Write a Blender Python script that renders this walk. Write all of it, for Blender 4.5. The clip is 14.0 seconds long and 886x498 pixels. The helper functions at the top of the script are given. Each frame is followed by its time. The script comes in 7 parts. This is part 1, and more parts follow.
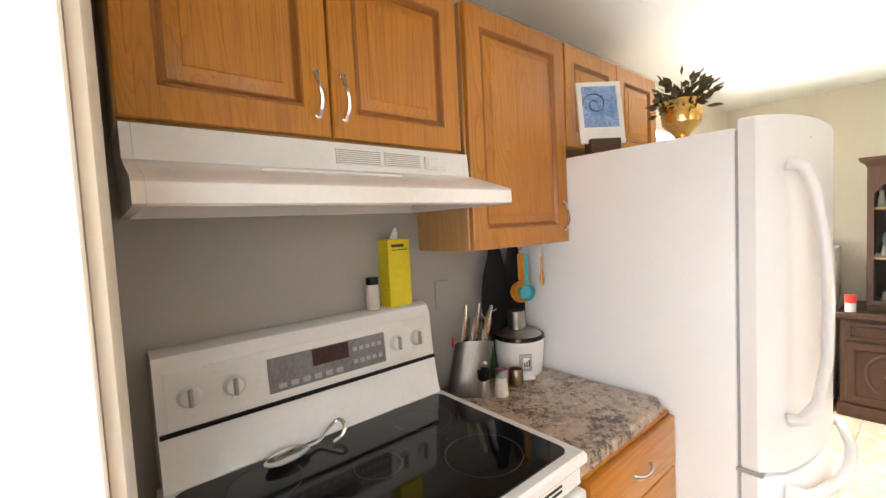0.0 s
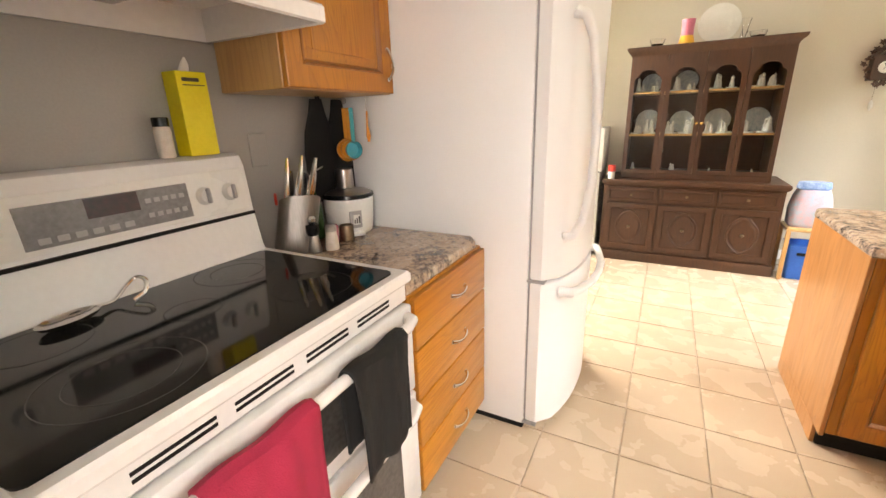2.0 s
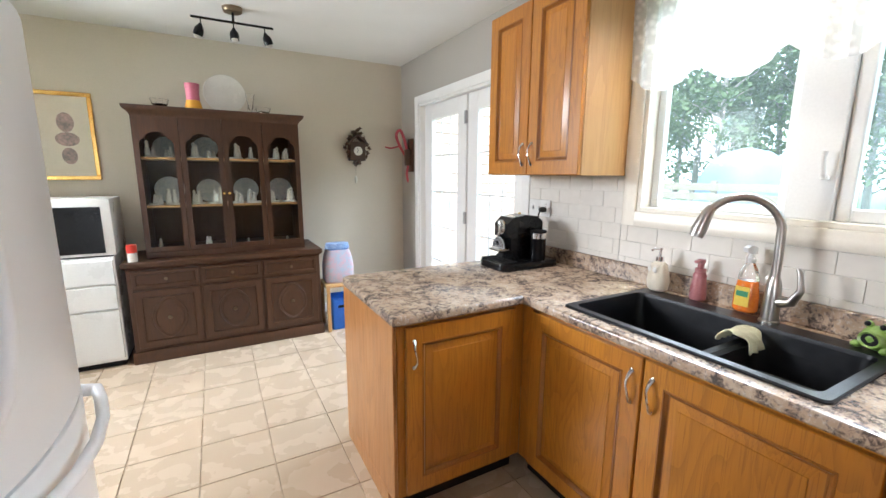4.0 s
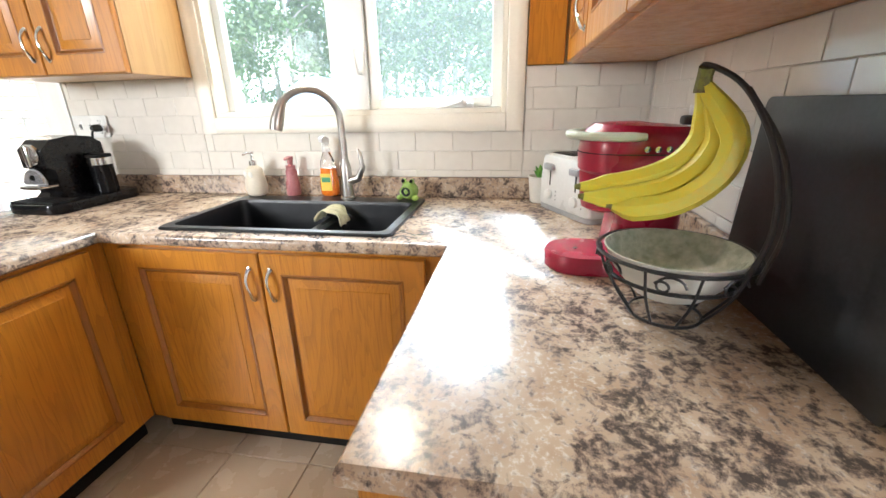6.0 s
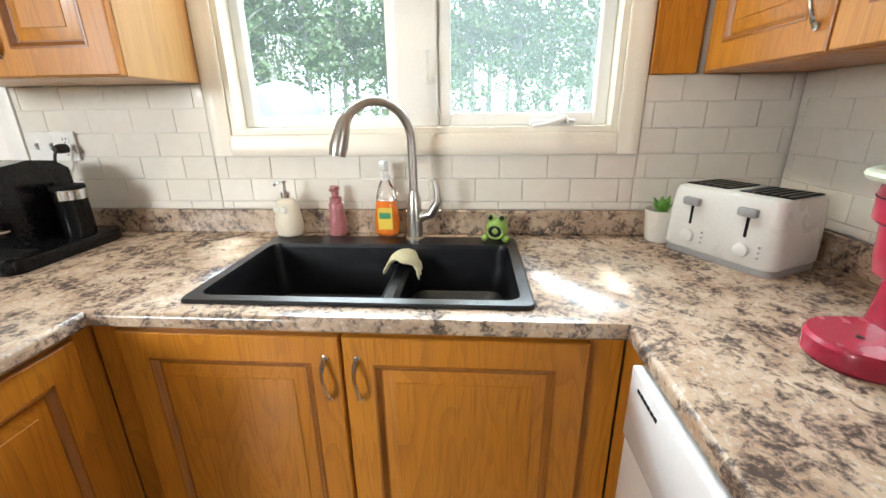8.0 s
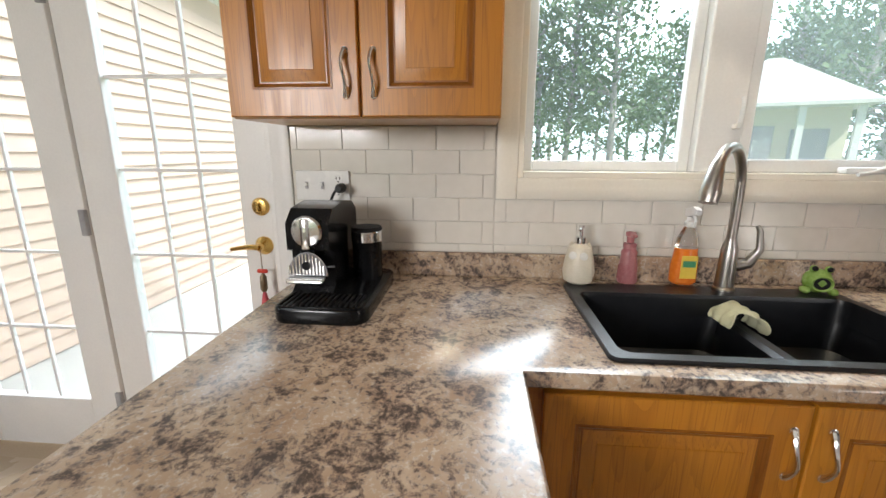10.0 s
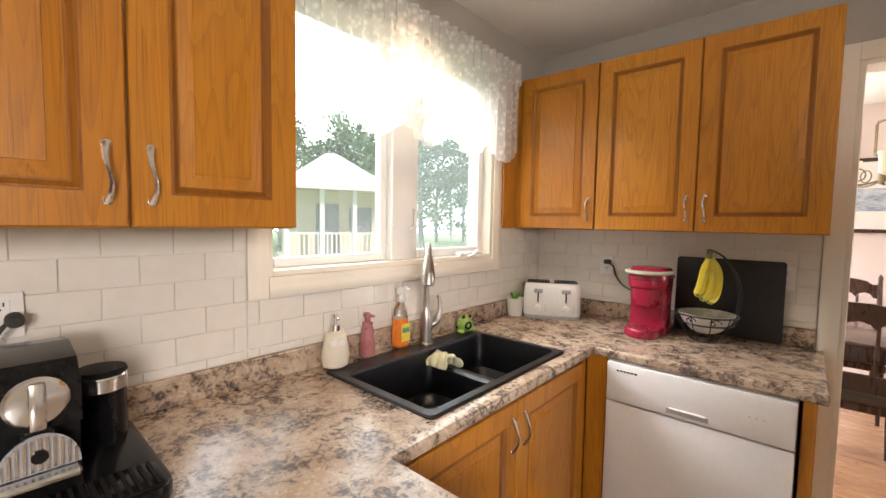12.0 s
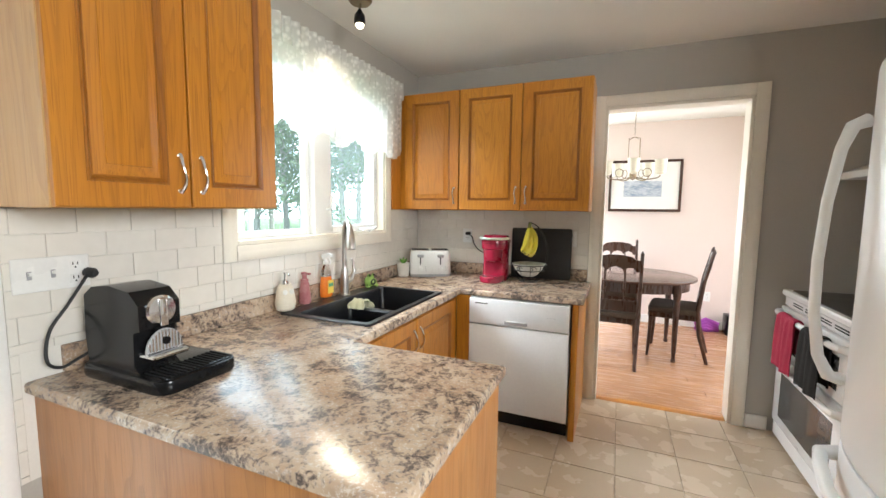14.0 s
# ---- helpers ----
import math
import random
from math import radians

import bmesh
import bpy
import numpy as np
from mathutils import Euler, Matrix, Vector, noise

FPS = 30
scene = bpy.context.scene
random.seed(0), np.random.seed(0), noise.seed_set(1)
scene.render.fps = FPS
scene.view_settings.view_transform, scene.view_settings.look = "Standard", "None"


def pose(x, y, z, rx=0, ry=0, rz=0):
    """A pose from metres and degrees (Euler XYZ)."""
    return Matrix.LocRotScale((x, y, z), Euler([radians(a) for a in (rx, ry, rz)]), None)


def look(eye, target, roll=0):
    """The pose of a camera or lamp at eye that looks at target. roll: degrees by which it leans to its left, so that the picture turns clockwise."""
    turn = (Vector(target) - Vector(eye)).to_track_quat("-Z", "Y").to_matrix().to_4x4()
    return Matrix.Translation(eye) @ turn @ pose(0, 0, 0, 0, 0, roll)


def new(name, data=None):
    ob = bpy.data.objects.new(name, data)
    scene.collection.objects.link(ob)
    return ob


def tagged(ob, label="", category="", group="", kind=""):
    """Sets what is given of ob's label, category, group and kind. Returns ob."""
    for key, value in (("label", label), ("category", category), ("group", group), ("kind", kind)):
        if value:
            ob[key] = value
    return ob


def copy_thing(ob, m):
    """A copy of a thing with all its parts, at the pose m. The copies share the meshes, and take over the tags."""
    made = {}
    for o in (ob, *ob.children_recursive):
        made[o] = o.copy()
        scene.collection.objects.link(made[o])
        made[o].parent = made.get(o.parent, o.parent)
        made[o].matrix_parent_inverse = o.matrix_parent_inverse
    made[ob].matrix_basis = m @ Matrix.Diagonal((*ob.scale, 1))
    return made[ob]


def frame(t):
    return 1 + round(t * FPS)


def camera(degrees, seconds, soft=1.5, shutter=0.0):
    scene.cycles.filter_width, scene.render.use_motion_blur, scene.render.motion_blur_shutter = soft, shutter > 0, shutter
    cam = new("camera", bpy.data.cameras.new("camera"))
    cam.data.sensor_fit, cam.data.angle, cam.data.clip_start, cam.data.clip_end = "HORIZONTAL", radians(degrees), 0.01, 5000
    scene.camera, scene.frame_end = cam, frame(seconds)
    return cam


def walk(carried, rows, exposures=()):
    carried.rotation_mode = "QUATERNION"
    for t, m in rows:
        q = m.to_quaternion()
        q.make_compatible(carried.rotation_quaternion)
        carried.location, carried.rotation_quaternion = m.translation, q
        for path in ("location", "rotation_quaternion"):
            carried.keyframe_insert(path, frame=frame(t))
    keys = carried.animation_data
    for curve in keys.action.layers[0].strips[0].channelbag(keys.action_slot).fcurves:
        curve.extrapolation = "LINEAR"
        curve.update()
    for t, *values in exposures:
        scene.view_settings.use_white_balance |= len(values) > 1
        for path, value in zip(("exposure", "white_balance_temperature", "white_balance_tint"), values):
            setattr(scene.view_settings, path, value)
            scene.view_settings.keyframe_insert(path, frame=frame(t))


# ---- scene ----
cam = camera(94.1, 14.0)
PATH = [
    (0, (-1.917, 0.005, 1.509), (-3.448, 1.287, 1.397), -2.9),
    (0.5, (-1.919, -0.022, 1.443), (-3.381, 1.31, 1.145), -3.1),
    (1, (-1.913, -0.046, 1.371), (-3.257, 1.357, 0.896), -3.2),
    (1.5, (-1.907, -0.052, 1.319), (-3.066, 1.463, 0.718), -2.8),
    (2, (-1.887, 0.009, 1.323), (-2.786, 1.69, 0.719), -1.8),
    (2.5, (-1.875, 0.155, 1.357), (-2.438, 1.997, 0.817), -0.7),
    (3, (-1.83, 0.315, 1.382), (-1.967, 2.257, 0.923), -0.2),
    (3.2, (-1.816, 0.372, 1.4), (-1.754, 2.32, 0.953), 0.3),
    (3.5, (-1.776, 0.42, 1.383), (-1.397, 2.344, 0.99), 0.1),
    (4, (-1.746, 0.522, 1.372), (-0.799, 2.247, 1.016), 0.3),
    (4.2, (-1.739, 0.559, 1.365), (-0.572, 2.146, 1.014), 0.2),
    (6.3, (-1.699, 0.474, 1.238), (0.161, 0.717, 0.544), -1.1),
    (6.5, (-1.658, 0.515, 1.239), (0.206, 0.716, 0.541), -1.0),
    (7, (-1.498, 0.642, 1.261), (0.375, 0.774, 0.572), -0.8),
    (7.5, (-1.398, 0.768, 1.257), (0.487, 0.876, 0.597), -0.6),
    (8, (-1.393, 0.978, 1.279), (0.496, 1.125, 0.638), -0.8),
    (8.5, (-1.43, 1.224, 1.286), (0.433, 1.591, 0.656), -0.9),
    (8.7, (-1.439, 1.314, 1.284), (0.398, 1.798, 0.659), -0.9),
    (11, (-1.309, 2.267, 1.323), (0.598, 1.711, 1.088), 0.4),
    (11.5, (-1.284, 2.343, 1.383), (0.401, 1.279, 1.217), 1.0),
    (12, (-1.306, 2.425, 1.391), (0.012, 0.925, 1.266), 1.0),
    (12.5, (-1.376, 2.575, 1.387), (-0.335, 0.872, 1.255), 0.1),
    (13, (-1.44, 2.732, 1.373), (-0.531, 0.957, 1.229), -0.1),
    (13.5, (-1.521, 2.915, 1.373), (-0.673, 1.112, 1.205), 0.3),
    (14, (-1.552, 3.111, 1.377), (-0.775, 1.279, 1.184), 0.6),
]
EXPOSURES = [(0, 1.25, 6300, 11), (0.5, 1.1, 6500, 12), (1.0, 1.0, 6700, 12), (2.0, 1.1, 7100, 15), (2.5, 1.0, 6700, 12), (3.0, 0.9, 6200, 10), (4.0, 0.4, 5700, 10), (6.5, 0.85, 6100, 9), (7.2, 0.72, 6200, 10), (8.0, 0.5, 6100, 7), (8.7, 0.3, 6100, 7), (10.8, -0.4, 6700, 17), (11.5, -0.2, 7100, 21), (12.0, 0.1, 6900, 18), (12.5, 0.2, 6400, 11), (14.0, 0.4, 6000, 7)]
walk(cam, [(t, look(eye, target, roll)) for t, eye, target, roll in PATH], EXPOSURES)

# ---- world, sun, lights ----
world = bpy.data.worlds.new("world")
scene.world = world
world.use_nodes = True
wn = world.node_tree
sky = wn.nodes.new("ShaderNodeTexSky")
sky.sky_type = "NISHITA"
sky.sun_disc = False
sky.sun_elevation = radians(50)
sky.sun_rotation = radians(245)
wn.links.new(sky.outputs[0], wn.nodes["Background"].inputs[0])
wn.nodes["Background"].inputs[1].default_value = 0.15


def sun_lamp(energy, m, color, angle):
    data = bpy.data.lights.new("sun", "SUN")
    data.energy, data.color, data.angle = energy, color, angle
    new("sun", data).matrix_world = m


def area_lamp(name, energy, m, color, size, size_y):
    data = bpy.data.lights.new(name, "AREA")
    data.energy, data.color, data.shape, data.size, data.size_y = energy, color, "RECTANGLE", size, size_y
    new(name, data).matrix_world = m


sun_lamp(5.0, look((-15, -7, 19), (0, 0, 0)), (1, 0.95, 0.87), radians(0.6))
# the sky's light through the window and glazed doors, from lamps hung outside
area_lamp("window_skylight", 580, look((4.0, 1.17, 5.3), (-2.0, 1.17, 1.1)), (0.9, 0.95, 1), 4.4, 2.4)
area_lamp("door_skylight", 600, look((5.6, 3.4, 5.9), (-2.4, 3.0, 1.0)), (0.92, 0.96, 1), 5.0, 2.2)
# added fill lamp at a made-up opening in the dining room's left wall
area_lamp("dining_left_fill", 22, look((0.06, -1.3, 1.5), (-2, -1.3, 1.1)), (1, 0.96, 0.92), 1.8, 1.4)
# added fill lamp behind an unseen, made-up opening beyond the fridge
area_lamp("back_fill", 120, look((-3.75, 3.75, 1.9), (-1.0, 0.4, 1.5)), (1, 0.97, 0.93), 1.3, 0.8)
# added fill lamp, aimed through the doorway to brighten fridge and range
area_lamp("dining_far_fill", 36, look((-0.68, -2.65, 1.5), (-2.6, 1.4, 1.3)), (1, 0.97, 0.94), 0.9, 1.2)
# added fill lamp at the right dining wall; brightens the sink cabinets
area_lamp("dining_right_fill", 62, look((-3.86, -1.3, 1.5), (-0.6, 1.1, 0.6)), (1, 0.97, 0.93), 1.6, 1.4)

# ---- materials ----
def nodes_of(name):
    m = bpy.data.materials.new(name)
    m.use_nodes = True
    t = m.node_tree
    return m, t, t.nodes["Principled BSDF"]


def node(t, kind, inputs=None, operation="", data_type=""):
    n = t.nodes.new(kind)
    if operation:
        n.operation = operation
    if data_type:
        n.data_type = data_type
    for k, v in (inputs or {}).items():
        if isinstance(v, bpy.types.NodeSocket):
            t.links.new(v, n.inputs[k])
        else:
            n.inputs[k].default_value = v
    return n


def rgba(c):
    return (c[0], c[1], c[2], 1)


def coords(t, scale=(1, 1, 1), jitter=True):
    """Object coordinates in metres, shifted from object to object."""
    tc = node(t, "ShaderNodeTexCoord")
    vec = tc.outputs["Object"]
    if jitter:
        info = node(t, "ShaderNodeObjectInfo")
        mul = node(t, "ShaderNodeMath", {0: info.outputs["Random"], 1: 13.7}, operation="MULTIPLY")
        vec = node(t, "ShaderNodeVectorMath", {0: vec, 1: mul.outputs[0]}, operation="ADD").outputs[0]
    return node(t, "ShaderNodeMapping", {"Vector": vec, "Scale": scale}).outputs[0]


def ramp(t, fac, stops):
    r = node(t, "ShaderNodeValToRGB", {0: fac})
    el = r.color_ramp.elements
    while len(el) < len(stops):
        el.new(0.5)
    for e, (p, c) in zip(el, stops):
        e.position, e.color = p, rgba(c)
    return r.outputs[0]


def mix(t, fac, a, b):
    n = node(t, "ShaderNodeMix", data_type="RGBA")
    for k, v in ((0, fac), (6, a), (7, b)):
        if isinstance(v, bpy.types.NodeSocket):
            t.links.new(v, n.inputs[k])
        else:
            n.inputs[k].default_value = v if k == 0 else rgba(v)
    return n.outputs[2]


def bump(t, height, strength, dist):
    return node(t, "ShaderNodeBump", {"Height": height, "Strength": strength, "Distance": dist}).outputs[0]


def surf(name, c1, c2, rough=0.5, scale=6.0, fine=80.0, relief=0.1, metal=0.0, coat=0.0, stretch=(1, 1, 1), rough2=None, spec=0.5, jitter=True):
    """Two-scale mottled surface between two near colours."""
    m, t, b = nodes_of(name)
    v = coords(t, stretch, jitter)
    big = node(t, "ShaderNodeTexNoise", {"Vector": v, "Scale": scale, "Detail": 4.0}).outputs[0]
    small = node(t, "ShaderNodeTexNoise", {"Vector": v, "Scale": fine, "Detail": 3.0}).outputs[0]
    f = node(t, "ShaderNodeMath", {0: big, 1: small}, operation="ADD").outputs[0]
    f = node(t, "ShaderNodeMapRange", {0: f, 1: 0.75, 2: 1.25, 3: 0.0, 4: 1.0}).outputs[0]
    t.links.new(mix(t, f, c1, c2), b.inputs["Base Color"])
    r2 = rough + 0.08 if rough2 is None else rough2
    t.links.new(node(t, "ShaderNodeMapRange", {0: big, 1: 0.3, 2: 0.7, 3: rough, 4: r2}).outputs[0], b.inputs["Roughness"])
    b.inputs["Metallic"].default_value, b.inputs["Coat Weight"].default_value = metal, coat
    b.inputs["Specular IOR Level"].default_value = spec
    b.inputs["Coat Roughness"].default_value = 0.12
    if relief:
        t.links.new(bump(t, small, relief, 0.002), b.inputs["Normal"])
    return m


def wood(name, light, mid, dark, rough=0.3, along="z", coat=0.2, figure=1.0):
    """Oak-like figure: rings cut lengthwise, long streaks and fine open pores."""
    m, t, b = nodes_of(name)
    s = {"z": ((1, 1, 0.1), (1, 1, 0.02)), "x": ((0.1, 1, 1), (0.02, 1, 1)), "y": ((1, 0.1, 1), (1, 0.02, 1))}[along]
    v = coords(t, s[0])
    wob = node(t, "ShaderNodeTexNoise", {"Vector": v, "Scale": 5.0, "Detail": 3.0, "Distortion": 0.6}).outputs[0]
    rings = node(t, "ShaderNodeMath", {0: wob, 1: 26.0 * figure}, operation="MULTIPLY").outputs[0]
    rings = node(t, "ShaderNodeMath", {0: rings}, operation="FRACT").outputs[0]
    streak = node(t, "ShaderNodeTexNoise", {"Vector": v, "Scale": 40.0, "Detail": 6.0}).outputs[0]
    pores = node(t, "ShaderNodeTexNoise", {"Vector": coords(t, s[1]), "Scale": 330.0, "Detail": 2.0}).outputs[0]
    tone = node(t, "ShaderNodeTexNoise", {"Vector": coords(t, s[0]), "Scale": 2.2, "Detail": 2.0}).outputs[0]
    col = mix(t, node(t, "ShaderNodeMapRange", {0: tone, 1: 0.3, 2: 0.7}).outputs[0], light, mid)
    col = mix(t, node(t, "ShaderNodeMapRange", {0: rings, 1: 0.5, 2: 1.0, 3: 0.0, 4: 0.3}).outputs[0], col, dark)
    col = mix(t, node(t, "ShaderNodeMapRange", {0: streak, 1: 0.52, 2: 0.75, 3: 0.0, 4: 0.28}).outputs[0], col, dark)
    pm = node(t, "ShaderNodeMapRange", {0: pores, 1: 0.56, 2: 0.72, 3: 0.0, 4: 0.5}).outputs[0]
    col = mix(t, pm, col, dark)
    t.links.new(col, b.inputs["Base Color"])
    t.links.new(node(t, "ShaderNodeMapRange", {0: streak, 1: 0.3, 2: 0.7, 3: rough, 4: rough + 0.12}).outputs[0], b.inputs["Roughness"])
    b.inputs["Coat Weight"].default_value, b.inputs["Coat Roughness"].default_value = coat, 0.18
    t.links.new(bump(t, pm, 0.25, 0.0008), b.inputs["Normal"])
    return m


def granite(name):
    """Speckled laminate: dark grey-brown drifts in cream and pinkish beige."""
    m, t, b = nodes_of(name)
    v = coords(t, (1, 1, 1), False)
    drift = node(t, "ShaderNodeTexNoise", {"Vector": v, "Scale": 7.0, "Detail": 5.0, "Distortion": 1.2}).outputs[0]
    blot = node(t, "ShaderNodeTexNoise", {"Vector": v, "Scale": 34.0, "Detail": 6.0, "Roughness": 0.65, "Distortion": 0.8}).outputs[0]
    fleck = node(t, "ShaderNodeTexNoise", {"Vector": v, "Scale": 95.0, "Detail": 4.0, "Roughness": 0.7}).outputs[0]
    tint = node(t, "ShaderNodeTexNoise", {"Vector": v, "Scale": 11.0, "Detail": 3.0}).outputs[0]
    base = mix(t, node(t, "ShaderNodeMapRange", {0: tint, 1: 0.35, 2: 0.65}).outputs[0], (0.50, 0.39, 0.285), (0.38, 0.265, 0.18))
    light = node(t, "ShaderNodeMapRange", {0: fleck, 1: 0.5, 2: 0.62, 3: 0.0, 4: 0.75}).outputs[0]
    col = mix(t, light, base, (0.64, 0.58, 0.5))
    drift = node(t, "ShaderNodeMath", {0: drift, 1: 0.75}, operation="MULTIPLY").outputs[0]
    s1 = node(t, "ShaderNodeMath", {0: drift, 1: blot}, operation="ADD").outputs[0]
    s2 = node(t, "ShaderNodeMath", {0: fleck, 1: 0.8}, operation="MULTIPLY").outputs[0]
    s = node(t, "ShaderNodeMath", {0: s1, 1: s2}, operation="ADD").outputs[0]
    d1 = node(t, "ShaderNodeMapRange", {0: s, 1: 1.22, 2: 1.34, 3: 0.0, 4: 0.8}).outputs[0]
    col = mix(t, d1, col, (0.20, 0.145, 0.115))
    d2 = node(t, "ShaderNodeMapRange", {0: s, 1: 1.33, 2: 1.46, 3: 0.0, 4: 0.8}).outputs[0]
    col = mix(t, d2, col, (0.03, 0.026, 0.026))
    t.links.new(col, b.inputs["Base Color"])
    t.links.new(node(t, "ShaderNodeMapRange", {0: blot, 1: 0.3, 2: 0.7, 3: 0.2, 4: 0.27}).outputs[0], b.inputs["Roughness"])
    b.inputs["Specular IOR Level"].default_value = 0.7
    t.links.new(bump(t, fleck, 0.06, 0.001), b.inputs["Normal"])
    return m


def glass(name, tint=(1, 1, 1), rough=0.0):
    m, t, b = nodes_of(name)
    b.inputs["Base Color"].default_value = rgba(tint)
    b.inputs["Roughness"].default_value, b.inputs["IOR"].default_value = rough, 1.45
    b.inputs["Transmission Weight"].default_value = 1.0
    return m


def pane_glass(name, veil):
    """Thin window glass: clear, with a faint mirror and a milky share painted in as glare."""
    m, t, b = nodes_of(name)
    tr = node(t, "ShaderNodeBsdfTransparent", {"Color": (0.96, 0.98, 0.97, 1)})
    gl = node(t, "ShaderNodeBsdfGlossy", {"Color": (1, 1, 1, 1), "Roughness": 0.02})
    mx = node(t, "ShaderNodeMixShader", {0: 0.004, 1: tr.outputs[0], 2: gl.outputs[0]})
    # milky share put into the glass to wash out the view like glare
    veil_bsdf = node(t, "ShaderNodeBsdfTranslucent", {"Color": (0.85, 0.9, 0.9, 1)})
    mx = node(t, "ShaderNodeMixShader", {0: veil, 1: mx.outputs[0], 2: veil_bsdf.outputs[0]})
    t.links.new(mx.outputs[0], t.nodes["Material Output"].inputs[0])
    return m


def sheer(name, color, solid):
    """Net curtain: part see-through, part translucent, with a woven lace figure."""
    m, t, b = nodes_of(name)
    v = coords(t, (1, 1, 1), False)
    lace = node(t, "ShaderNodeTexVoronoi", {"Vector": v, "Scale": 34.0}).outputs[0]
    big = node(t, "ShaderNodeTexNoise", {"Vector": v, "Scale": 9.0, "Detail": 4.0}).outputs[0]
    f = node(t, "ShaderNodeMapRange", {0: node(t, "ShaderNodeMath", {0: lace, 1: big}, operation="ADD").outputs[0], 1: 0.55, 2: 1.05, 3: solid + 0.22, 4: solid - 0.12}).outputs[0]
    tr = node(t, "ShaderNodeBsdfTransparent")
    df = node(t, "ShaderNodeBsdfDiffuse", {"Color": rgba(color)})
    tl = node(t, "ShaderNodeBsdfTranslucent", {"Color": rgba(color)})
    cloth = node(t, "ShaderNodeMixShader", {0: 0.5, 1: df.outputs[0], 2: tl.outputs[0]})
    mx = node(t, "ShaderNodeMixShader", {0: f, 1: tr.outputs[0], 2: cloth.outputs[0]})
    t.links.new(mx.outputs[0], t.nodes["Material Output"].inputs[0])
    return m


def glow(name, color, strength):
    m, t, b = nodes_of(name)
    b.inputs["Base Color"].default_value = rgba(color)
    b.inputs["Emission Color"].default_value, b.inputs["Emission Strength"].default_value = rgba(color), strength
    return m


OAK = wood("golden_oak", (0.54, 0.225, 0.020), (0.43, 0.160, 0.012), (0.20, 0.06, 0.005))
OAK_H = wood("golden_oak_lengthwise", (0.54, 0.225, 0.020), (0.43, 0.160, 0.012), (0.20, 0.06, 0.005), along="y")
# darker oak that paints shade into the grooves round door panels
OAK_GROOVE_SHADE = wood("groove_shade_oak", (0.32, 0.115, 0.010), (0.25, 0.085, 0.008), (0.12, 0.036, 0.004))
OAK_SIDE = wood("oak_veneer", (0.58, 0.36, 0.15), (0.50, 0.28, 0.10), (0.34, 0.17, 0.06), figure=0.5)
OAK_END = wood("oak_end_veneer", (0.44, 0.20, 0.06), (0.36, 0.15, 0.04), (0.2, 0.075, 0.02), figure=0.5)
WALNUT = wood("dark_walnut", (0.075, 0.028, 0.009), (0.05, 0.018, 0.0055), (0.016, 0.006, 0.0025), rough=0.4, coat=0.1)
MAHOGANY = wood("dark_dining_wood", (0.06, 0.026, 0.016), (0.045, 0.018, 0.011), (0.015, 0.007, 0.005), rough=0.22)
PLANK = wood("laminate_plank", (0.46, 0.25, 0.13), (0.36, 0.18, 0.09), (0.22, 0.10, 0.05), rough=0.2, along="x")
GRANITE = granite("granite_laminate")
GREY_PAINT = surf("grey_beige_wall_paint", (0.40, 0.375, 0.335), (0.43, 0.405, 0.36), 0.55, 2.0, 160, 0.12)
SPLASH_PAINT = surf("grey_wall_behind_range", (0.33, 0.32, 0.30), (0.36, 0.345, 0.32), 0.35, 2.0, 160, 0.05)
CREAM_PAINT = surf("cream_wall_paint", (0.60, 0.545, 0.44), (0.64, 0.58, 0.47), 0.55, 2.0, 160, 0.12)
PINK_PAINT = surf("pale_pink_wall_paint", (0.68, 0.575, 0.53), (0.71, 0.60, 0.555), 0.6, 2.0, 160, 0.1)
CEILING_PAINT = surf("ceiling_paint", (0.78, 0.77, 0.74), (0.82, 0.81, 0.78), 0.7, 3.0, 220, 0.25)
TRIM_PAINT = surf("cream_white_trim", (0.76, 0.72, 0.63), (0.80, 0.76, 0.67), 0.3, 5.0, 120, 0.04)
WHITE_TRIM = surf("white_trim", (0.78, 0.77, 0.75), (0.82, 0.81, 0.79), 0.32, 5.0, 120, 0.04)
VINYL = surf("white_vinyl", (0.74, 0.74, 0.72), (0.78, 0.78, 0.76), 0.3, 5.0, 120, 0.02)
ENAMEL = surf("white_enamel", (0.76, 0.76, 0.76), (0.80, 0.80, 0.80), 0.16, 3.0, 60, 0.01, coat=0.3)
FRIDGE_WHITE = surf("pebbled_white_steel", (0.81, 0.82, 0.83), (0.84, 0.85, 0.86), 0.28, 3.0, 420, 0.12)
PLASTIC_WHITE = surf("white_plastic", (0.74, 0.74, 0.72), (0.78, 0.78, 0.76), 0.25, 5.0, 90, 0.02)
PLASTIC_GREY = surf("grey_plastic", (0.32, 0.32, 0.33), (0.38, 0.38, 0.39), 0.35, 5.0, 90, 0.02)
BLACK_PLASTIC = surf("black_plastic", (0.006, 0.006, 0.0065), (0.011, 0.011, 0.012), 0.12, 6.0, 120, 0.02, spec=0.25)
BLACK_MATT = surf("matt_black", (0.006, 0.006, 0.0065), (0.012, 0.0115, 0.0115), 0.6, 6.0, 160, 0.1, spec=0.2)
BLACK_GLASS = surf("black_ceramic_glass", (0.006, 0.006, 0.007), (0.008, 0.008, 0.009), 0.05, 3.0, 60, 0.0, rough2=0.09)
RING_GREY = surf("printed_ring_grey", (0.10, 0.10, 0.10), (0.13, 0.13, 0.13), 0.2, 8.0, 60, 0.0)
SINK_BLACK = surf("black_composite", (0.005, 0.0055, 0.007), (0.010, 0.0105, 0.013), 0.3, 30.0, 420, 0.1, spec=0.42)
CHROME = surf("chrome", (0.72, 0.72, 0.72), (0.78, 0.78, 0.78), 0.12, 8.0, 60, 0.0, metal=1.0)
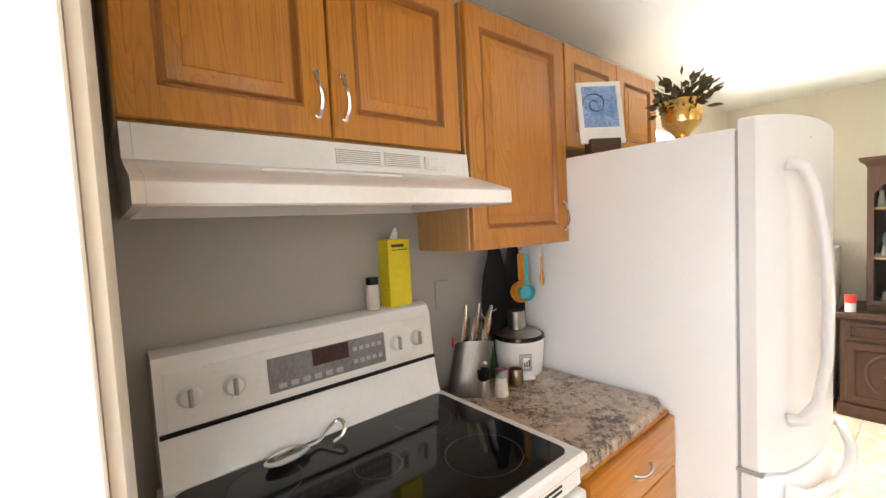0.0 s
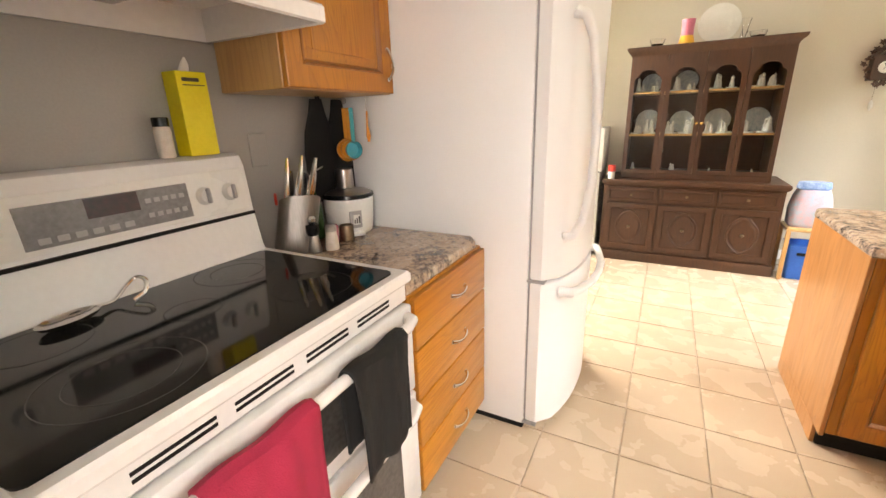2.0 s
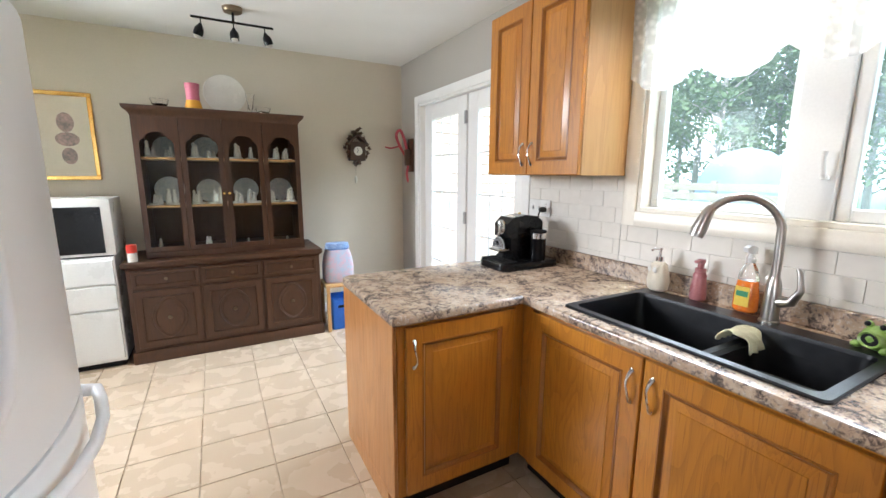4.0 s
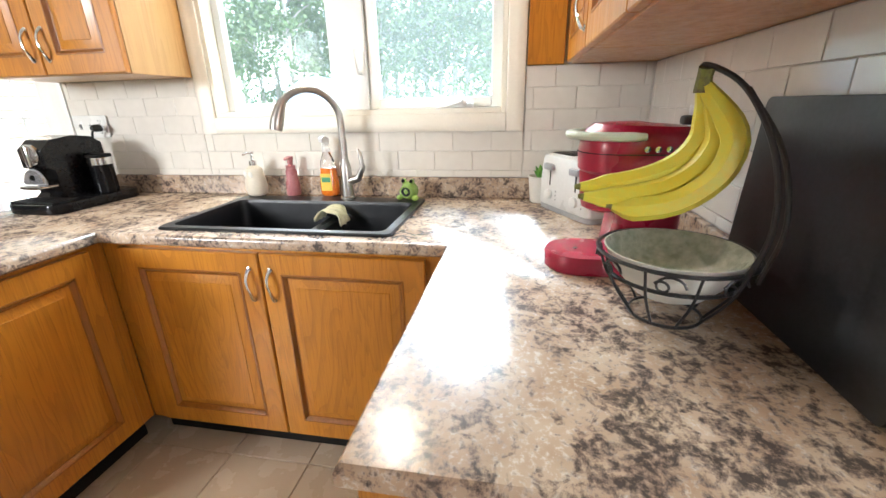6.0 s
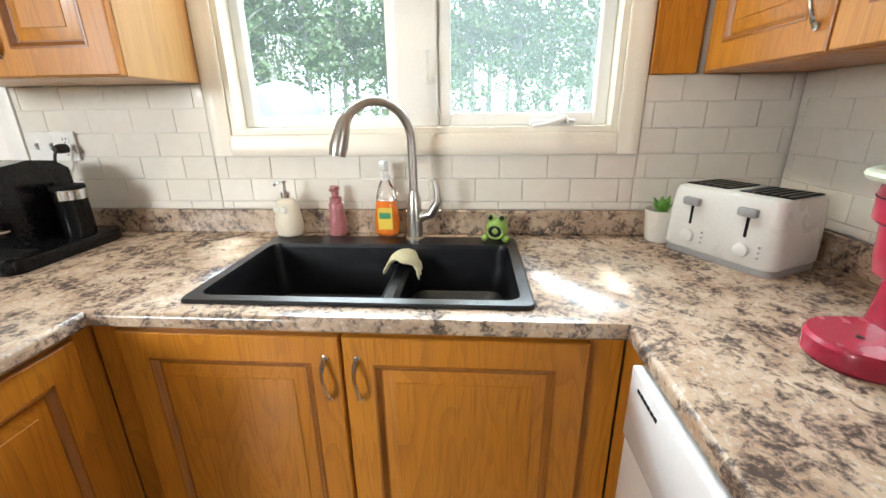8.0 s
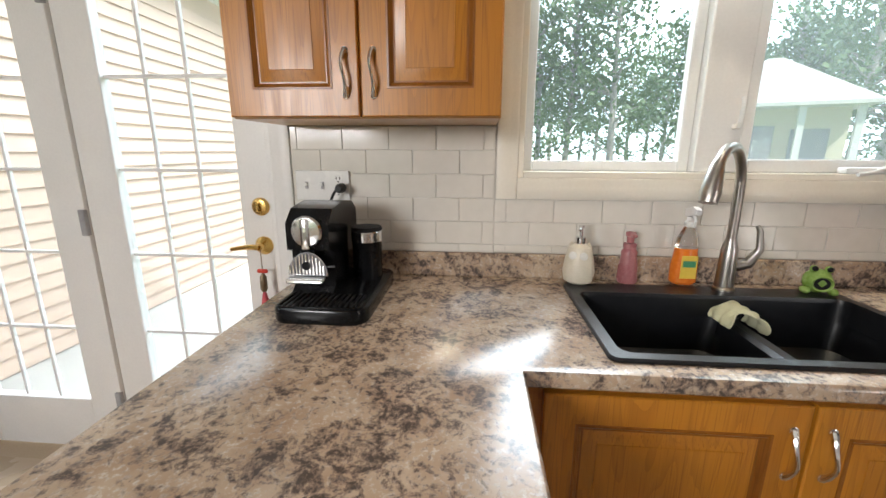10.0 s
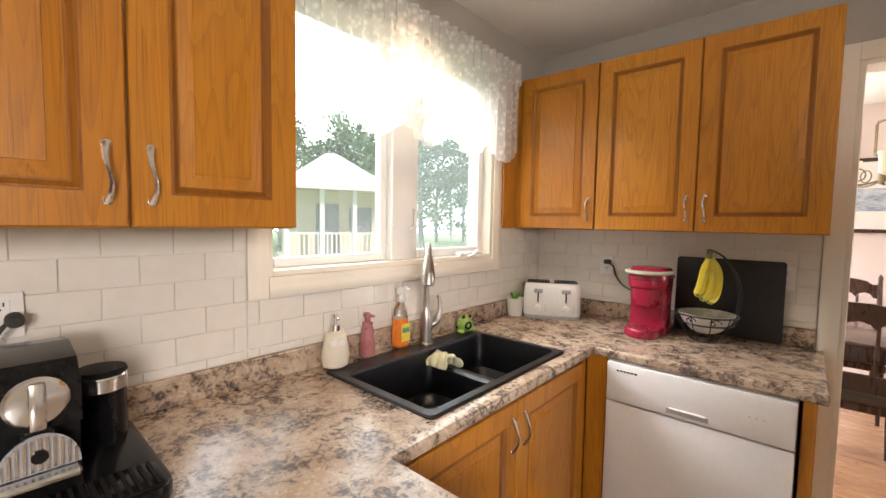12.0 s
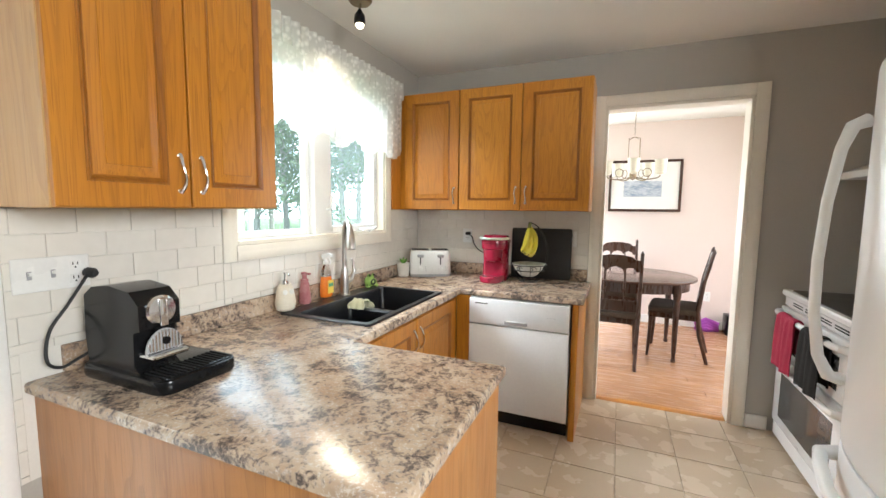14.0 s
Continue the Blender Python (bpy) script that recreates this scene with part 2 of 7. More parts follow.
STEEL = surf("brushed_steel", (0.42, 0.40, 0.37), (0.5, 0.48, 0.45), 0.3, 6.0, 200, 0.05, metal=1.0, stretch=(1, 1, 0.1))
DARK_STEEL = surf("dark_brushed_steel", (0.20, 0.185, 0.17), (0.27, 0.25, 0.235), 0.34, 6.0, 200, 0.05, metal=1.0, stretch=(1, 1, 0.1))
BRASS = surf("polished_brass", (0.72, 0.46, 0.13), (0.80, 0.54, 0.18), 0.2, 9.0, 60, 0.02, metal=1.0)
BRONZE = surf("aged_bronze", (0.20, 0.15, 0.10), (0.26, 0.20, 0.13), 0.35, 12.0, 90, 0.05, metal=1.0)
GROUT = surf("grout", (0.46, 0.365, 0.26), (0.52, 0.42, 0.305), 0.85, 5.0, 150, 0.3)
WHITE_GROUT = surf("white_grout", (0.68, 0.655, 0.60), (0.72, 0.69, 0.64), 0.85, 5.0, 150, 0.2)
PANE = pane_glass("window_glass", 0.024)
CABINET_PANE = pane_glass("cabinet_glass", 0.001)
CLEAR = glass("clear_glass")

# ---- building helpers ----
def mesh_of(bm, name, mat, smooth=True):
    bmesh.ops.recalc_face_normals(bm, faces=bm.faces)
    me = bpy.data.meshes.new(name)
    bm.to_mesh(me)
    bm.free()
    if smooth:
        me.shade_smooth()
        me.set_sharp_from_angle(angle=radians(32))
    if mat:
        me.materials.append(mat)
    return me


def part(name, bm, mat, parent=None, label="", m=None, smooth=True):
    """Links a bmesh as one mesh object; under a thing, its vertices are in the thing's space."""
    if m is not None:
        bm.transform(m)
    ob = new(name, mesh_of(bm, name, mat, smooth))
    ob.parent = parent
    return tagged(ob, label)


def thing(name, label, category, at=(0, 0, 0), rz=0, group="", kind=""):
    ob = new(name)
    ob.matrix_world = pose(*at, 0, 0, rz)
    ob.empty_display_size = 0.05
    return tagged(ob, label, category, group, kind)


def structure(name, bm, mat, label="", category=""):
    return tagged(part(name, bm, mat), label, category, kind="structure")


def box(x0, x1, y0, y1, z0, z1, bevel=0.0, seg=1, bm=None):
    bm = bm or bmesh.new()
    mid, size = ((x0 + x1) / 2, (y0 + y1) / 2, (z0 + z1) / 2), (abs(x1 - x0), abs(y1 - y0), abs(z1 - z0))
    made = bmesh.ops.create_cube(bm, size=1, matrix=Matrix.LocRotScale(mid, None, size))["verts"]
    if bevel:
        edges = list({e for v in made for e in v.link_edges})
        bmesh.ops.bevel(bm, geom=edges, offset=bevel, segments=seg, affect="EDGES", profile=0.5)
    return bm


def loft(rings, bm=None, cap=True, closed=False):
    """Skins a list of rings of points, each of the same count."""
    bm = bm or bmesh.new()
    loops = [[bm.verts.new(p) for p in ring] for ring in rings]
    n = len(loops[0])
    pairs = list(zip(loops, loops[1:])) + ([(loops[-1], loops[0])] if closed else [])
    for a, b in pairs:
        for i in range(n):
            bm.faces.new((a[i], a[(i + 1) % n], b[(i + 1) % n], b[i]))
    if cap and not closed:
        bm.faces.new(loops[0][::-1])
        bm.faces.new(loops[-1])
    return bm


def lathe(profile, seg=24, bm=None, sx=1.0, sy=1.0, cap=True):
    """Turns (radius, height) pairs round z."""
    rings = [[(max(r, 1e-4) * sx * math.cos(2 * math.pi * i / seg), max(r, 1e-4) * sy * math.sin(2 * math.pi * i / seg), z) for i in range(seg)] for r, z in profile]
    return loft(rings, bm, cap)


def tube(points, radius, seg=8, bm=None, closed=False, flat=1.0):
    """A round bar along points; radius may be a list."""
    pts = [Vector(p) for p in points]
    n = len(pts)
    radii = radius if isinstance(radius, (list, tuple)) else [radius] * n
    rings, side = [], None
    for i, p in enumerate(pts):
        a, b = (pts[i - 1], pts[(i + 1) % n]) if closed else (pts[max(i - 1, 0)], pts[min(i + 1, n - 1)])
        d = (b - a).normalized()
        if side is None:
            side = d.cross(Vector((0, 0, 1)) if abs(d.z) < 0.9 else Vector((1, 0, 0))).normalized()
        side = (side - d * side.dot(d)).normalized()
        up = d.cross(side)
        rings.append([p + radii[i] * (math.cos(2 * math.pi * k / seg) * side + flat * math.sin(2 * math.pi * k / seg) * up) for k in range(seg)])
    return loft(rings, bm, True, closed)


def arc(fn, n):
    return [fn(i / (n - 1)) for i in range(n)]


def rrect(w, d, r, k=5):
    """A rounded rectangle about the origin, as points."""
    out = []
    for cx, cy, a0 in ((w / 2 - r, d / 2 - r, 0), (-w / 2 + r, d / 2 - r, 90), (-w / 2 + r, -d / 2 + r, 180), (w / 2 - r, -d / 2 + r, 270)):
        for i in range(k):
            a = radians(a0 + 90 * i / (k - 1))
            out.append((cx + r * math.cos(a), cy + r * math.sin(a)))
    return out


def slab(poly, z0, z1, ease=0.0, bm=None):
    """A flat-topped piece over a polygon, with an eased top edge."""
    cx, cy = sum(p[0] for p in poly) / len(poly), sum(p[1] for p in poly) / len(poly)

    def ring(z, k):
        out = []
        for x, y in poly:
            d = math.hypot(x - cx, y - cy) or 1
            out.append((x - (x - cx) / d * k, y - (y - cy) / d * k, z))
        return out
    rings = [ring(z0, ease * 0.6), ring(z0 + ease, 0), ring(z1 - ease, 0), ring(z1 - ease * 0.3, ease * 0.3), ring(z1, ease)] if ease else [ring(z0, 0), ring(z1, 0)]
    return loft(rings, bm)


FACE = {"-x": Matrix(((0, 0, -1, 0), (-1, 0, 0, 0), (0, 1, 0, 0), (0, 0, 0, 1))), "+x": Matrix(((0, 0, 1, 0), (1, 0, 0, 0), (0, 1, 0, 0), (0, 0, 0, 1))),
        "-y": Matrix(((1, 0, 0, 0), (0, 0, -1, 0), (0, 1, 0, 0), (0, 0, 0, 1))), "+y": Matrix(((-1, 0, 0, 0), (0, 0, 1, 0), (0, 1, 0, 0), (0, 0, 0, 1)))}


def facing(way, x, y, z):
    """A frame whose third axis points out of a front that faces way, whose first runs along it to the right as one faces it."""
    return Matrix.Translation((x, y, z)) @ FACE[way]


def panel_door(w, h, t=0.02, rail=0.068, raised=True):
    """A framed door with a raised field, in its own frame: width, height, out."""
    def ring(i, d):
        return [(i, i, d), (w - i, i, d), (w - i, h - i, d), (i, h - i, d)]
    prof = [(0, 0), (0, t - 0.003), (0.003, t), (rail, t), (rail + 0.003, t - 0.005), (rail + 0.007, t - 0.012), (rail + 0.012, t - 0.012)]
    if raised:
        prof += [(rail + 0.015, t - 0.011), (rail + 0.044, t - 0.003), (rail + 0.045, t - 0.001)]
    return loft([ring(i, d) for i, d in prof])


def panel_moulding(w, h, t=0.02, rail=0.068):
    """A bead round a raised field, in darker oak that paints in the groove's shade."""
    def ring(i, d):
        return [(i, i, d), (w - i, i, d), (w - i, h - i, d), (i, h - i, d)]
    return loft([ring(i, d) for i, d in ((rail - 0.003, t - 0.004), (rail - 0.002, t + 0.0015), (rail + 0.003, t + 0.002), (rail + 0.008, t - 0.003), (rail + 0.013, t - 0.0095), (rail + 0.017, t - 0.0095), (rail + 0.017, t - 0.014))], cap=False)


def bow_pull(length=0.105):
    """A chrome bow pull, upright in its own frame, swelling at the feet."""
    pts = arc(lambda u: (0.004 * math.sin(2 * math.pi * u), (u - 0.5) * length, 0.003 + 0.022 * math.sin(math.pi * u) ** 0.8), 13)
    rad = [0.0075 - 0.0035 * math.sin(math.pi * i / 12) for i in range(13)]
    bm = tube(pts, rad, 8)
    for s in (-1, 1):
        lathe([(0.009, 0), (0.0085, 0.003), (0.005, 0.005)], 12, bm)
        bm.verts.ensure_lookup_table()
        bmesh.ops.translate(bm, verts=bm.verts[-36:], vec=(0, s * length / 2, 0))
    return bm

# ---- the plan: window wall x = 0, range wall x = XR, dining wall y = 0, far wall y = YF ----
XR, YF, CEIL, TOP = -3.17, 4.60, 2.44, 0.87
W0, W1, WZ0, WZ1 = 0.53, 1.80, 1.205, 2.19      # kitchen window opening along y
F0, F1, FZ = 2.63, 4.19, 2.02                  # glazed doors' opening along y
D0, D1, DZ = -2.285, -1.435, 2.085                # doorway to the dining room along x
DIN_Y, DIN_X0, DIN_X1 = -2.52, -3.9, 0.0


def wall_with_hole(axis, at, thick, a0, a1, z0, z1, holes):
    """A wall along an axis from a0 to a1, with rectangular openings (b0, b1, c0, c1), as one mesh."""
    bm = bmesh.new()
    cuts = sorted({a0, a1, *(v for h in holes for v in h[:2])})
    for b0, b1 in zip(cuts, cuts[1:]):
        free = [(z0, z1)]
        for h in holes:
            if h[0] <= b0 and b1 <= h[1]:
                free = [(z0, h[2]), (h[3], z1)]
        for c0, c1 in free:
            if c1 - c0 > 0.001:
                if axis == "y":
                    box(at, at + thick, b0, b1, c0, c1, bm=bm)
                else:
                    box(b0, b1, at, at + thick, c0, c1, bm=bm)
    return bm


structure("wall_window", wall_with_hole("y", 0.0, 0.16, 0.0, YF, 0, CEIL, [(W0, W1, WZ0, WZ1), (F0, F1, 0, FZ)]), GREY_PAINT, "grey-beige painted wall with window and glazed doors", "wall")
structure("wall_doorway", wall_with_hole("x", -0.14, 0.14, XR, -1.365, 0, CEIL, [(D0, D1, 0, DZ)]), GREY_PAINT, "grey painted wall with an open doorway", "wall")
structure("wall_dining_side", box(-1.365, 0.16, -0.14, 0.0, 0, CEIL), GREY_PAINT, "grey painted wall behind the corner cabinets", "wall")
structure("wall_range", box(XR - 0.12, XR, -0.12, 2.32, 0, CEIL), SPLASH_PAINT, "grey painted wall behind the range", "wall")
# the opening is made up, out of view, to let the back fill in
structure("wall_range_far", wall_with_hole("y", XR - 0.12, 0.12, 2.32, YF, 0, CEIL, [(2.75, 4.05, 0.85, 2.1)]), CREAM_PAINT, "cream painted wall beyond the fridge", "wall")
structure("wall_far", box(XR - 0.12, 0.16, YF, YF + 0.12, 0, CEIL), CREAM_PAINT, "cream painted wall behind the china cabinet", "wall")
# sun blocker added out of view, over the made-up openings
structure("eave", box(XR - 3.0, XR - 0.121, -0.1, YF + 0.9, CEIL + 0.101, CEIL + 0.19, bm=box(XR - 3.0, DIN_X0 - 0.101, DIN_Y - 0.5, -0.101, CEIL + 0.101, CEIL + 0.19)), WHITE_TRIM, "unseen white slab added to keep sun out of the back openings", "eave")
structure("ceiling", box(XR - 0.12, 0.16, -0.14, YF + 0.12, CEIL, CEIL + 0.1), CEILING_PAINT, "white stippled kitchen ceiling", "ceiling")
structure("floor", box(XR - 0.12, 0.16, -0.06, YF + 0.12, -0.12, -0.006), GROUT, "beige ceramic tile floor with grout joints", "floor")
# the dining room
# the opening is unseen, placed only to pass the far fill lamp
structure("wall_dining_far", wall_with_hole("x", DIN_Y - 0.1, 0.1, DIN_X0 - 0.1, DIN_X1 + 0.1, 0, CEIL, [(-1.15, -0.2, 0.8, 2.1)]), PINK_PAINT, "pale pink dining room wall", "wall")
# the opening is unseen, cut only for the left fill lamp
structure("wall_dining_left", wall_with_hole("y", DIN_X1, 0.12, DIN_Y, -0.14, 0, CEIL, [(-2.2, -0.4, 0.8, 2.2)]), PINK_PAINT, "pale pink wall with an added opening for a fill lamp", "wall")
# the opening here is made up for the right fill lamp, out of view
structure("wall_dining_right", wall_with_hole("y", DIN_X0 - 0.1, 0.1, DIN_Y, -0.14, 0, CEIL, [(-2.2, -0.4, 0.75, 2.2)]), PINK_PAINT, "pale pink dining room side wall", "wall")
structure("wall_dining_back", box(DIN_X0 - 0.1, XR, -0.14, 0.0, 0, CEIL), PINK_PAINT, "pale pink wall beside the doorway", "wall")
structure("ceiling_dining", box(DIN_X0 - 0.1, DIN_X1 + 0.12, DIN_Y - 0.1, -0.14, CEIL, CEIL + 0.1), CEILING_PAINT, "white dining room ceiling", "ceiling")
structure("floor_dining", box(DIN_X0 - 0.1, DIN_X1 + 0.12, DIN_Y - 0.1, -0.06, -0.12, -0.004), GROUT, "bed under the brown laminate planks", "floor")


def casing_piece(length, width, thick=0.015):
    """A moulded board lying along its first axis: width along the second, out along the third."""
    prof = [(0, 0), (0, thick * 0.55), (width * 0.12, thick * 0.8), (width * 0.3, thick * 0.7), (width * 0.45, thick), (width * 0.9, thick), (width, thick * 0.8), (width, 0)]
    return loft([[(0, a, b) for a, b in prof], [(length, a, b) for a, b in prof]])


def framed_casing(name, way, x, y, z, w, h, width, mat, label, sill=False):
    """Casing boards round an opening of w by h whose lower left corner, facing it, is at x, y, z."""
    t = thing(name, label, "trim", (x, y, z), kind="structure")
    f = FACE[way]
    part("casing_board", casing_piece(h + width + (width if sill else 0), width), mat, t, m=f @ Matrix(((0, -1, 0, 0), (1, 0, 0, -width if sill else 0), (0, 0, 1, 0), (0, 0, 0, 1))))
    part("casing_board", casing_piece(h + width + (width if sill else 0), width), mat, t, m=f @ Matrix(((0, 1, 0, w), (1, 0, 0, -width if sill else 0), (0, 0, 1, 0), (0, 0, 0, 1))))
    part("casing_board", casing_piece(w - 0.002, width), mat, t, m=f @ Matrix.Translation((0.001, h, 0)))
    if sill:
        part("casing_board", casing_piece(w - 0.002, width), mat, t, m=f @ Matrix(((1, 0, 0, 0.001), (0, -1, 0, 0), (0, 0, 1, 0), (0, 0, 0, 1))))
    return t


def jamb_lining(name, x0, x1, y0, y1, z0, z1, mat, label, axis="x", bottom=False):
    """Boards that line an opening through a wall."""
    t = thing(name, label, "trim", ((x0 + x1) / 2, (y0 + y1) / 2, z0), kind="structure")
    o = Matrix.Translation(-t.matrix_world.translation)
    th = 0.02
    if axis == "x":
        part("jamb_board", box(x0, x0 + th, y0, y1, z0, z1, 0.002), mat, t, m=o)
        part("jamb_board", box(x1 - th, x1, y0, y1, z0, z1, 0.002), mat, t, m=o)
        part("head_board", box(x0 + th, x1 - th, y0, y1, z1 - th, z1, 0.002), mat, t, m=o)
    else:
        part("jamb_board", box(x0, x1, y0, y0 + th, z0, z1, 0.002), mat, t, m=o)
        part("jamb_board", box(x0, x1, y1 - th, y1, z0, z1, 0.002), mat, t, m=o)
        part("head_board", box(x0, x1, y0 + th, y1 - th, z1 - th, z1, 0.002), mat, t, m=o)
        if bottom:
            part("sill_board", box(x0, x1, y0 + th, y1 - th, z0, z0 + th, 0.002), mat, t, m=o)
    return t


framed_casing("doorway_casing", "+y", D1, 0.0, 0.0, D1 - D0, DZ, 0.07, TRIM_PAINT, "cream painted casing round the dining doorway")
framed_casing("doorway_casing_dining", "-y", D0, -0.14, 0.0, D1 - D0, DZ, 0.07, TRIM_PAINT, "cream painted casing on the dining side")
jamb_lining("doorway_jamb", D0, D1, -0.139, -0.001, 0, DZ, TRIM_PAINT, "cream painted jamb of the open doorway")
part_t = thing("threshold", "oak threshold strip between tile and laminate", "threshold", (-1.86, -0.05, 0), kind="structure")
part("strip", loft([[(x, -0.035, 0), (x, -0.02, 0.008), (x, 0.02, 0.008), (x, 0.035, 0)] for x in (-0.4, 0.4)]), OAK_H, part_t)
framed_casing("glazed_door_casing", "-x", 0.0, F1, 0.0, F1 - F0, FZ, 0.07, WHITE_TRIM, "white painted casing round the glazed doors")
jamb_lining("glazed_door_jamb", 0.001, 0.159, F0, F1, 0, FZ, WHITE_TRIM, "white painted jamb of the glazed doors", "y")
framed_casing("window_casing", "-x", 0.0, W1, WZ0, W1 - W0, WZ1 - WZ0, 0.068, TRIM_PAINT, "cream painted moulded window casing", True)
jamb_lining("window_jamb", 0.001, 0.159, W0, W1, WZ0, WZ1, TRIM_PAINT, "cream painted window lining", "y", True)


# the kitchen window: a fixed light and a casement with a mullion between them
def sash(parent, name, y0, y1, z0, z1, x, w, mat):
    o = Matrix.Translation(-parent.matrix_world.translation)
    fr = part(name, box(x - 0.02, x + 0.02, y0, y0 + w, z0, z1, 0.004), mat, parent, m=o)
    for b in ((y1 - w, y1, z0, z1), (y0 + w, y1 - w, z0, z0 + w), (y0 + w, y1 - w, z1 - w, z1)):
        part("sash_bar", box(x - 0.02, x + 0.02, b[0], b[1], b[2], b[3], 0.004), mat, fr, m=o)
    g = part("pane", box(x - 0.003, x + 0.003, y0 + w, y1 - w, z0 + w, z1 - w), PANE, fr, "clear window glass", m=o)
    g.visible_shadow = False
    return fr


win = thing("window_1", "white two-light kitchen window over the sink", "window", (0.1, 1.165, WZ0), kind="structure")
ow = Matrix.Translation(-win.matrix_world.translation)
sash(win, "fixed_sash", 1.235, W1 - 0.02, WZ0 + 0.02, WZ1 - 0.02, 0.09, 0.035, VINYL)
sash(win, "casement_sash", W0 + 0.02, 1.10, WZ0 + 0.02, WZ1 - 0.02, 0.075, 0.042, VINYL)
scr = part("fly_screen", box(0.1105, 0.1125, W0 + 0.062, 1.058, WZ0 + 0.062, WZ1 - 0.062), pane_glass("fine_fly_screen", 0.035), win, "fine grey insect screen", m=ow)
scr.visible_shadow = False
part("mullion", box(0.035, 0.125, 1.10, 1.235, WZ0 + 0.02, WZ1 - 0.02, 0.004), VINYL, win, m=ow)
lv = part("latch_lever", box(0.012, 0.035, 1.118, 1.138, 1.36, 1.375, 0.003), VINYL, win, "white casement latch", m=ow)
part("lever_arm", tube([(0.02, 1.128, 1.365), (0.004, 1.128, 1.38), (-0.004, 1.13, 1.43), (0.0, 1.13, 1.452)], [0.007, 0.008, 0.007, 0.009], 8), VINYL, lv, m=ow)
cr = part("crank_box", box(0.0, 0.04, 0.66, 0.80, WZ0 + 0.02, WZ0 + 0.04, 0.006, 2), VINYL, win, "white casement operator", m=ow)
part("crank_handle", tube([(-0.005, 0.69, WZ0 + 0.035), (-0.03, 0.70, WZ0 + 0.045), (-0.04, 0.75, WZ0 + 0.028), (-0.042, 0.80, WZ0 + 0.02)], [0.01, 0.01, 0.007, 0.006], 8), VINYL, cr, m=ow)


# the glazed doors
def glazed_door(name, y0, y1, handle):
    d = thing(name, "white glazed exterior door with grid bars", "door", (0.08, (y0 + y1) / 2, 0), kind="structure")
    o = Matrix.Translation(-d.matrix_world.translation)
    s, z0, z1, x0, x1 = 0.138, 0.0, FZ - 0.022, 0.055, 0.098
    for b in ((y0, y0 + s, z0, z1), (y1 - s, y1, z0, z1)):
        part("stile", box(x0, x1, b[0], b[1], b[2] + 0.01, b[3], 0.003), WHITE_TRIM, d, m=o)
    for b in ((z0 + 0.01, z0 + 0.245), (1.865, z1)):
        part("rail", box(x0, x1, y0 + s, y1 - s, b[0], b[1], 0.003), WHITE_TRIM, d, m=o)
    g = part("pane", box(0.074, 0.079, y0 + s, y1 - s, 0.245, 1.865), PANE, d, "clear door glass", m=o)
    g.visible_shadow = False
    for k in (1, 2):
        y = y0 + s + (y1 - y0 - 2 * s) * k / 3
        part("grid_bar", box(0.069, 0.084, y - 0.006, y + 0.006, 0.246, 1.864, 0.002), WHITE_TRIM, d, m=o)
    for k in range(1, 5):
        z = 0.245 + 1.62 * k / 5
        part("grid_bar", box(0.068, 0.085, y0 + s, y1 - s, z - 0.006, z + 0.006, 0.002), WHITE_TRIM, d, m=o)
    if handle:
        f = facing("-x", 0.055, y0 + 0.062, 1.09)
        db = part("deadbolt", lathe([(0.033, 0), (0.033, 0.006), (0.026, 0.014), (0.01, 0.016)], 24), BRASS, d, "polished brass deadbolt", m=o @ f)
        part("thumb_turn", box(-0.006, 0.006, -0.016, 0.016, 0.012, 0.028, 0.002), BRASS, db, m=o @ f)
        f = facing("-x", 0.055, y0 + 0.062, 0.945)
        rs = part("lever_rose", lathe([(0.034, 0), (0.034, 0.006), (0.026, 0.016), (0.014, 0.03), (0.012, 0.045)], 24), BRASS, d, "polished brass door lever", m=o @ f)
        part("lever", tube([(0, 0, 0.045), (-0.02, 0.004, 0.05), (-0.06, 0.0, 0.048), (-0.105, -0.008, 0.046)], [0.011, 0.01, 0.008, 0.007], 10), BRASS, rs, m=o @ f)
    return d


glazed_door("door_1", F0 + 0.022, (F0 + F1) / 2 - 0.012, True)
glazed_door("door_2", (F0 + F1) / 2 + 0.012, F1 - 0.022, False)
post = thing("door_post", "white post between the glazed doors with hinges", "trim", (0.08, (F0 + F1) / 2, 0), kind="structure")
part("post", box(-0.04, 0.05, -0.01, 0.01, 0, FZ - 0.021, 0.002), WHITE_TRIM, post)
for z in (0.25, 1.02, 1.82):
    part("hinge", box(-0.05, -0.028, -0.012, 0.012, z - 0.05, z + 0.05, 0.003), PLASTIC_GREY, post, "grey steel hinge")
# base boards
structure("baseboard_1", box(-2.475, D0 - 0.072, 0.001, 0.015, 0, 0.09, 0.004), WHITE_TRIM, "white baseboard beside the doorway", "baseboard")
structure("baseboard_2", box(-3.0, -0.002, YF - 0.015, YF - 0.001, 0, 0.09, 0.004), WHITE_TRIM, "white baseboard under the cream wall", "baseboard")
structure("baseboard_3", box(DIN_X0 + 0.001, DIN_X1 - 0.001, DIN_Y + 0.001, DIN_Y + 0.015, 0, 0.1, 0.004), WHITE_TRIM, "white baseboard under the pink wall", "baseboard")

# ---- cabinets ----
def pull(parent, f, upright=True, label="chrome bow pull"):
    return part("handle", bow_pull(), CHROME, parent, label, m=f if upright else f @ pose(0, 0, 0, 0, 0, 90))


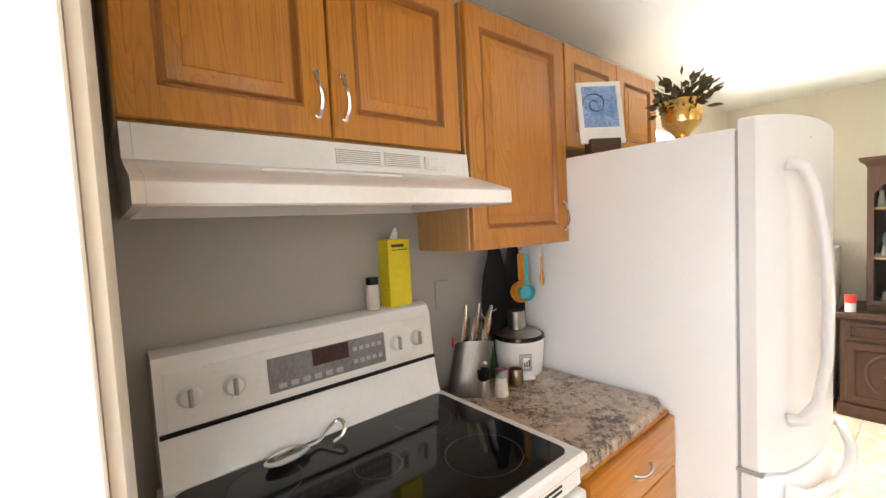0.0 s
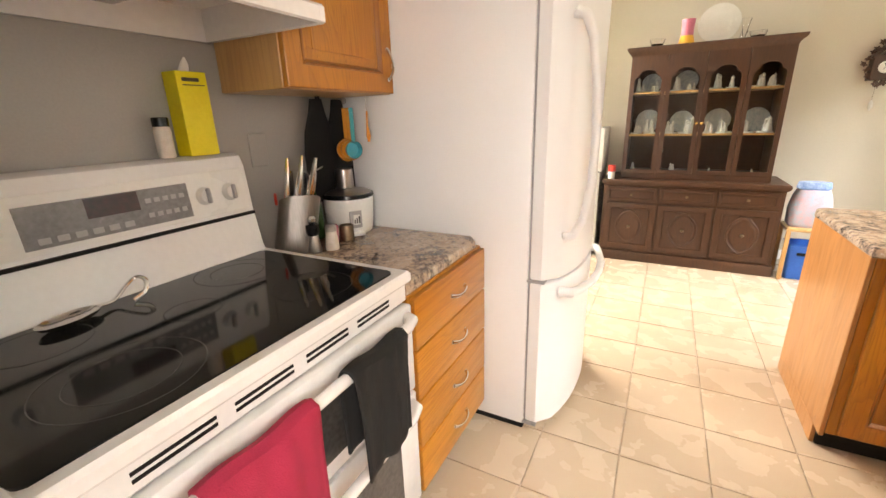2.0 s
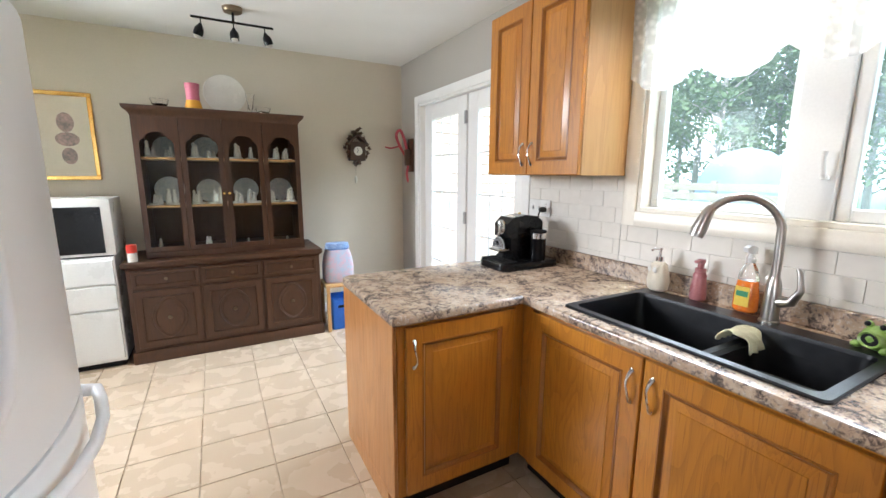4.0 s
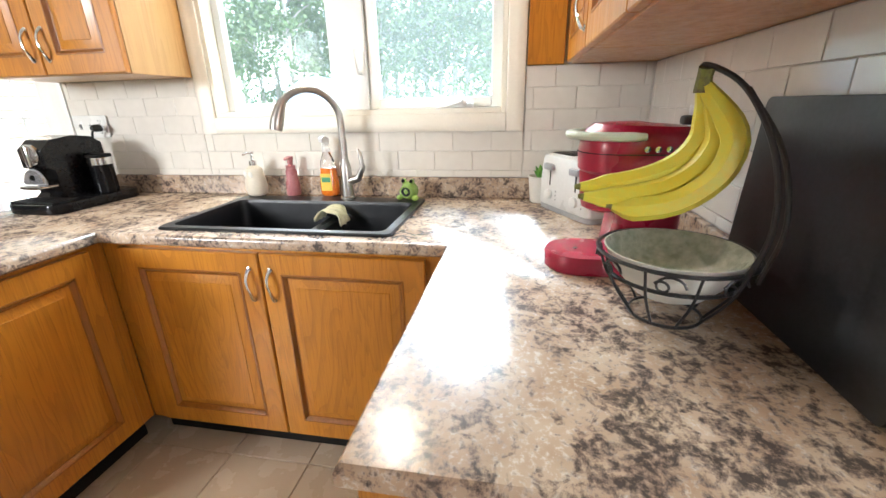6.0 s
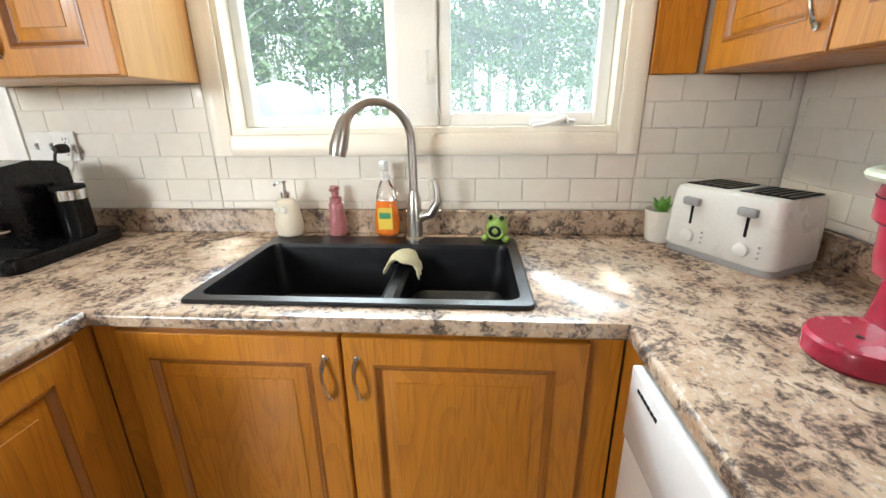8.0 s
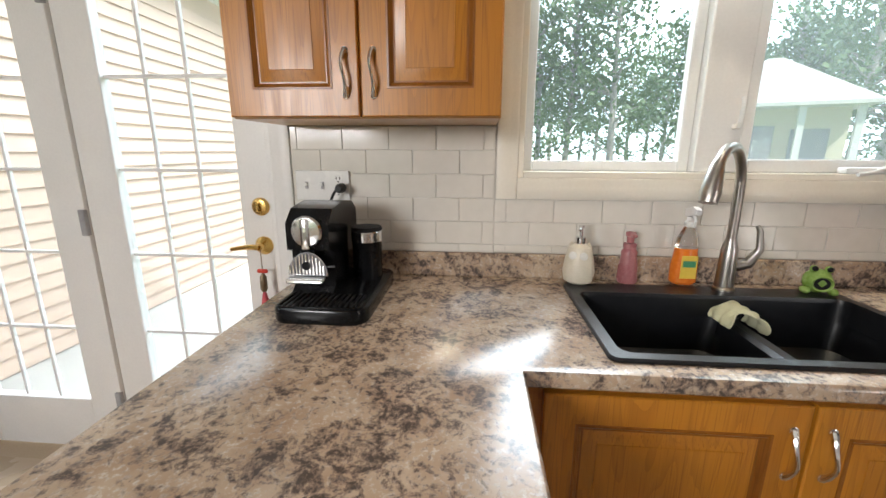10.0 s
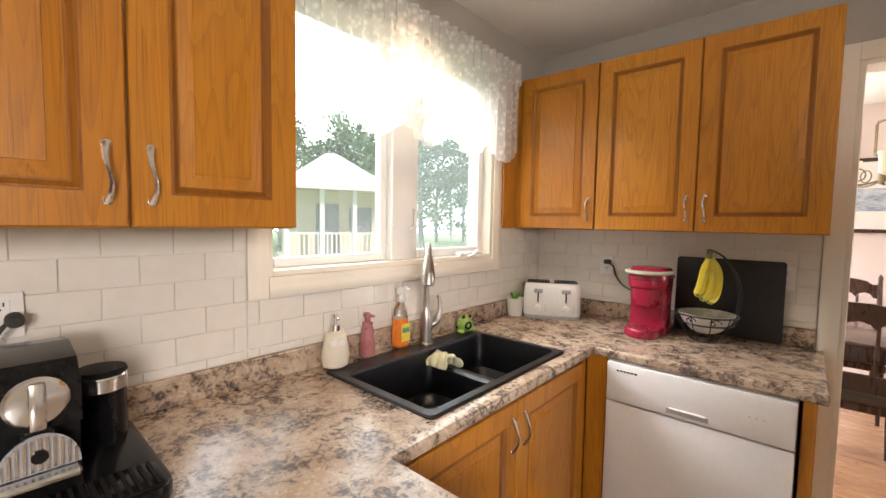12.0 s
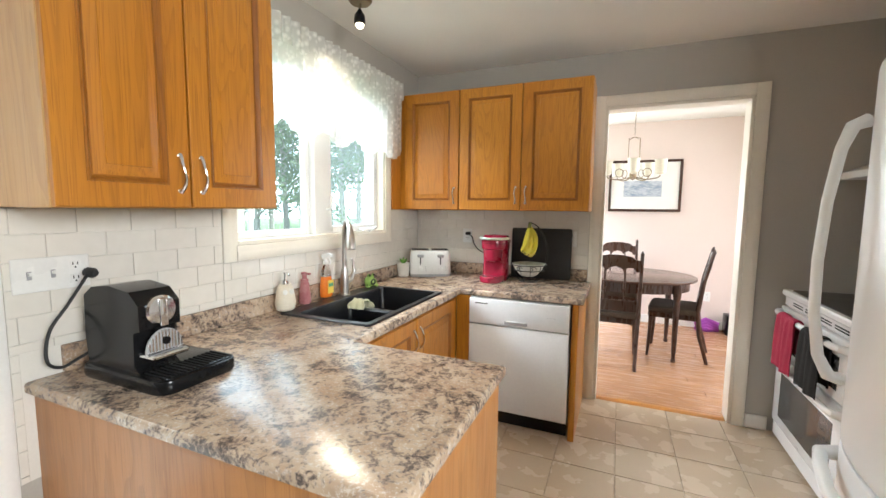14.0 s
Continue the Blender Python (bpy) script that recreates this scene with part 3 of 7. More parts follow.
def wall_cabinet(label, way, x, y, z0, z1, widths, depth, hinge, side_mat=None, crown=False, gap=0.003):
    """A hung unit whose front's lower left corner, facing it, is at x, y, z0; hinge: where each door's pull is, l or r."""
    c = thing("wall_cabinet", label, "cabinet", (x, y, z0), group="kitchen cabinets")
    f, h, w = FACE[way], z1 - z0, sum(widths)
    part("body", box(0, w, 0.0, h, -depth, -0.001, 0.002), side_mat or OAK_SIDE, c, m=f)
    u = 0.0
    for wd, hg in zip(widths, hinge):
        d = part("door", panel_door(wd - 2 * gap, h - 0.006), OAK, c, m=f @ Matrix.Translation((u + gap, 0.003, 0)))
        part("panel_moulding", panel_moulding(wd - 2 * gap, h - 0.006), OAK_GROOVE_SHADE, d, "darker oak bead painted as groove shade", m=f @ Matrix.Translation((u + gap, 0.003, 0)))
        if hg:
            pull(d, f @ Matrix.Translation((u + (0.035 if hg == "l" else wd - 0.035), 0.105, 0.02)))
        u += wd
    return c


def base_cabinet(label, way, x, y, fronts, depth, width, z1=TOP - 0.038, toe=0.1, inset=0.06, hollow=False):
    """A floor unit; fronts: (u0, u1, v0, v1, kind, pull side)."""
    c = thing("base_cabinet", label, "cabinet", (x, y, 0), group="kitchen cabinets")
    f = FACE[way]
    if hollow:
        for u in (0.0, width - 0.018):
            part("side", box(u, u + 0.018, toe, z1, -depth, -0.02, 0.002), OAK, c, m=f)
        part("face_frame", box(0, width, toe, z1, -0.019, -0.001, 0.002), OAK, c, m=f)
        part("bottom", box(0.019, width - 0.019, toe, toe + 0.018, -depth, -0.02), OAK, c, m=f)
    else:
        part("body", box(0, width, toe, z1, -depth, -0.001, 0.002), OAK, c, m=f)
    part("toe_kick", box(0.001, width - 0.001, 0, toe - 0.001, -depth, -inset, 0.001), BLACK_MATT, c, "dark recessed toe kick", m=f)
    for u0, u1, v0, v1, kind, hg in fronts:
        if kind == "door":
            d = part("door", panel_door(u1 - u0, v1 - v0), OAK, c, m=f @ Matrix.Translation((u0, v0, 0)))
            part("panel_moulding", panel_moulding(u1 - u0, v1 - v0), OAK_GROOVE_SHADE, d, "darker oak bead painted as groove shade", m=f @ Matrix.Translation((u0, v0, 0)))
            pull(d, f @ Matrix.Translation((u0 + 0.032 if hg == "l" else u1 - 0.032, v1 - 0.105, 0.02)))
        else:
            d = part("drawer_front", box(u0, u1, v0, v1, 0, 0.02, 0.004, 2), OAK_H, c, m=f)
            pull(d, f @ Matrix.Translation(((u0 + u1) / 2 + 0.02, (v0 + v1) / 2 + hg, 0.02)), False)
    return c


CB, CT = 1.37, 2.215
# on the window wall, beside the window
wall_cabinet("golden oak wall cabinet with two raised-panel doors beside the window", "-x", -0.303, 2.568, CB, CT, [0.345, 0.35], 0.301, ["r", "l"])
# on the dining wall
wall_cabinet("single-door golden oak wall cabinet in the corner", "+y", -0.043, 0.298, CB, CT, [0.439], 0.296, ["r"], OAK)
wall_cabinet("golden oak wall cabinet with two doors by the doorway", "+y", -0.484, 0.298, CB, CT, [0.447, 0.443], 0.296, ["r", "l"], OAK)
structure("corner_strip", box(-0.042, -0.001, 0.004, 0.297, CB, CT, 0.001), OAK, "oak strip closing the corner cabinet to the wall", "trim")
structure("filler_panel", box(-0.018, -0.001, 0.325, 0.456, CB, CT, 0.002), OAK, "oak filler panel between cabinet and window", "trim")
# on the range wall
wall_cabinet("golden oak cabinet with two doors above the range hood", "+x", -2.89, 0.046, 1.735, CT, [0.424, 0.432], 0.278, ["r", "l"])
wall_cabinet("tall golden oak wall cabinet beside the fridge", "+x", -2.89, 0.934, 1.42, CT, [0.543], 0.278, ["r"])
wall_cabinet("low golden oak cabinet with two doors above the fridge", "+x", -2.89, 1.482, 1.80, CT, [0.42, 0.42], 0.278, ["", ""])
# under the counters
base_cabinet("golden oak sink cabinet with two raised-panel doors", "-x", -0.61, 1.858, [(0.075, 0.588, 0.115, 0.815, "door", "r"), (0.596, 1.125, 0.115, 0.815, "door", "l")], 0.59, 1.20, hollow=True)
base_cabinet("golden oak peninsula cabinet with one raised-panel door", "-y", -1.205, 1.86, [(0.03, 0.535, 0.115, 0.815, "door", "l")], 0.585, 0.598)
base_cabinet("golden oak base cabinet with four drawers", "+x", -2.50, 0.925, [(0.006, 0.545, 0.655, 0.825, "drawer", 0.0), (0.006, 0.545, 0.475, 0.648, "drawer", 0.0), (0.006, 0.545, 0.29, 0.468, "drawer", 0.0), (0.006, 0.545, 0.11, 0.283, "drawer", 0.0)], 0.66, 0.55)
structure("corner_filler", box(-0.70, -0.611, 0.6, 0.656, 0.1, TOP - 0.04, 0.002), OAK, "oak filler in the inside corner of the base cabinets", "trim")
end = thing("end_panel", "golden oak end panel beside the dishwasher", "panel", (-1.347, 0.32, 0))
part("board", box(-0.018, 0.018, -0.31, 0.335, 0.0, TOP - 0.038, 0.002), OAK, end)
pen = thing("peninsula_panel", "plain oak panel closing the peninsula's end and back", "panel", (-1.21, 2.3, 0))
part("end_board", box(-0.012, 0.003, -0.44, 0.21, 0.085, TOP - 0.038, 0.002), OAK_END, pen)
part("end_foot", box(-0.012, 0.003, -0.37, 0.21, 0.0, 0.0845, 0.001), OAK_END, pen)
part("back_board", box(0.004, 1.208, 0.175, 0.21, 0.0, TOP - 0.038, 0.002), OAK_END, pen)


# ---- worktops ----
def counter_edge_loft(poly, z0, z1):
    """A worktop with a rounded front edge, over a polygon given anticlockwise."""
    n = len(poly)

    def inset(k):
        out = []
        for i in range(n):
            p, a, b = Vector(poly[i]), Vector(poly[i - 1]), Vector(poly[(i + 1) % n])
            d1, d2 = (p - a).normalized(), (b - p).normalized()
            n1, n2 = Vector((-d1.y, d1.x)), Vector((-d2.y, d2.x))
            bis = (n1 + n2) / (1 + n1.dot(n2))
            out.append(p + bis * k)
        return out
    r = 0.012
    rings = [[(p.x, p.y, z) for p in inset(k)] for z, k in ((z0, 0.006), (z0 + 0.006, 0.0), (z1 - r, 0.0), (z1 - 0.45 * r, 0.2 * r), (z1 - 0.1 * r, 0.55 * r), (z1, r))]
    return loft(rings)


ct = thing("worktop", "U-shaped granite-patterned laminate worktop with a rounded edge", "worktop", (-0.6, 1.2, TOP))
oc = Matrix.Translation((0.6, -1.2, -TOP))
SK = (-0.565, -0.118, 0.872, 1.618)  # the sink's hole: x0, x1, y0, y1
poly = [(-1.36, 0.004), (-0.002, 0.004), (-0.002, 2.53), (-1.19, 2.53), (-1.225, 2.505), (-1.235, 2.47), (-1.235, 1.825), (-0.645, 1.825), (-0.645, 0.668), (-1.392, 0.668), (-1.392, 0.02), (-1.36, 0.02)]
bmt = counter_edge_loft(poly, TOP - 0.037, TOP)
wt = part("top", bmt, GRANITE, ct, m=oc)
cut = part("cutter", box(SK[0], SK[1], SK[2], SK[3], TOP - 0.2, TOP + 0.1), None)
mod = wt.modifiers.new("sink_hole", "BOOLEAN")
cut.parent, cut.location = None, (0.6, -1.2, -TOP)
mod.operation, mod.object, mod.solver = "DIFFERENCE", cut, "EXACT"
wt.parent = None
bpy.context.view_layer.update()
cutm = bpy.data.meshes.new_from_object(wt.evaluated_get(bpy.context.evaluated_depsgraph_get()))
wt.modifiers.clear()
wt.data = cutm
wt.parent = ct
bpy.data.objects.remove(cut)
part("upstand", box(-0.022, -0.002, 0.024, 2.44, TOP, TOP + 0.082, 0.003), GRANITE, ct, m=oc)
part("upstand", box(-1.362, -0.002, 0.004, 0.023, TOP, TOP + 0.082, 0.003), GRANITE, ct, m=oc)
c2 = thing("worktop", "short granite-patterned laminate worktop beside the range", "worktop", (-2.8, 1.2, TOP))
part("top", counter_edge_loft([(XR + 0.002, 0.925), (-2.50, 0.925), (-2.50, 1.425), (-2.535, 1.472), (XR + 0.002, 1.472)], TOP - 0.037, TOP), GRANITE, c2, m=Matrix.Translation((2.8, -1.2, -TOP)))

part("edge_strip", box(-2.4998, -2.498, 0.93, 1.42, TOP - 0.03, TOP - 0.016, 0.0005), GRANITE, c2, "worn lip of the laminate edge", m=Matrix.Translation((2.8, -1.2, -TOP)))

# ---- range ----
RED_TERRY = surf("red_terry_cloth", (0.30, 0.012, 0.045), (0.38, 0.02, 0.06), 0.9, 10, 420, 0.9)
BLACK_TERRY = surf("black_terry_cloth", (0.005, 0.0055, 0.006), (0.011, 0.0115, 0.012), 0.9, 10, 420, 0.9)
DARK_DISPLAY = surf("dark_display", (0.02, 0.012, 0.014), (0.05, 0.02, 0.025), 0.15, 14, 80, 0.0)
KEY_PANEL = surf("grey_key_panel", (0.17, 0.17, 0.18), (0.24, 0.24, 0.25), 0.2, 10, 80, 0.0)
OVEN_WINDOW = surf("smoked_oven_glass", (0.05, 0.05, 0.05), (0.08, 0.08, 0.08), 0.08, 5, 80, 0.0)

rg = thing("electric_range", "white double-oven range with a black glass cooktop", "range", (-2.8, 0.49, 0))
og = Matrix.Translation((2.8, -0.49, 0))
Y0, Y1, RF = 0.068, 0.917, -2.505
part("body", box(XR + 0.01, RF - 0.002, Y0 + 0.004, Y1 - 0.004, 0.03, 0.89, 0.004), ENAMEL, rg, m=og)
part("plinth", box(XR + 0.05, RF - 0.03, Y0 + 0.02, Y1 - 0.02, 0.0, 0.03), BLACK_MATT, rg, m=og)
rim = part("cooktop_frame", loft([[(x, y, z) for x, y in ((-3.07 + i, Y0 + i), (-2.478 - i, Y0 + i), (-2.478 - i, Y1 - i), (-3.07 + i, Y1 - i))] for i, z in ((0.004, 0.887), (0.0, 0.893), (0.0, 0.913), (0.006, 0.922), (0.03, 0.922), (0.034, 0.918))]), ENAMEL, rg, m=og)
gl = part("cooktop_glass", slab([(x - 2.774, y + 0.4925) for x, y in rrect(0.525, 0.79, 0.025)], 0.9185, 0.9235), BLACK_GLASS, rim, "black ceramic glass cooktop", m=og)
for cx, cy, r in ((-2.66, 0.29, 0.125), (-2.66, 0.29, 0.085), (-2.65, 0.72, 0.10), (-2.93, 0.27, 0.085), (-2.93, 0.71, 0.11), (-2.93, 0.71, 0.07), (-2.8, 0.5, 0.06)):
    ring = loft([[(cx + k * math.cos(a), cy + k * math.sin(a), z) for a in (2 * math.pi * i / 48 for i in range(48))] for k, z in ((r, 0.9238), (r - 0.0016, 0.9238))], cap=False)
    part("burner_ring", ring, RING_GREY, gl, m=og)
# the back guard leans a little
side = [(-3.165, 0.92), (-3.045, 0.92), (-3.055, 0.945), (-3.07, 1.03), (-3.075, 1.05), (-3.088, 1.20), (-3.10, 1.228), (-3.12, 1.238), (-3.165, 1.238)]
bgd = part("back_guard", loft([[(x, y, z) for x, z in side] for y in (Y0 + 0.012, Y1 - 0.012)]), ENAMEL, rg, m=og)
part("vent_slot", box(-3.078, -3.064, Y0 + 0.015, Y1 - 0.015, 1.043, 1.052), BLACK_MATT, bgd, "black vent slot", m=og)
tilt = Matrix.Translation((-3.0805, 0.49, 1.125)) @ pose(0, 0, 0, 0, -5, 0) @ FACE["+x"]
pan = part("control_panel", box(-0.39, 0.40, -0.062, 0.068, 0.0, 0.003, 0.001), PLASTIC_WHITE, bgd, m=og @ tilt)
part("key_panel", box(-0.155, 0.215, -0.05, 0.045, 0.003, 0.005), KEY_PANEL, pan, "grey touch keys", m=og @ tilt)
part("display", box(-0.03, 0.085, -0.005, 0.043, 0.005, 0.0062), DARK_DISPLAY, pan, "dark red clock display", m=og @ tilt)
for i in range(5):
    for j in range(2):
        part("key", box(0.10 + i * 0.022, 0.114 + i * 0.022, -0.03 + j * 0.038, -0.018 + j * 0.038, 0.005, 0.0058), PLASTIC_GREY, pan, m=og @ tilt)
for i in range(6):
    part("key", box(-0.13 + i * 0.034, -0.108 + i * 0.034, -0.042, -0.028, 0.005, 0.0058), PLASTIC_GREY, pan, m=og @ tilt)
for u in (-0.34, -0.24, 0.262, 0.345):
    kf = og @ tilt @ Matrix.Translation((u, 0.0, 0.003))
    kn = part("knob", lathe([(0.027, 0), (0.026, 0.006), (0.022, 0.011), (0.02, 0.017), (0.012, 0.018)], 24), PLASTIC_WHITE, bgd, m=kf)
    part("knob_grip", box(-0.005, 0.005, -0.022, 0.022, 0.014, 0.029, 0.003), PLASTIC_GREY, kn, m=kf)
# the front: vents, upper and lower oven doors
fr = part("front_rail", box(RF - 0.002, RF + 0.012, Y0 + 0.006, Y1 - 0.006, 0.83, 0.887, 0.004), ENAMEL, rg, m=og)
for i in range(4):
    y = 0.20 + i * 0.165
    for k in range(2):
        part("vent", box(RF + 0.008, RF + 0.0135, y, y + 0.13, 0.861 - k * 0.013, 0.8675 - k * 0.013), BLACK_MATT, fr, "black vent slit", m=og)


def oven_door(z0, z1, window, hz):
    d = part("oven_door", box(RF - 0.002, RF + 0.03, Y0 + 0.008, Y1 - 0.008, z0, z1, 0.008, 2), ENAMEL, rg, m=og)
    part("oven_window", box(RF + 0.028, RF + 0.032, Y0 + 0.11, Y1 - 0.11, window[0], window[1], 0.001), OVEN_WINDOW, d, "smoked glass oven window", m=og)
    pts = [(RF + 0.028, Y0 + 0.04, hz), (RF + 0.055, Y0 + 0.05, hz + 0.004), (RF + 0.068, Y0 + 0.09, hz + 0.004), (RF + 0.072, 0.49, hz + 0.004), (RF + 0.068, Y1 - 0.09, hz + 0.004), (RF + 0.055, Y1 - 0.05, hz + 0.004), (RF + 0.028, Y1 - 0.04, hz)]
    part("handle", tube(pts, [0.02, 0.018, 0.015, 0.014, 0.015, 0.018, 0.02], 12), ENAMEL, d, "white bar handle", m=og)
    return d


oven_door(0.545, 0.825, (0.59, 0.745), 0.792)
oven_door(0.12, 0.535, (0.18, 0.44), 0.503)
part("badge", box(RF + 0.03, RF + 0.033, 0.46, 0.485, 0.135, 0.145), PLASTIC_GREY, rg, "small grey badge", m=og)
part("lower_panel", box(RF - 0.002, RF + 0.02, Y0 + 0.01, Y1 - 0.01, 0.03, 0.112, 0.005), ENAMEL, rg, m=og)


def towel(label, mat, y0, y1, front, back, hz, band):
    """A cloth folded over the bar, with slack folds; front and back: how far it hangs."""
    t = thing("hand_towel", label, "towel", (RF + 0.072, (y0 + y1) / 2, hz))
    rows = []
    for k in range(34):
        u = k / 33
        s = -back + u * (front + back)
        row = []
        for j in range(26):
            v = j / 25
            y = (v - 0.5) * (y1 - y0) * (1 - 0.05 * min(abs(s), 0.25) / 0.25)
            fold = 0.006 * math.sin(v * 11 + 0.8) * min(1, abs(s) / 0.1) + 0.003 * math.sin(v * 23 + s * 6)
            r = 0.019
            if abs(s) < 0.028:
                a = s / 0.028 * math.pi / 2
                x, z = r * math.sin(a), r * math.cos(a) - 0.002
            else:
                x, z = (r + 0.004 * min(1, abs(s) * 5)) * (1 if s > 0 else -1), -(abs(s) - 0.028)
                x = min(x + fold, 0.04) if s > 0 else max(x * 0.8 - abs(fold) * 0.3, -0.026)
            row.append((x, y, z + 0.004 * math.sin(v * 9)))
        rows.append(row)
    bm = bmesh.new()
    vs = [[bm.verts.new(p) for p in row] for row in rows]
    for a, b in zip(vs, vs[1:]):
        for j in range(25):
            bm.faces.new((a[j], a[j + 1], b[j + 1], b[j]))
    ob = part("cloth", bm, mat, t)
    so = ob.modifiers.new("thick", "SOLIDIFY")
    so.thickness, so.offset = 0.006, 1.0
    if band:
        part("woven_band", box(0.028, 0.037, -(y1 - y0) * 0.46, (y1 - y0) * 0.46, -front + 0.10, -front + 0.125, 0.002), mat, t)
    return t


towel("crimson terry towel hanging over the oven handle", RED_TERRY, 0.245, 0.475, 0.31, 0.2, 0.796, False)
towel("black terry towel hanging over the oven handle", BLACK_TERRY, 0.575, 0.785, 0.30, 0.24, 0.796, False)
# ---- hood ----
hd = thing("range_hood", "white range hood under the cupboard above the range", "range hood", (-2.95, 0.49, 1.56))
oh = Matrix.Translation((2.95, -0.49, -1.56))
prof = [(XR + 0.004, 1.728), (-2.868, 1.728), (-2.862, 1.66), (-2.70, 1.608), (-2.692, 1.60), (-2.692, 1.566), (-2.70, 1.562), (XR + 0.004, 1.562)]
sh = bmesh.new()
loft([[(x, y, z) for x, z in prof[:7] + [(-2.72, 1.566), (-2.72, 1.595), (-2.87, 1.65), (XR + 0.02, 1.65), (XR + 0.02, 1.562), (XR + 0.004, 1.562)]] for y in (0.0685, 0.8995)], sh)
shell = part("shell", sh, ENAMEL, hd, m=oh)
for y in (0.05, 0.9):
    part("cheek", loft([[(x, yy, z) for x, z in prof] for yy in (y, y + 0.018)]), ENAMEL, shell, m=oh)
fz = Matrix.Translation((-2.862, 0.49, 1.694)) @ FACE["+x"]
for u0, u1 in ((-0.02, 0.11), (0.12, 0.24)):
    gr = part("vent_grille", box(u0, u1, -0.02, 0.02, -0.008, 0.002, 0.001), PLASTIC_WHITE, hd, "fine white vent grille", m=oh @ fz)
    for k in range(7):
        part("slit", box(u0 + 0.004, u1 - 0.004, -0.017 + k * 0.0052, -0.0148 + k * 0.0052, 0.0015, 0.003), PLASTIC_GREY, gr, m=oh @ fz)
part("switch_plate", box(0.255, 0.335, -0.02, 0.016, -0.008, 0.003, 0.001), PLASTIC_WHITE, hd, m=oh @ fz)
part("switch", box(0.265, 0.325, -0.012, 0.008, 0.002, 0.005, 0.001), WHITE_TRIM, hd, m=oh @ fz)
part("fan_housing", box(-3.07, -2.80, 0.27, 0.63, 1.597, 1.65, 0.014, 2), ENAMEL, hd, m=oh)
part("fan_opening", lathe([(0.105, 0.006), (0.108, 0.0), (0.10, -0.004), (0.085, 0.004), (0.01, 0.006)], 9), BLACK_MATT, hd, "dark fan opening", m=oh @ Matrix.Translation((-2.92, 0.45, 1.588)))
for y in (0.30, 0.69):
    part("clip", box(-2.86, -2.845, y - 0.012, y + 0.012, 1.642, 1.65), BLACK_MATT, hd, m=oh)

# ---- fridge ----
fg = thing("fridge", "white bottom-freezer fridge with bow handles", "fridge", (-2.7, 1.88, 0))
of = Matrix.Translation((2.7, -1.88, 0))
G0, G1 = 1.482, 2.29
part("body", box(XR + 0.02, -2.305, G0, G1, 0.03, 1.757, 0.006, 2), FRIDGE_WHITE, fg, m=of)
part("base_grille", box(-2.9, -2.31, G0 + 0.01, G1 - 0.01, 0.0, 0.03), BLACK_MATT, fg, m=of)


def bowed_door(z0, z1, top_round):
    """A door whose front bows outwards across its width, with rounded edges."""
    front = []
    for k in range(15):
        v = 1 - k / 14
        y = G0 + 0.002 + v * (G1 - G0 - 0.004)
        e = min(v, 1 - v)
        front.append((-2.235 + 0.10 * (1 - (2 * v - 1) ** 2) ** 0.75 * 0.95 - (0.018 if e < 0.001 else 0), y))
    poly = [(-2.295, G0 + 0.002)] + front[::-1] + [(-2.295, G1 - 0.002)]
    return slab(poly, z0, z1, 0.012)


ud = part("upper_door", bowed_door(0.712, 1.783, True), FRIDGE_WHITE, fg, m=of)
ld = part("freezer_drawer", bowed_door(0.05, 0.70, False), FRIDGE_WHITE, fg, m=of)
part("gasket", box(-2.306, -2.294, G0 + 0.01, G1 - 0.01, 0.06, 1.75), PLASTIC_GREY, fg, "grey door gasket", m=of)
part("hinge", box(-2.33, -2.24, G0 + 0.001, G0 + 0.05, 0.7005, 0.7115), PLASTIC_GREY, fg, "grey steel hinge", m=of)
part("hinge", box(-2.31, -2.25, G0 + 0.0, G0 + 0.03, 0.035, 0.049), PLASTIC_GREY, fg, "grey steel hinge", m=of)
hpts = [(-2.19, 1.54, 1.64), (-2.155, 1.545, 1.625), (-2.132, 1.55, 1.56), (-2.112, 1.552, 1.41), (-2.103, 1.552, 1.24), (-2.106, 1.552, 1.08), (-2.125, 1.55, 0.95), (-2.155, 1.545, 0.89), (-2.19, 1.54, 0.88)]
part("handle", tube(hpts, [0.02, 0.018, 0.015, 0.014, 0.014, 0.014, 0.015, 0.018, 0.02], 12), FRIDGE_WHITE, ud, "long white bow handle", m=of)
hp = [(-2.20, 1.55, 0.655), (-2.15, 1.56, 0.652), (-2.13, 1.62, 0.645), (-2.10, 1.75, 0.64), (-2.09, 1.88, 0.64), (-2.10, 2.02, 0.64), (-2.13, 2.15, 0.645), (-2.15, 2.21, 0.652), (-2.20, 2.22, 0.655)]
part("handle", tube(hp, [0.022, 0.02, 0.018, 0.017, 0.017, 0.017, 0.018, 0.02, 0.022], 12), FRIDGE_WHITE, ld, "white bow drawer handle", m=of)

# ---- dishwasher ----
dw = thing("dishwasher", "white built-in dishwasher under the worktop", "dishwasher", (-1.010, 0.35, 0))
od = Matrix.Translation((0.975, -0.35, 0))
part("body", box(-1.284, -0.668, 0.03, 0.648, 0.1, 0.826), ENAMEL, dw, m=od)
part("door_panel", box(-1.283, -0.669, 0.648, 0.672, 0.115, 0.655, 0.004, 2), ENAMEL, dw, m=od)
cp = part("control_panel", box(-1.283, -0.669, 0.648, 0.678, 0.662, 0.822, 0.006, 2), ENAMEL, dw, m=od)
part("handle_recess", box(-1.04, -0.90, 0.6755, 0.6795, 0.675, 0.695, 0.001), PLASTIC_GREY, cp, m=od)
part("latch_lip", box(-1.03, -0.91, 0.676, 0.686, 0.692, 0.698, 0.002), PLASTIC_WHITE, cp, m=od)
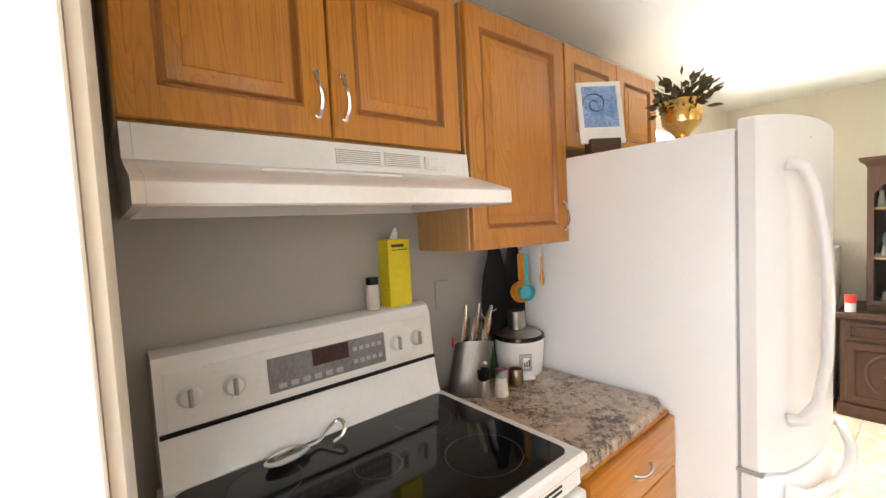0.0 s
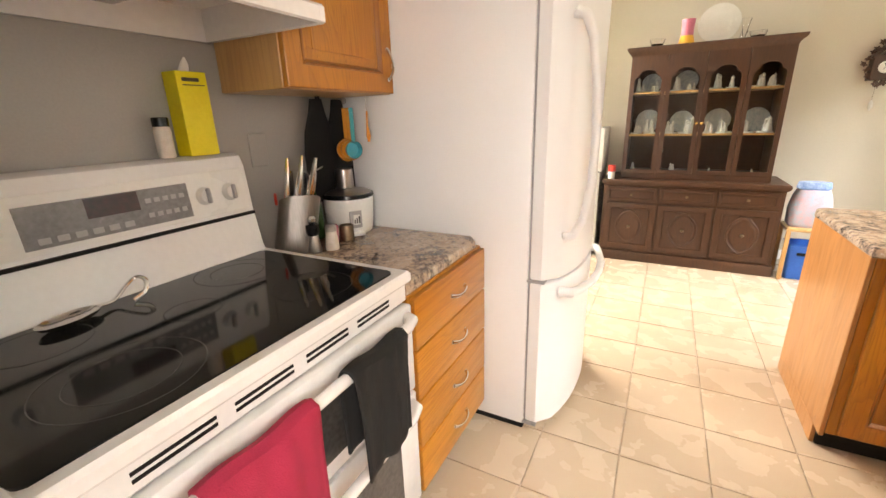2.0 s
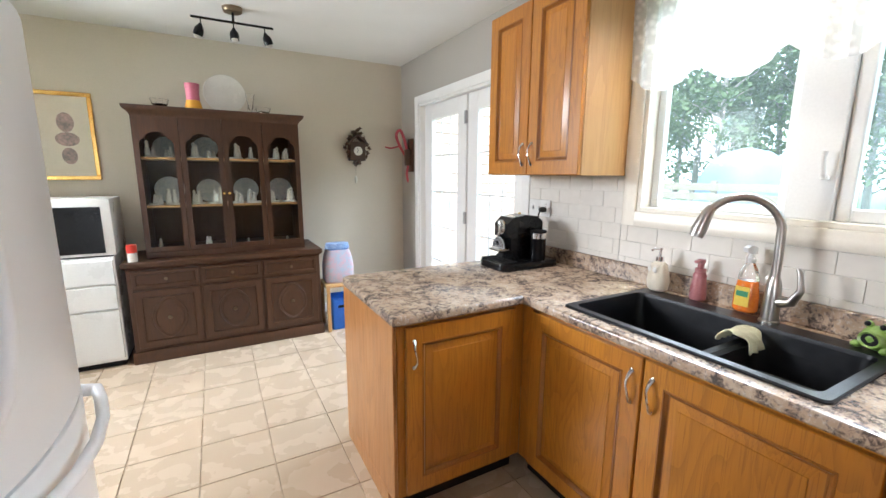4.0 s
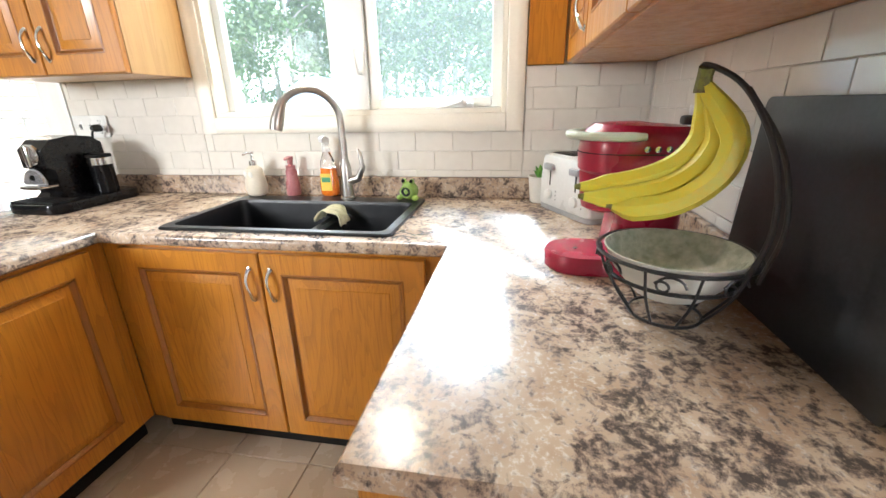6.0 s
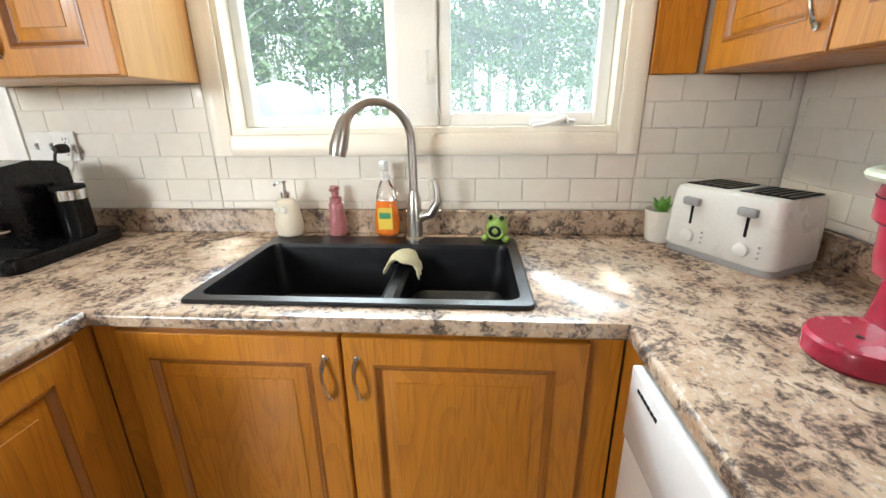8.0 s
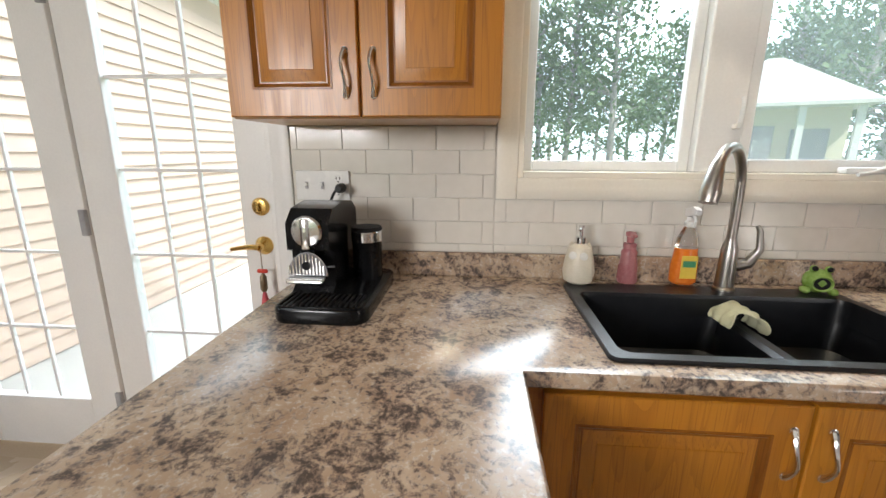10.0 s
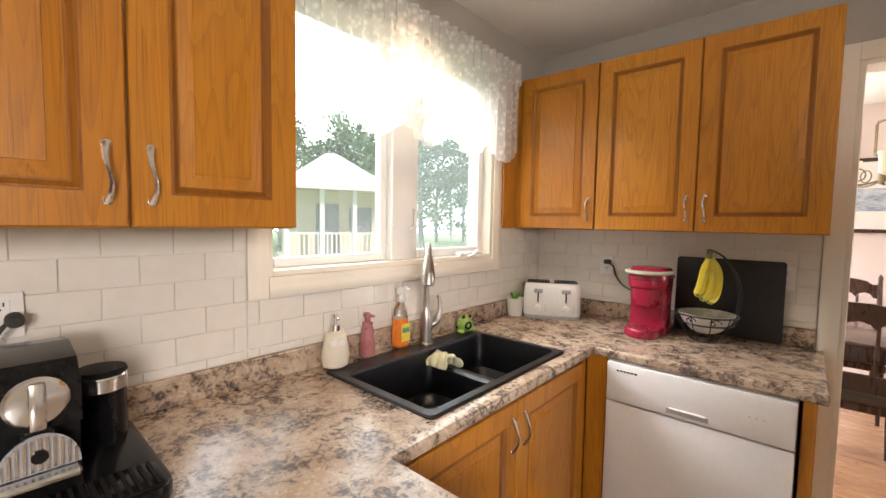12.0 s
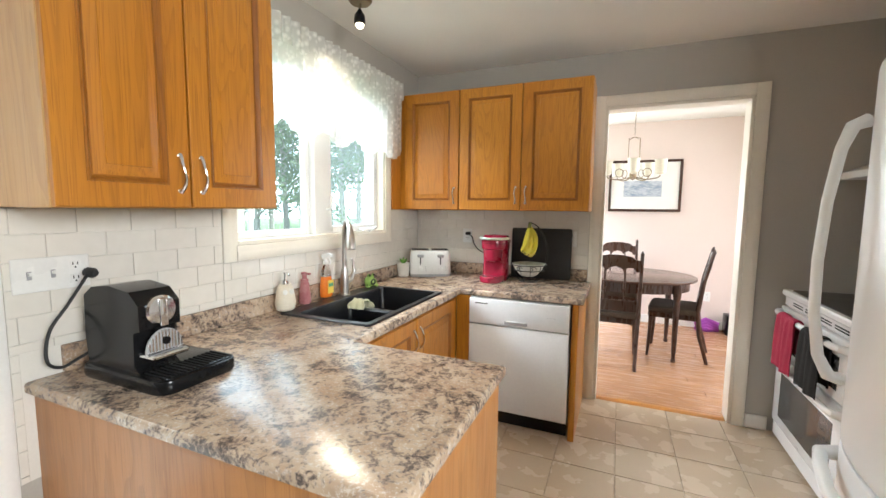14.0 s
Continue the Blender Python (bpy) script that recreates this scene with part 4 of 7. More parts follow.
for i in range(6):
    part("vent_slit", box(-0.79 + i * 0.014, -0.78 + i * 0.014, 0.6775, 0.6795, 0.79, 0.797), BLACK_MATT, cp, m=od)
for i in range(3):
    part("indicator", box(-1.20 + i * 0.02, -1.196 + i * 0.02, 0.6775, 0.6793, 0.74, 0.744), PLASTIC_GREY, cp, m=od)
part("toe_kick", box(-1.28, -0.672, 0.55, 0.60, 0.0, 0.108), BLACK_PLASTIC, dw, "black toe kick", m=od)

# ---- sink and tap ----
sk = thing("kitchen_sink", "black composite double-bowl drop-in sink", "sink", (-0.34, 1.245, TOP))
S0, S1, SY0, SY1 = -0.592, -0.088, 0.842, 1.648
osk = Matrix.Translation((0.34, -1.245, -TOP))


def ring_box(x0, x1, y0, y1, z, r=0.02):
    return [(x + (x0 + x1) / 2, y + (y0 + y1) / 2, z) for x, y in rrect(x1 - x0, y1 - y0, r, 6)]


rimb = loft([ring_box(S0, S1, SY0, SY1, TOP + 0.0005), ring_box(S0, S1, SY0, SY1, TOP + 0.005), ring_box(S0 + 0.004, S1 - 0.004, SY0 + 0.004, SY1 - 0.004, TOP + 0.009), ring_box(S0 + 0.03, S1 - 0.085, SY0 + 0.03, SY1 - 0.03, TOP + 0.009, 0.03),
             ring_box(S0 + 0.034, S1 - 0.09, SY0 + 0.034, SY1 - 0.034, TOP - 0.02, 0.03)], cap=False)
part("rim", rimb, SINK_BLACK, sk, m=osk)
part("upper_basin", loft([ring_box(S0 + 0.034, S1 - 0.09, SY0 + 0.034, SY1 - 0.034, TOP - 0.002, 0.035), ring_box(S0 + 0.038, S1 - 0.094, SY0 + 0.038, SY1 - 0.038, TOP - 0.056, 0.035)], cap=False), SINK_BLACK, sk, m=osk)
for ya, yb, zb in ((SY0 + 0.034, 1.175, TOP - 0.17), (1.215, SY1 - 0.034, TOP - 0.19)):
    bw = loft([ring_box(S0 + 0.038, S1 - 0.094, ya, yb, TOP - 0.055, 0.035), ring_box(S0 + 0.045, S1 - 0.10, ya + 0.01, yb - 0.01, zb + 0.03, 0.045), ring_box(S0 + 0.075, S1 - 0.13, ya + 0.04, yb - 0.04, zb, 0.05)], cap=False)
    bw.faces.new([v for v in bw.verts if abs(v.co.z - zb) < 1e-5])
    b_ = part("bowl", bw, SINK_BLACK, sk, m=osk)
    part("drain", lathe([(0.045, 0), (0.045, 0.004), (0.03, 0.003), (0.02, 0.0)], 20), STEEL, b_, m=osk @ Matrix.Translation(((S0 + S1) / 2 - 0.03, (ya + yb) / 2, zb + 0.001)))
part("divider", loft([[(x, 1.195 + dy, z) for dy, z in ((-0.03, TOP - 0.1), (-0.024, TOP - 0.056), (-0.012, TOP - 0.046), (0.012, TOP - 0.046), (0.024, TOP - 0.056), (0.03, TOP - 0.1))] for x in (S0 + 0.03, S1 - 0.085)]), SINK_BLACK, sk, m=osk)
tp = thing("kitchen_tap", "brushed steel pull-down kitchen tap", "tap", (-0.112, 1.168, TOP + 0.009))
part("base", lathe([(0.031, 0), (0.031, 0.006), (0.026, 0.012), (0.024, 0.09), (0.022, 0.13), (0.0135, 0.16)], 24), STEEL, tp)
ang = radians(45)
dx, dy = -0.87 * math.cos(ang), 0.87 * math.sin(ang)
sp = [(0, 0, 0.14), (0, 0, 0.22), (dx * 0.002, dy * 0.002, 0.29)] + [(dx * 0.14 * (1 - math.cos(a)), dy * 0.14 * (1 - math.cos(a)), 0.30 + 0.125 * math.sin(a)) for a in (math.pi * k / 14 for k in range(1, 12))]
part("spout", tube(sp, [0.0135] * len(sp), 14), STEEL, tp)
hd_ = [(dx * 0.243, dy * 0.243, 0.388), (dx * 0.258, dy * 0.258, 0.365), (dx * 0.28, dy * 0.28, 0.31), (dx * 0.288, dy * 0.288, 0.285)]
sh_ = part("spray_head", tube(hd_, [0.0145, 0.019, 0.025, 0.022], 16), STEEL, tp)
part("lever", tube([(0.0, -0.02, 0.075), (-0.005, -0.055, 0.085), (-0.012, -0.078, 0.13), (-0.012, -0.07, 0.185), (-0.01, -0.062, 0.2)], [0.019, 0.016, 0.011, 0.008, 0.006], 12), STEEL, tp)

# ---- things on the U-shaped worktop ----
CRIMSON = surf("crimson_plastic", (0.30, 0.008, 0.035), (0.36, 0.012, 0.045), 0.22, 6, 90, 0.02, coat=0.3)
PALE_GREEN = surf("pale_silver_green", (0.50, 0.55, 0.42), (0.56, 0.60, 0.48), 0.3, 6, 90, 0.02)
CERAMIC = surf("cream_ceramic", (0.66, 0.60, 0.48), (0.72, 0.66, 0.54), 0.3, 30, 160, 0.25)
WHITE_CERAMIC = surf("white_ceramic", (0.72, 0.71, 0.66), (0.77, 0.76, 0.71), 0.25, 10, 90, 0.05)
FROG_GREEN = surf("frog_green_glaze", (0.22, 0.36, 0.07), (0.30, 0.45, 0.12), 0.2, 30, 120, 0.05, coat=0.4)
LEAF = surf("succulent_green", (0.10, 0.28, 0.04), (0.20, 0.42, 0.08), 0.4, 30, 120, 0.1)
PINK_LIQ = surf("pink_soap_plastic", (0.36, 0.13, 0.14), (0.44, 0.18, 0.18), 0.25, 10, 90, 0.02)
ORANGE_LIQ = surf("orange_dish_soap", (0.72, 0.16, 0.01), (0.80, 0.22, 0.02), 0.12, 8, 90, 0.0, coat=0.5)
YELLOW_LABEL = surf("yellow_label", (0.75, 0.52, 0.05), (0.8, 0.58, 0.08), 0.4, 8, 90, 0.0)
GREEN_LABEL = surf("green_label", (0.05, 0.25, 0.12), (0.08, 0.32, 0.16), 0.4, 8, 90, 0.0)
BANANA = surf("banana_skin", (0.66, 0.52, 0.03), (0.58, 0.55, 0.06), 0.42, 14, 120, 0.1)
BANANA_STEM = surf("banana_stem", (0.16, 0.17, 0.03), (0.10, 0.08, 0.03), 0.6, 40, 160, 0.2)
IRON = surf("black_wrought_iron", (0.012, 0.012, 0.014), (0.02, 0.02, 0.022), 0.35, 40, 300, 0.2)
BOARD_BLACK = surf("worn_black_board", (0.010, 0.010, 0.012), (0.02, 0.02, 0.023), 0.28, 9, 120, 0.05, rough2=0.5)
CLOTH = surf("pale_dishcloth", (0.62, 0.60, 0.38), (0.70, 0.68, 0.48), 0.9, 30, 350, 0.8)
BOWL_PRINT = surf("green_printed_ceramic", (0.55, 0.57, 0.47), (0.30, 0.33, 0.24), 0.25, 34, 60, 0.05)
RUBBER = surf("black_rubber_flex", (0.01, 0.01, 0.01), (0.016, 0.016, 0.016), 0.5, 20, 120, 0.05)

# espresso machine with milk frother on one tray, facing the room
es = thing("espresso_machine", "black pod espresso machine with chrome lever and frother", "coffee machine", (-0.275, 2.315, TOP), 0)
part("tray", slab([(x, y) for x, y in rrect(0.39, 0.245, 0.045)], 0.0, 0.04, 0.008), BLACK_PLASTIC, es)
gt = part("drip_grid", slab([(x - 0.135, y) for x, y in rrect(0.10, 0.22, 0.02)], 0.04, 0.044, 0.001), BLACK_PLASTIC, es, "dark ribbed drip grid")
for k in range(15):
    part("grid_rib", box(-0.18, -0.09, -0.10 + k * 0.0142, -0.0945 + k * 0.0142, 0.044, 0.047), BLACK_MATT, gt)
prof = [(-0.085, 0.04), (0.155, 0.04), (0.165, 0.12), (0.16, 0.245), (0.12, 0.272), (0.04, 0.282), (-0.05, 0.27), (-0.09, 0.235), (-0.09, 0.165), (-0.062, 0.155), (-0.058, 0.06)]
bd = loft([[(x, y, z) for x, z in prof] for y in (-0.005, 0.003, 0.102, 0.11)])
part("body", bd, BLACK_PLASTIC, es)
part("side_strip", box(0.14, 0.172, -0.001, 0.106, 0.05, 0.24, 0.006, 2), CHROME, es, "chrome rear tank strip")
ff = Matrix.Translation((-0.09, 0.052, 0.215)) @ FACE["-x"]
dl = part("lever_disc", lathe([(0.041, -0.004), (0.042, 0.006), (0.037, 0.012), (0.02, 0.014), (0.001, 0.015)], 32), CHROME, es, "round chrome lever plate", m=ff)
part("lever_bar", box(-0.011, 0.011, -0.045, 0.035, 0.011, 0.021, 0.004, 2), CHROME, dl, m=ff)
f2 = Matrix.Translation((-0.1, 0.052, 0.10)) @ FACE["-x"]
half = [(0.052 * math.cos(a), 0.062 * math.sin(a)) for a in (math.pi * k / 20 for k in range(21))]
cg = part("cup_guard", loft([[(x, y, z) for x, y in half] for z in (0.0, 0.006)]), PLASTIC_GREY, es, "ribbed silver half-round cup guard", m=f2)
for k in range(11):
    u = -0.045 + k * 0.009
    part("guard_rib", box(u - 0.0022, u + 0.0022, 0.004, 0.062 * math.sqrt(max(0.04, 1 - (u / 0.052) ** 2)) - 0.003, 0.006, 0.011), CHROME, cg, m=f2)
part("guard_boss", lathe([(0.011, 0.006), (0.011, 0.014), (0.004, 0.014)], 16), BLACK_PLASTIC, cg, m=f2 @ Matrix.Translation((0, 0.028, 0)))
part("cup_shelf", box(-0.135, -0.06, 0.002, 0.102, 0.085, 0.098, 0.004), CHROME, es)
part("spout", box(-0.10, -0.062, 0.032, 0.072, 0.152, 0.168, 0.004), BLACK_PLASTIC, es)
fr_ = part("milk_frother", lathe([(0.042, 0.04), (0.044, 0.05), (0.044, 0.155), (0.045, 0.157)], 28), BLACK_PLASTIC, es, "black milk frother jug", m=Matrix.Translation((0.085, -0.058, 0)))
part("frother_band", lathe([(0.0455, 0.157), (0.046, 0.185), (0.044, 0.188)], 28), CHROME, fr_, "chrome band", m=Matrix.Translation((0.085, -0.058, 0)))
part("frother_lid", lathe([(0.045, 0.188), (0.047, 0.192), (0.044, 0.2), (0.004, 0.202)], 28), BLACK_MATT, fr_, m=Matrix.Translation((0.085, -0.058, 0)))
cable = [(0.17, 0.07, 0.08), (0.20, 0.11, 0.05), (0.215, 0.15, 0.03), (0.21, 0.185, 0.06), (0.222, 0.17, 0.14), (0.226, 0.12, 0.21), (0.21, 0.08, 0.285), (0.232, 0.06, 0.30)]


def smooth_path(pts, n=6):
    """Catmull-Rom through points."""
    p = [Vector(a) for a in pts]
    p = [2 * p[0] - p[1]] + p + [2 * p[-1] - p[-2]]
    out = []
    for i in range(1, len(p) - 2):
        for k in range(n):
            t = k / n
            out.append(0.5 * (2 * p[i] + (p[i + 1] - p[i - 1]) * t + (2 * p[i - 1] - 5 * p[i] + 4 * p[i + 1] - p[i + 2]) * t * t + (3 * p[i] - p[i - 1] - 3 * p[i + 1] + p[i + 2]) * t ** 3))
    return out + [p[-2]]


part("power_cable", tube(smooth_path(cable), 0.0045, 8), RUBBER, es, "black power cable and plug")
part("plug", lathe([(0.016, 0), (0.016, 0.025), (0.009, 0.04)], 12), RUBBER, es, m=Matrix.Translation((0.232, 0.06, 0.30)) @ FACE["-x"])


def wall_plate(label, way, x, y, z, w, h, cells, mat=PLASTIC_WHITE):
    p = thing("switch_plate", label, "switch plate", (x, y, z), group="switch plates")
    part("plate", box(-w / 2, w / 2, -h / 2, h / 2, 0, 0.006, 0.002), mat, p, m=FACE[way])
    for u, kind in cells:
        if kind == "switch":
            part("toggle", box(u - 0.005, u + 0.005, -0.012, 0.012, 0.006, 0.009), PLASTIC_GREY, p, m=FACE[way])
            part("toggle", box(u - 0.004, u + 0.004, 0.0, 0.009, 0.008, 0.018, 0.001), PLASTIC_WHITE, p, m=FACE[way])
        else:
            for v in (-0.021, 0.021):
                s_ = part("socket", box(u - 0.016, u + 0.016, v - 0.013, v + 0.013, 0.006, 0.0075, 0.001), PLASTIC_WHITE, p, m=FACE[way])
                for d_ in (-0.006, 0.006):
                    part("slot", box(u + d_ - 0.0013, u + d_ + 0.0013, v - 0.001, v + 0.008, 0.007, 0.0082), BLACK_MATT, s_, m=FACE[way])
                part("slot", lathe([(0.0026, 0.007), (0.0026, 0.0082)], 8), BLACK_MATT, s_, m=FACE[way] @ Matrix.Translation((u, v - 0.008, 0)))
    return p


wall_plate("white plate with two switches and a socket", "-x", -0.012, 2.45, 1.175, 0.185, 0.10, [(-0.055, "switch"), (0.0, "switch"), (0.055, "socket")])
wall_plate("white double socket on the tiled corner wall", "+y", -0.45, 0.012, 1.17, 0.075, 0.11, [(0, "socket")])
wall_plate("white socket beside the doorway casing", "+y", -1.245, 0.012, 1.17, 0.075, 0.11, [(0, "socket")])
wall_plate("grey painted plate on the wall behind the range", "+x", XR, 1.035, 1.235, 0.07, 0.115, [], SPLASH_PAINT)

# pod coffee maker
kg = thing("coffee_maker", "crimson single-serve pod coffee maker with a silver handle", "coffee maker", (-0.742, 0.185, TOP), 0)


def upright_shape(w, y0, y1, r_back, r_front, k=7):
    """A plan outline of width w from y0 to y1 with its own corner radii behind and in front."""
    out = []
    for cx, cy, r, a0 in ((w / 2 - r_front, y1 - r_front, r_front, 0), (-w / 2 + r_front, y1 - r_front, r_front, 90), (-w / 2 + r_back, y0 + r_back, r_back, 180), (w / 2 - r_back, y0 + r_back, r_back, 270)):
        out += [(cx + r * math.cos(radians(a0 + 90 * i / (k - 1))), cy + r * math.sin(radians(a0 + 90 * i / (k - 1)))) for i in range(k)]
    return out


part("tower", loft([[(x, y, z) for x, y in upright_shape(w, -0.05, f, 0.04, 0.03)] for z, w, f in ((0.0, 0.172, 0.09), (0.006, 0.178, 0.094), (0.06, 0.172, 0.086), (0.13, 0.168, 0.08), (0.19, 0.17, 0.084), (0.235, 0.174, 0.09))]), CRIMSON, kg)
part("head", loft([[(x * k, y * k, z + sl * (0.14 - y)) for x, y in upright_shape(0.178, -0.053, f, 0.045, 0.082)] for z, k, f, sl in ((0.225, 0.97, 0.155, 0.0), (0.232, 1.0, 0.16, 0.0), (0.272, 1.0, 0.162, 0.0), (0.295, 0.99, 0.16, 0.0), (0.313, 0.95, 0.158, -0.01), (0.326, 0.86, 0.155, -0.03), (0.329, 0.62, 0.15, -0.04), (0.330, 0.3, 0.15, -0.05))]), CRIMSON, kg)
part("lid_seam", loft([[(x * k, y * k, z) for x, y in upright_shape(0.18, 0.0, 0.163, 0.01, 0.083)] for z, k in ((0.268, 0.9), (0.268, 1.003), (0.27, 1.003), (0.27, 0.9))], cap=False), BLACK_MATT, kg, "dark seam under the lid")
part("pod_holder", lathe([(0.046, 0.14), (0.056, 0.146), (0.062, 0.175), (0.066, 0.226)], 28), CRIMSON, kg, m=Matrix.Translation((0, 0.09, 0)))
part("drip_tray", loft([[(x * k, y * k + 0.132 * (1 - k), z) for x, y in upright_shape(0.158, 0.07, 0.222, 0.01, 0.078)] for z, k in ((0.0, 0.95), (0.006, 1.0), (0.034, 1.0), (0.041, 0.95))]), CRIMSON, kg)
part("drip_hole", lathe([(0.006, 0.041), (0.006, 0.0415)], 12), BLACK_MATT, kg, m=Matrix.Translation((0, 0.15, 0)))
hl = arc(lambda u: (-0.094 * math.cos(math.pi * u), 0.075 + 0.105 * math.sin(math.pi * u), 0.304), 19)
part("handle", tube([(-0.094, 0.05, 0.304)] + hl + [(0.094, 0.05, 0.304)], [0.009] + [0.0125] * 19 + [0.009], 10, flat=0.75), PALE_GREEN, kg, "pale silver lift handle")
for k in range(4):
    part("button", lathe([(0.007, 0), (0.006, 0.004), (0.002, 0.005)], 12), CHROME, kg, m=Matrix.Translation((-0.0905, 0.045 - 0.02 * k, 0.28)) @ FACE["-x"])
part("power_cable", tube(smooth_path([(0.06, -0.048, 0.2), (0.11, -0.11, 0.17), (0.19, -0.155, 0.19), (0.235, -0.163, 0.24), (0.25, -0.163, 0.29), (0.285, -0.158, 0.315)]), 0.004, 8), RUBBER, kg)
part("plug", box(0.262, 0.30, -0.168, -0.135, 0.305, 0.33, 0.008, 2), RUBBER, kg, "black moulded plug")

# toaster
ts = thing("toaster", "white four-slice toaster with two levers", "toaster", (-0.222, 0.235, TOP), 28)
tpf = rrect(0.31, 0.21, 0.03)
part("shell", loft([[(x * k, y * k, z) for x, y in tpf] for z, k in ((0.018, 0.97), (0.024, 1.0), (0.13, 0.985), (0.175, 0.96), (0.19, 0.93), (0.195, 0.86))]), PLASTIC_WHITE, ts)
for sx in (-0.075, 0.075):
    tt = part("slot_plate", box(sx - 0.062, sx + 0.062, -0.078, 0.06, 0.1935, 0.197, 0.001), BLACK_MATT, ts, "dark toasting slots")
    for k in range(6):
        part("wire", box(sx - 0.05 + k * 0.02 - 0.001, sx - 0.05 + k * 0.02 + 0.001, -0.07, 0.05, 0.197, 0.199), STEEL, tt)
    fT = Matrix.Translation((sx, 0.1, 0.0)) @ FACE["+y"]
    part("lever_slot", box(-0.004, 0.004, 0.085, 0.165, 0.0, 0.004), BLACK_MATT, ts, m=fT)
    part("lever", box(-0.024, 0.024, 0.145, 0.168, 0.002, 0.02, 0.006, 2), PLASTIC_GREY, ts, "grey lever", m=fT)
    part("knob", lathe([(0.019, 0), (0.018, 0.012), (0.012, 0.014)], 20), PLASTIC_WHITE, ts, m=fT @ Matrix.Translation((0, 0.058, 0.002)))
    for k in (-1, 0, 1):
        part("button", lathe([(0.003, 0), (0.003, 0.002)], 8), PLASTIC_GREY, ts, m=fT @ Matrix.Translation((0.04, 0.06 + 0.014 * k, 0.004)))
part("base", slab([(x * 0.98, y * 0.97) for x, y in tpf], 0.0, 0.018, 0.002), PLASTIC_GREY, ts)

# succulent in a pot
po = thing("potted_succulent", "small green succulent in a white pot", "plant", (-0.072, 0.385, TOP))
part("pot", lathe([(0.036, 0), (0.04, 0.004), (0.049, 0.098), (0.051, 0.102), (0.046, 0.102), (0.044, 0.085), (0.002, 0.085)], 28), WHITE_CERAMIC, po)
part("soil", lathe([(0.044, 0.084), (0.03, 0.09), (0.002, 0.092)], 20), BANANA_STEM, po)
rnd = random.Random(3)
for k in range(14):
    a, lean, ln = rnd.uniform(0, 6.28), rnd.uniform(0.1, 0.8), rnd.uniform(0.03, 0.065)
    d = Vector((math.cos(a) * lean, math.sin(a) * lean, 1)).normalized()
    part("leaf", tube([d * (ln * u) + Vector((0, 0, 0.085)) for u in (0, 0.3, 0.7, 1.0)], [0.006, 0.011, 0.010, 0.001], 6, flat=0.5), LEAF, po)

# black board against the wall
bo = thing("cutting_board", "large worn black cutting board leaning on the wall", "cutting board", (-1.033, 0.042, TOP))
bbm = slab([(x, y) for x, y in rrect(0.435, 0.372, 0.014)], 0.0, 0.012, 0.002)
part("board", bbm, BOARD_BLACK, bo, m=pose(0, 0, 0, 3, 0, 0) @ Matrix.Translation((0, 0.008, 0.187)) @ pose(0, 0, 0, 90, 0, 0))

# banana stand, bowl and bananas
bs = thing("fruit_stand", "black wrought-iron fruit basket with a banana hook", "fruit stand", (-0.98, 0.205, TOP))


def circle(r, z, n=36, cx=0.0, cy=0.0):
    return [(cx + r * math.cos(2 * math.pi * k / n), cy + r * math.sin(2 * math.pi * k / n), z) for k in range(n)]


for nm, r, z in (("top_ring", 0.125, 0.125), ("mid_ring", 0.105, 0.085), ("foot_ring", 0.06, 0.006)):
    part(nm, tube(circle(r, z), 0.0035 if nm != "foot_ring" else 0.003, 6, closed=True), IRON, bs)
for k in range(10):
    a = 2 * math.pi * k / 10
    pts = [(0.125 * math.cos(a), 0.125 * math.sin(a), 0.125), (0.105 * math.cos(a), 0.105 * math.sin(a), 0.07), (0.06 * math.cos(a), 0.06 * math.sin(a), 0.006)]
    part("rib", tube(smooth_path(pts, 4), 0.0025, 6), IRON, bs)
for k in range(8):
    a = 2 * math.pi * (k + 0.5) / 8
    c, s = math.cos(a), math.sin(a)
    sp_ = [((0.118 + 0.004) * c - s * (0.020 * (1 - u * 0.75) * math.cos(u * 9) + 0.01 - 0.02 * u), (0.118 + 0.004) * s + c * (0.020 * (1 - u * 0.75) * math.cos(u * 9) + 0.01 - 0.02 * u), 0.105 + 0.017 * (1 - u * 0.75) * math.sin(u * 9)) for u in (j / 18 for j in range(19))]
    part("scroll", tube(sp_, 0.0022, 6), IRON, bs)
hk = smooth_path([(-0.11, -0.06, 0.11), (-0.122, -0.075, 0.2), (-0.103, -0.065, 0.3), (-0.055, -0.035, 0.385), (0.0, 0.0, 0.42), (0.006, 0.003, 0.402), (0.0, 0.0, 0.385)], 6)
part("hook", tube(hk, 0.0042, 8), IRON, bs)
hk2 = smooth_path([(-0.10, -0.085, 0.11), (-0.108, -0.098, 0.2), (-0.09, -0.082, 0.3), (-0.05, -0.041, 0.385)], 6)
part("hook_brace", tube(hk2, 0.0036, 8), IRON, bs)
bl = thing("fruit_bowl", "white ceramic bowl with a green leaf print inside", "bowl", (-0.98, 0.205, TOP + 0.04))
part("outside", lathe([(0.04, 0.0), (0.06, 0.01), (0.095, 0.05), (0.115, 0.09)], 36, cap=False), WHITE_CERAMIC, bl)
part("inside", lathe([(0.115, 0.09), (0.112, 0.0905), (0.09, 0.05), (0.05, 0.015), (0.002, 0.012)], 36, cap=False), BOWL_PRINT, bl)
bn = thing("banana_bunch", "bunch of three ripe yellow bananas on the hook", "bananas", (-0.98, 0.205, TOP + 0.392))
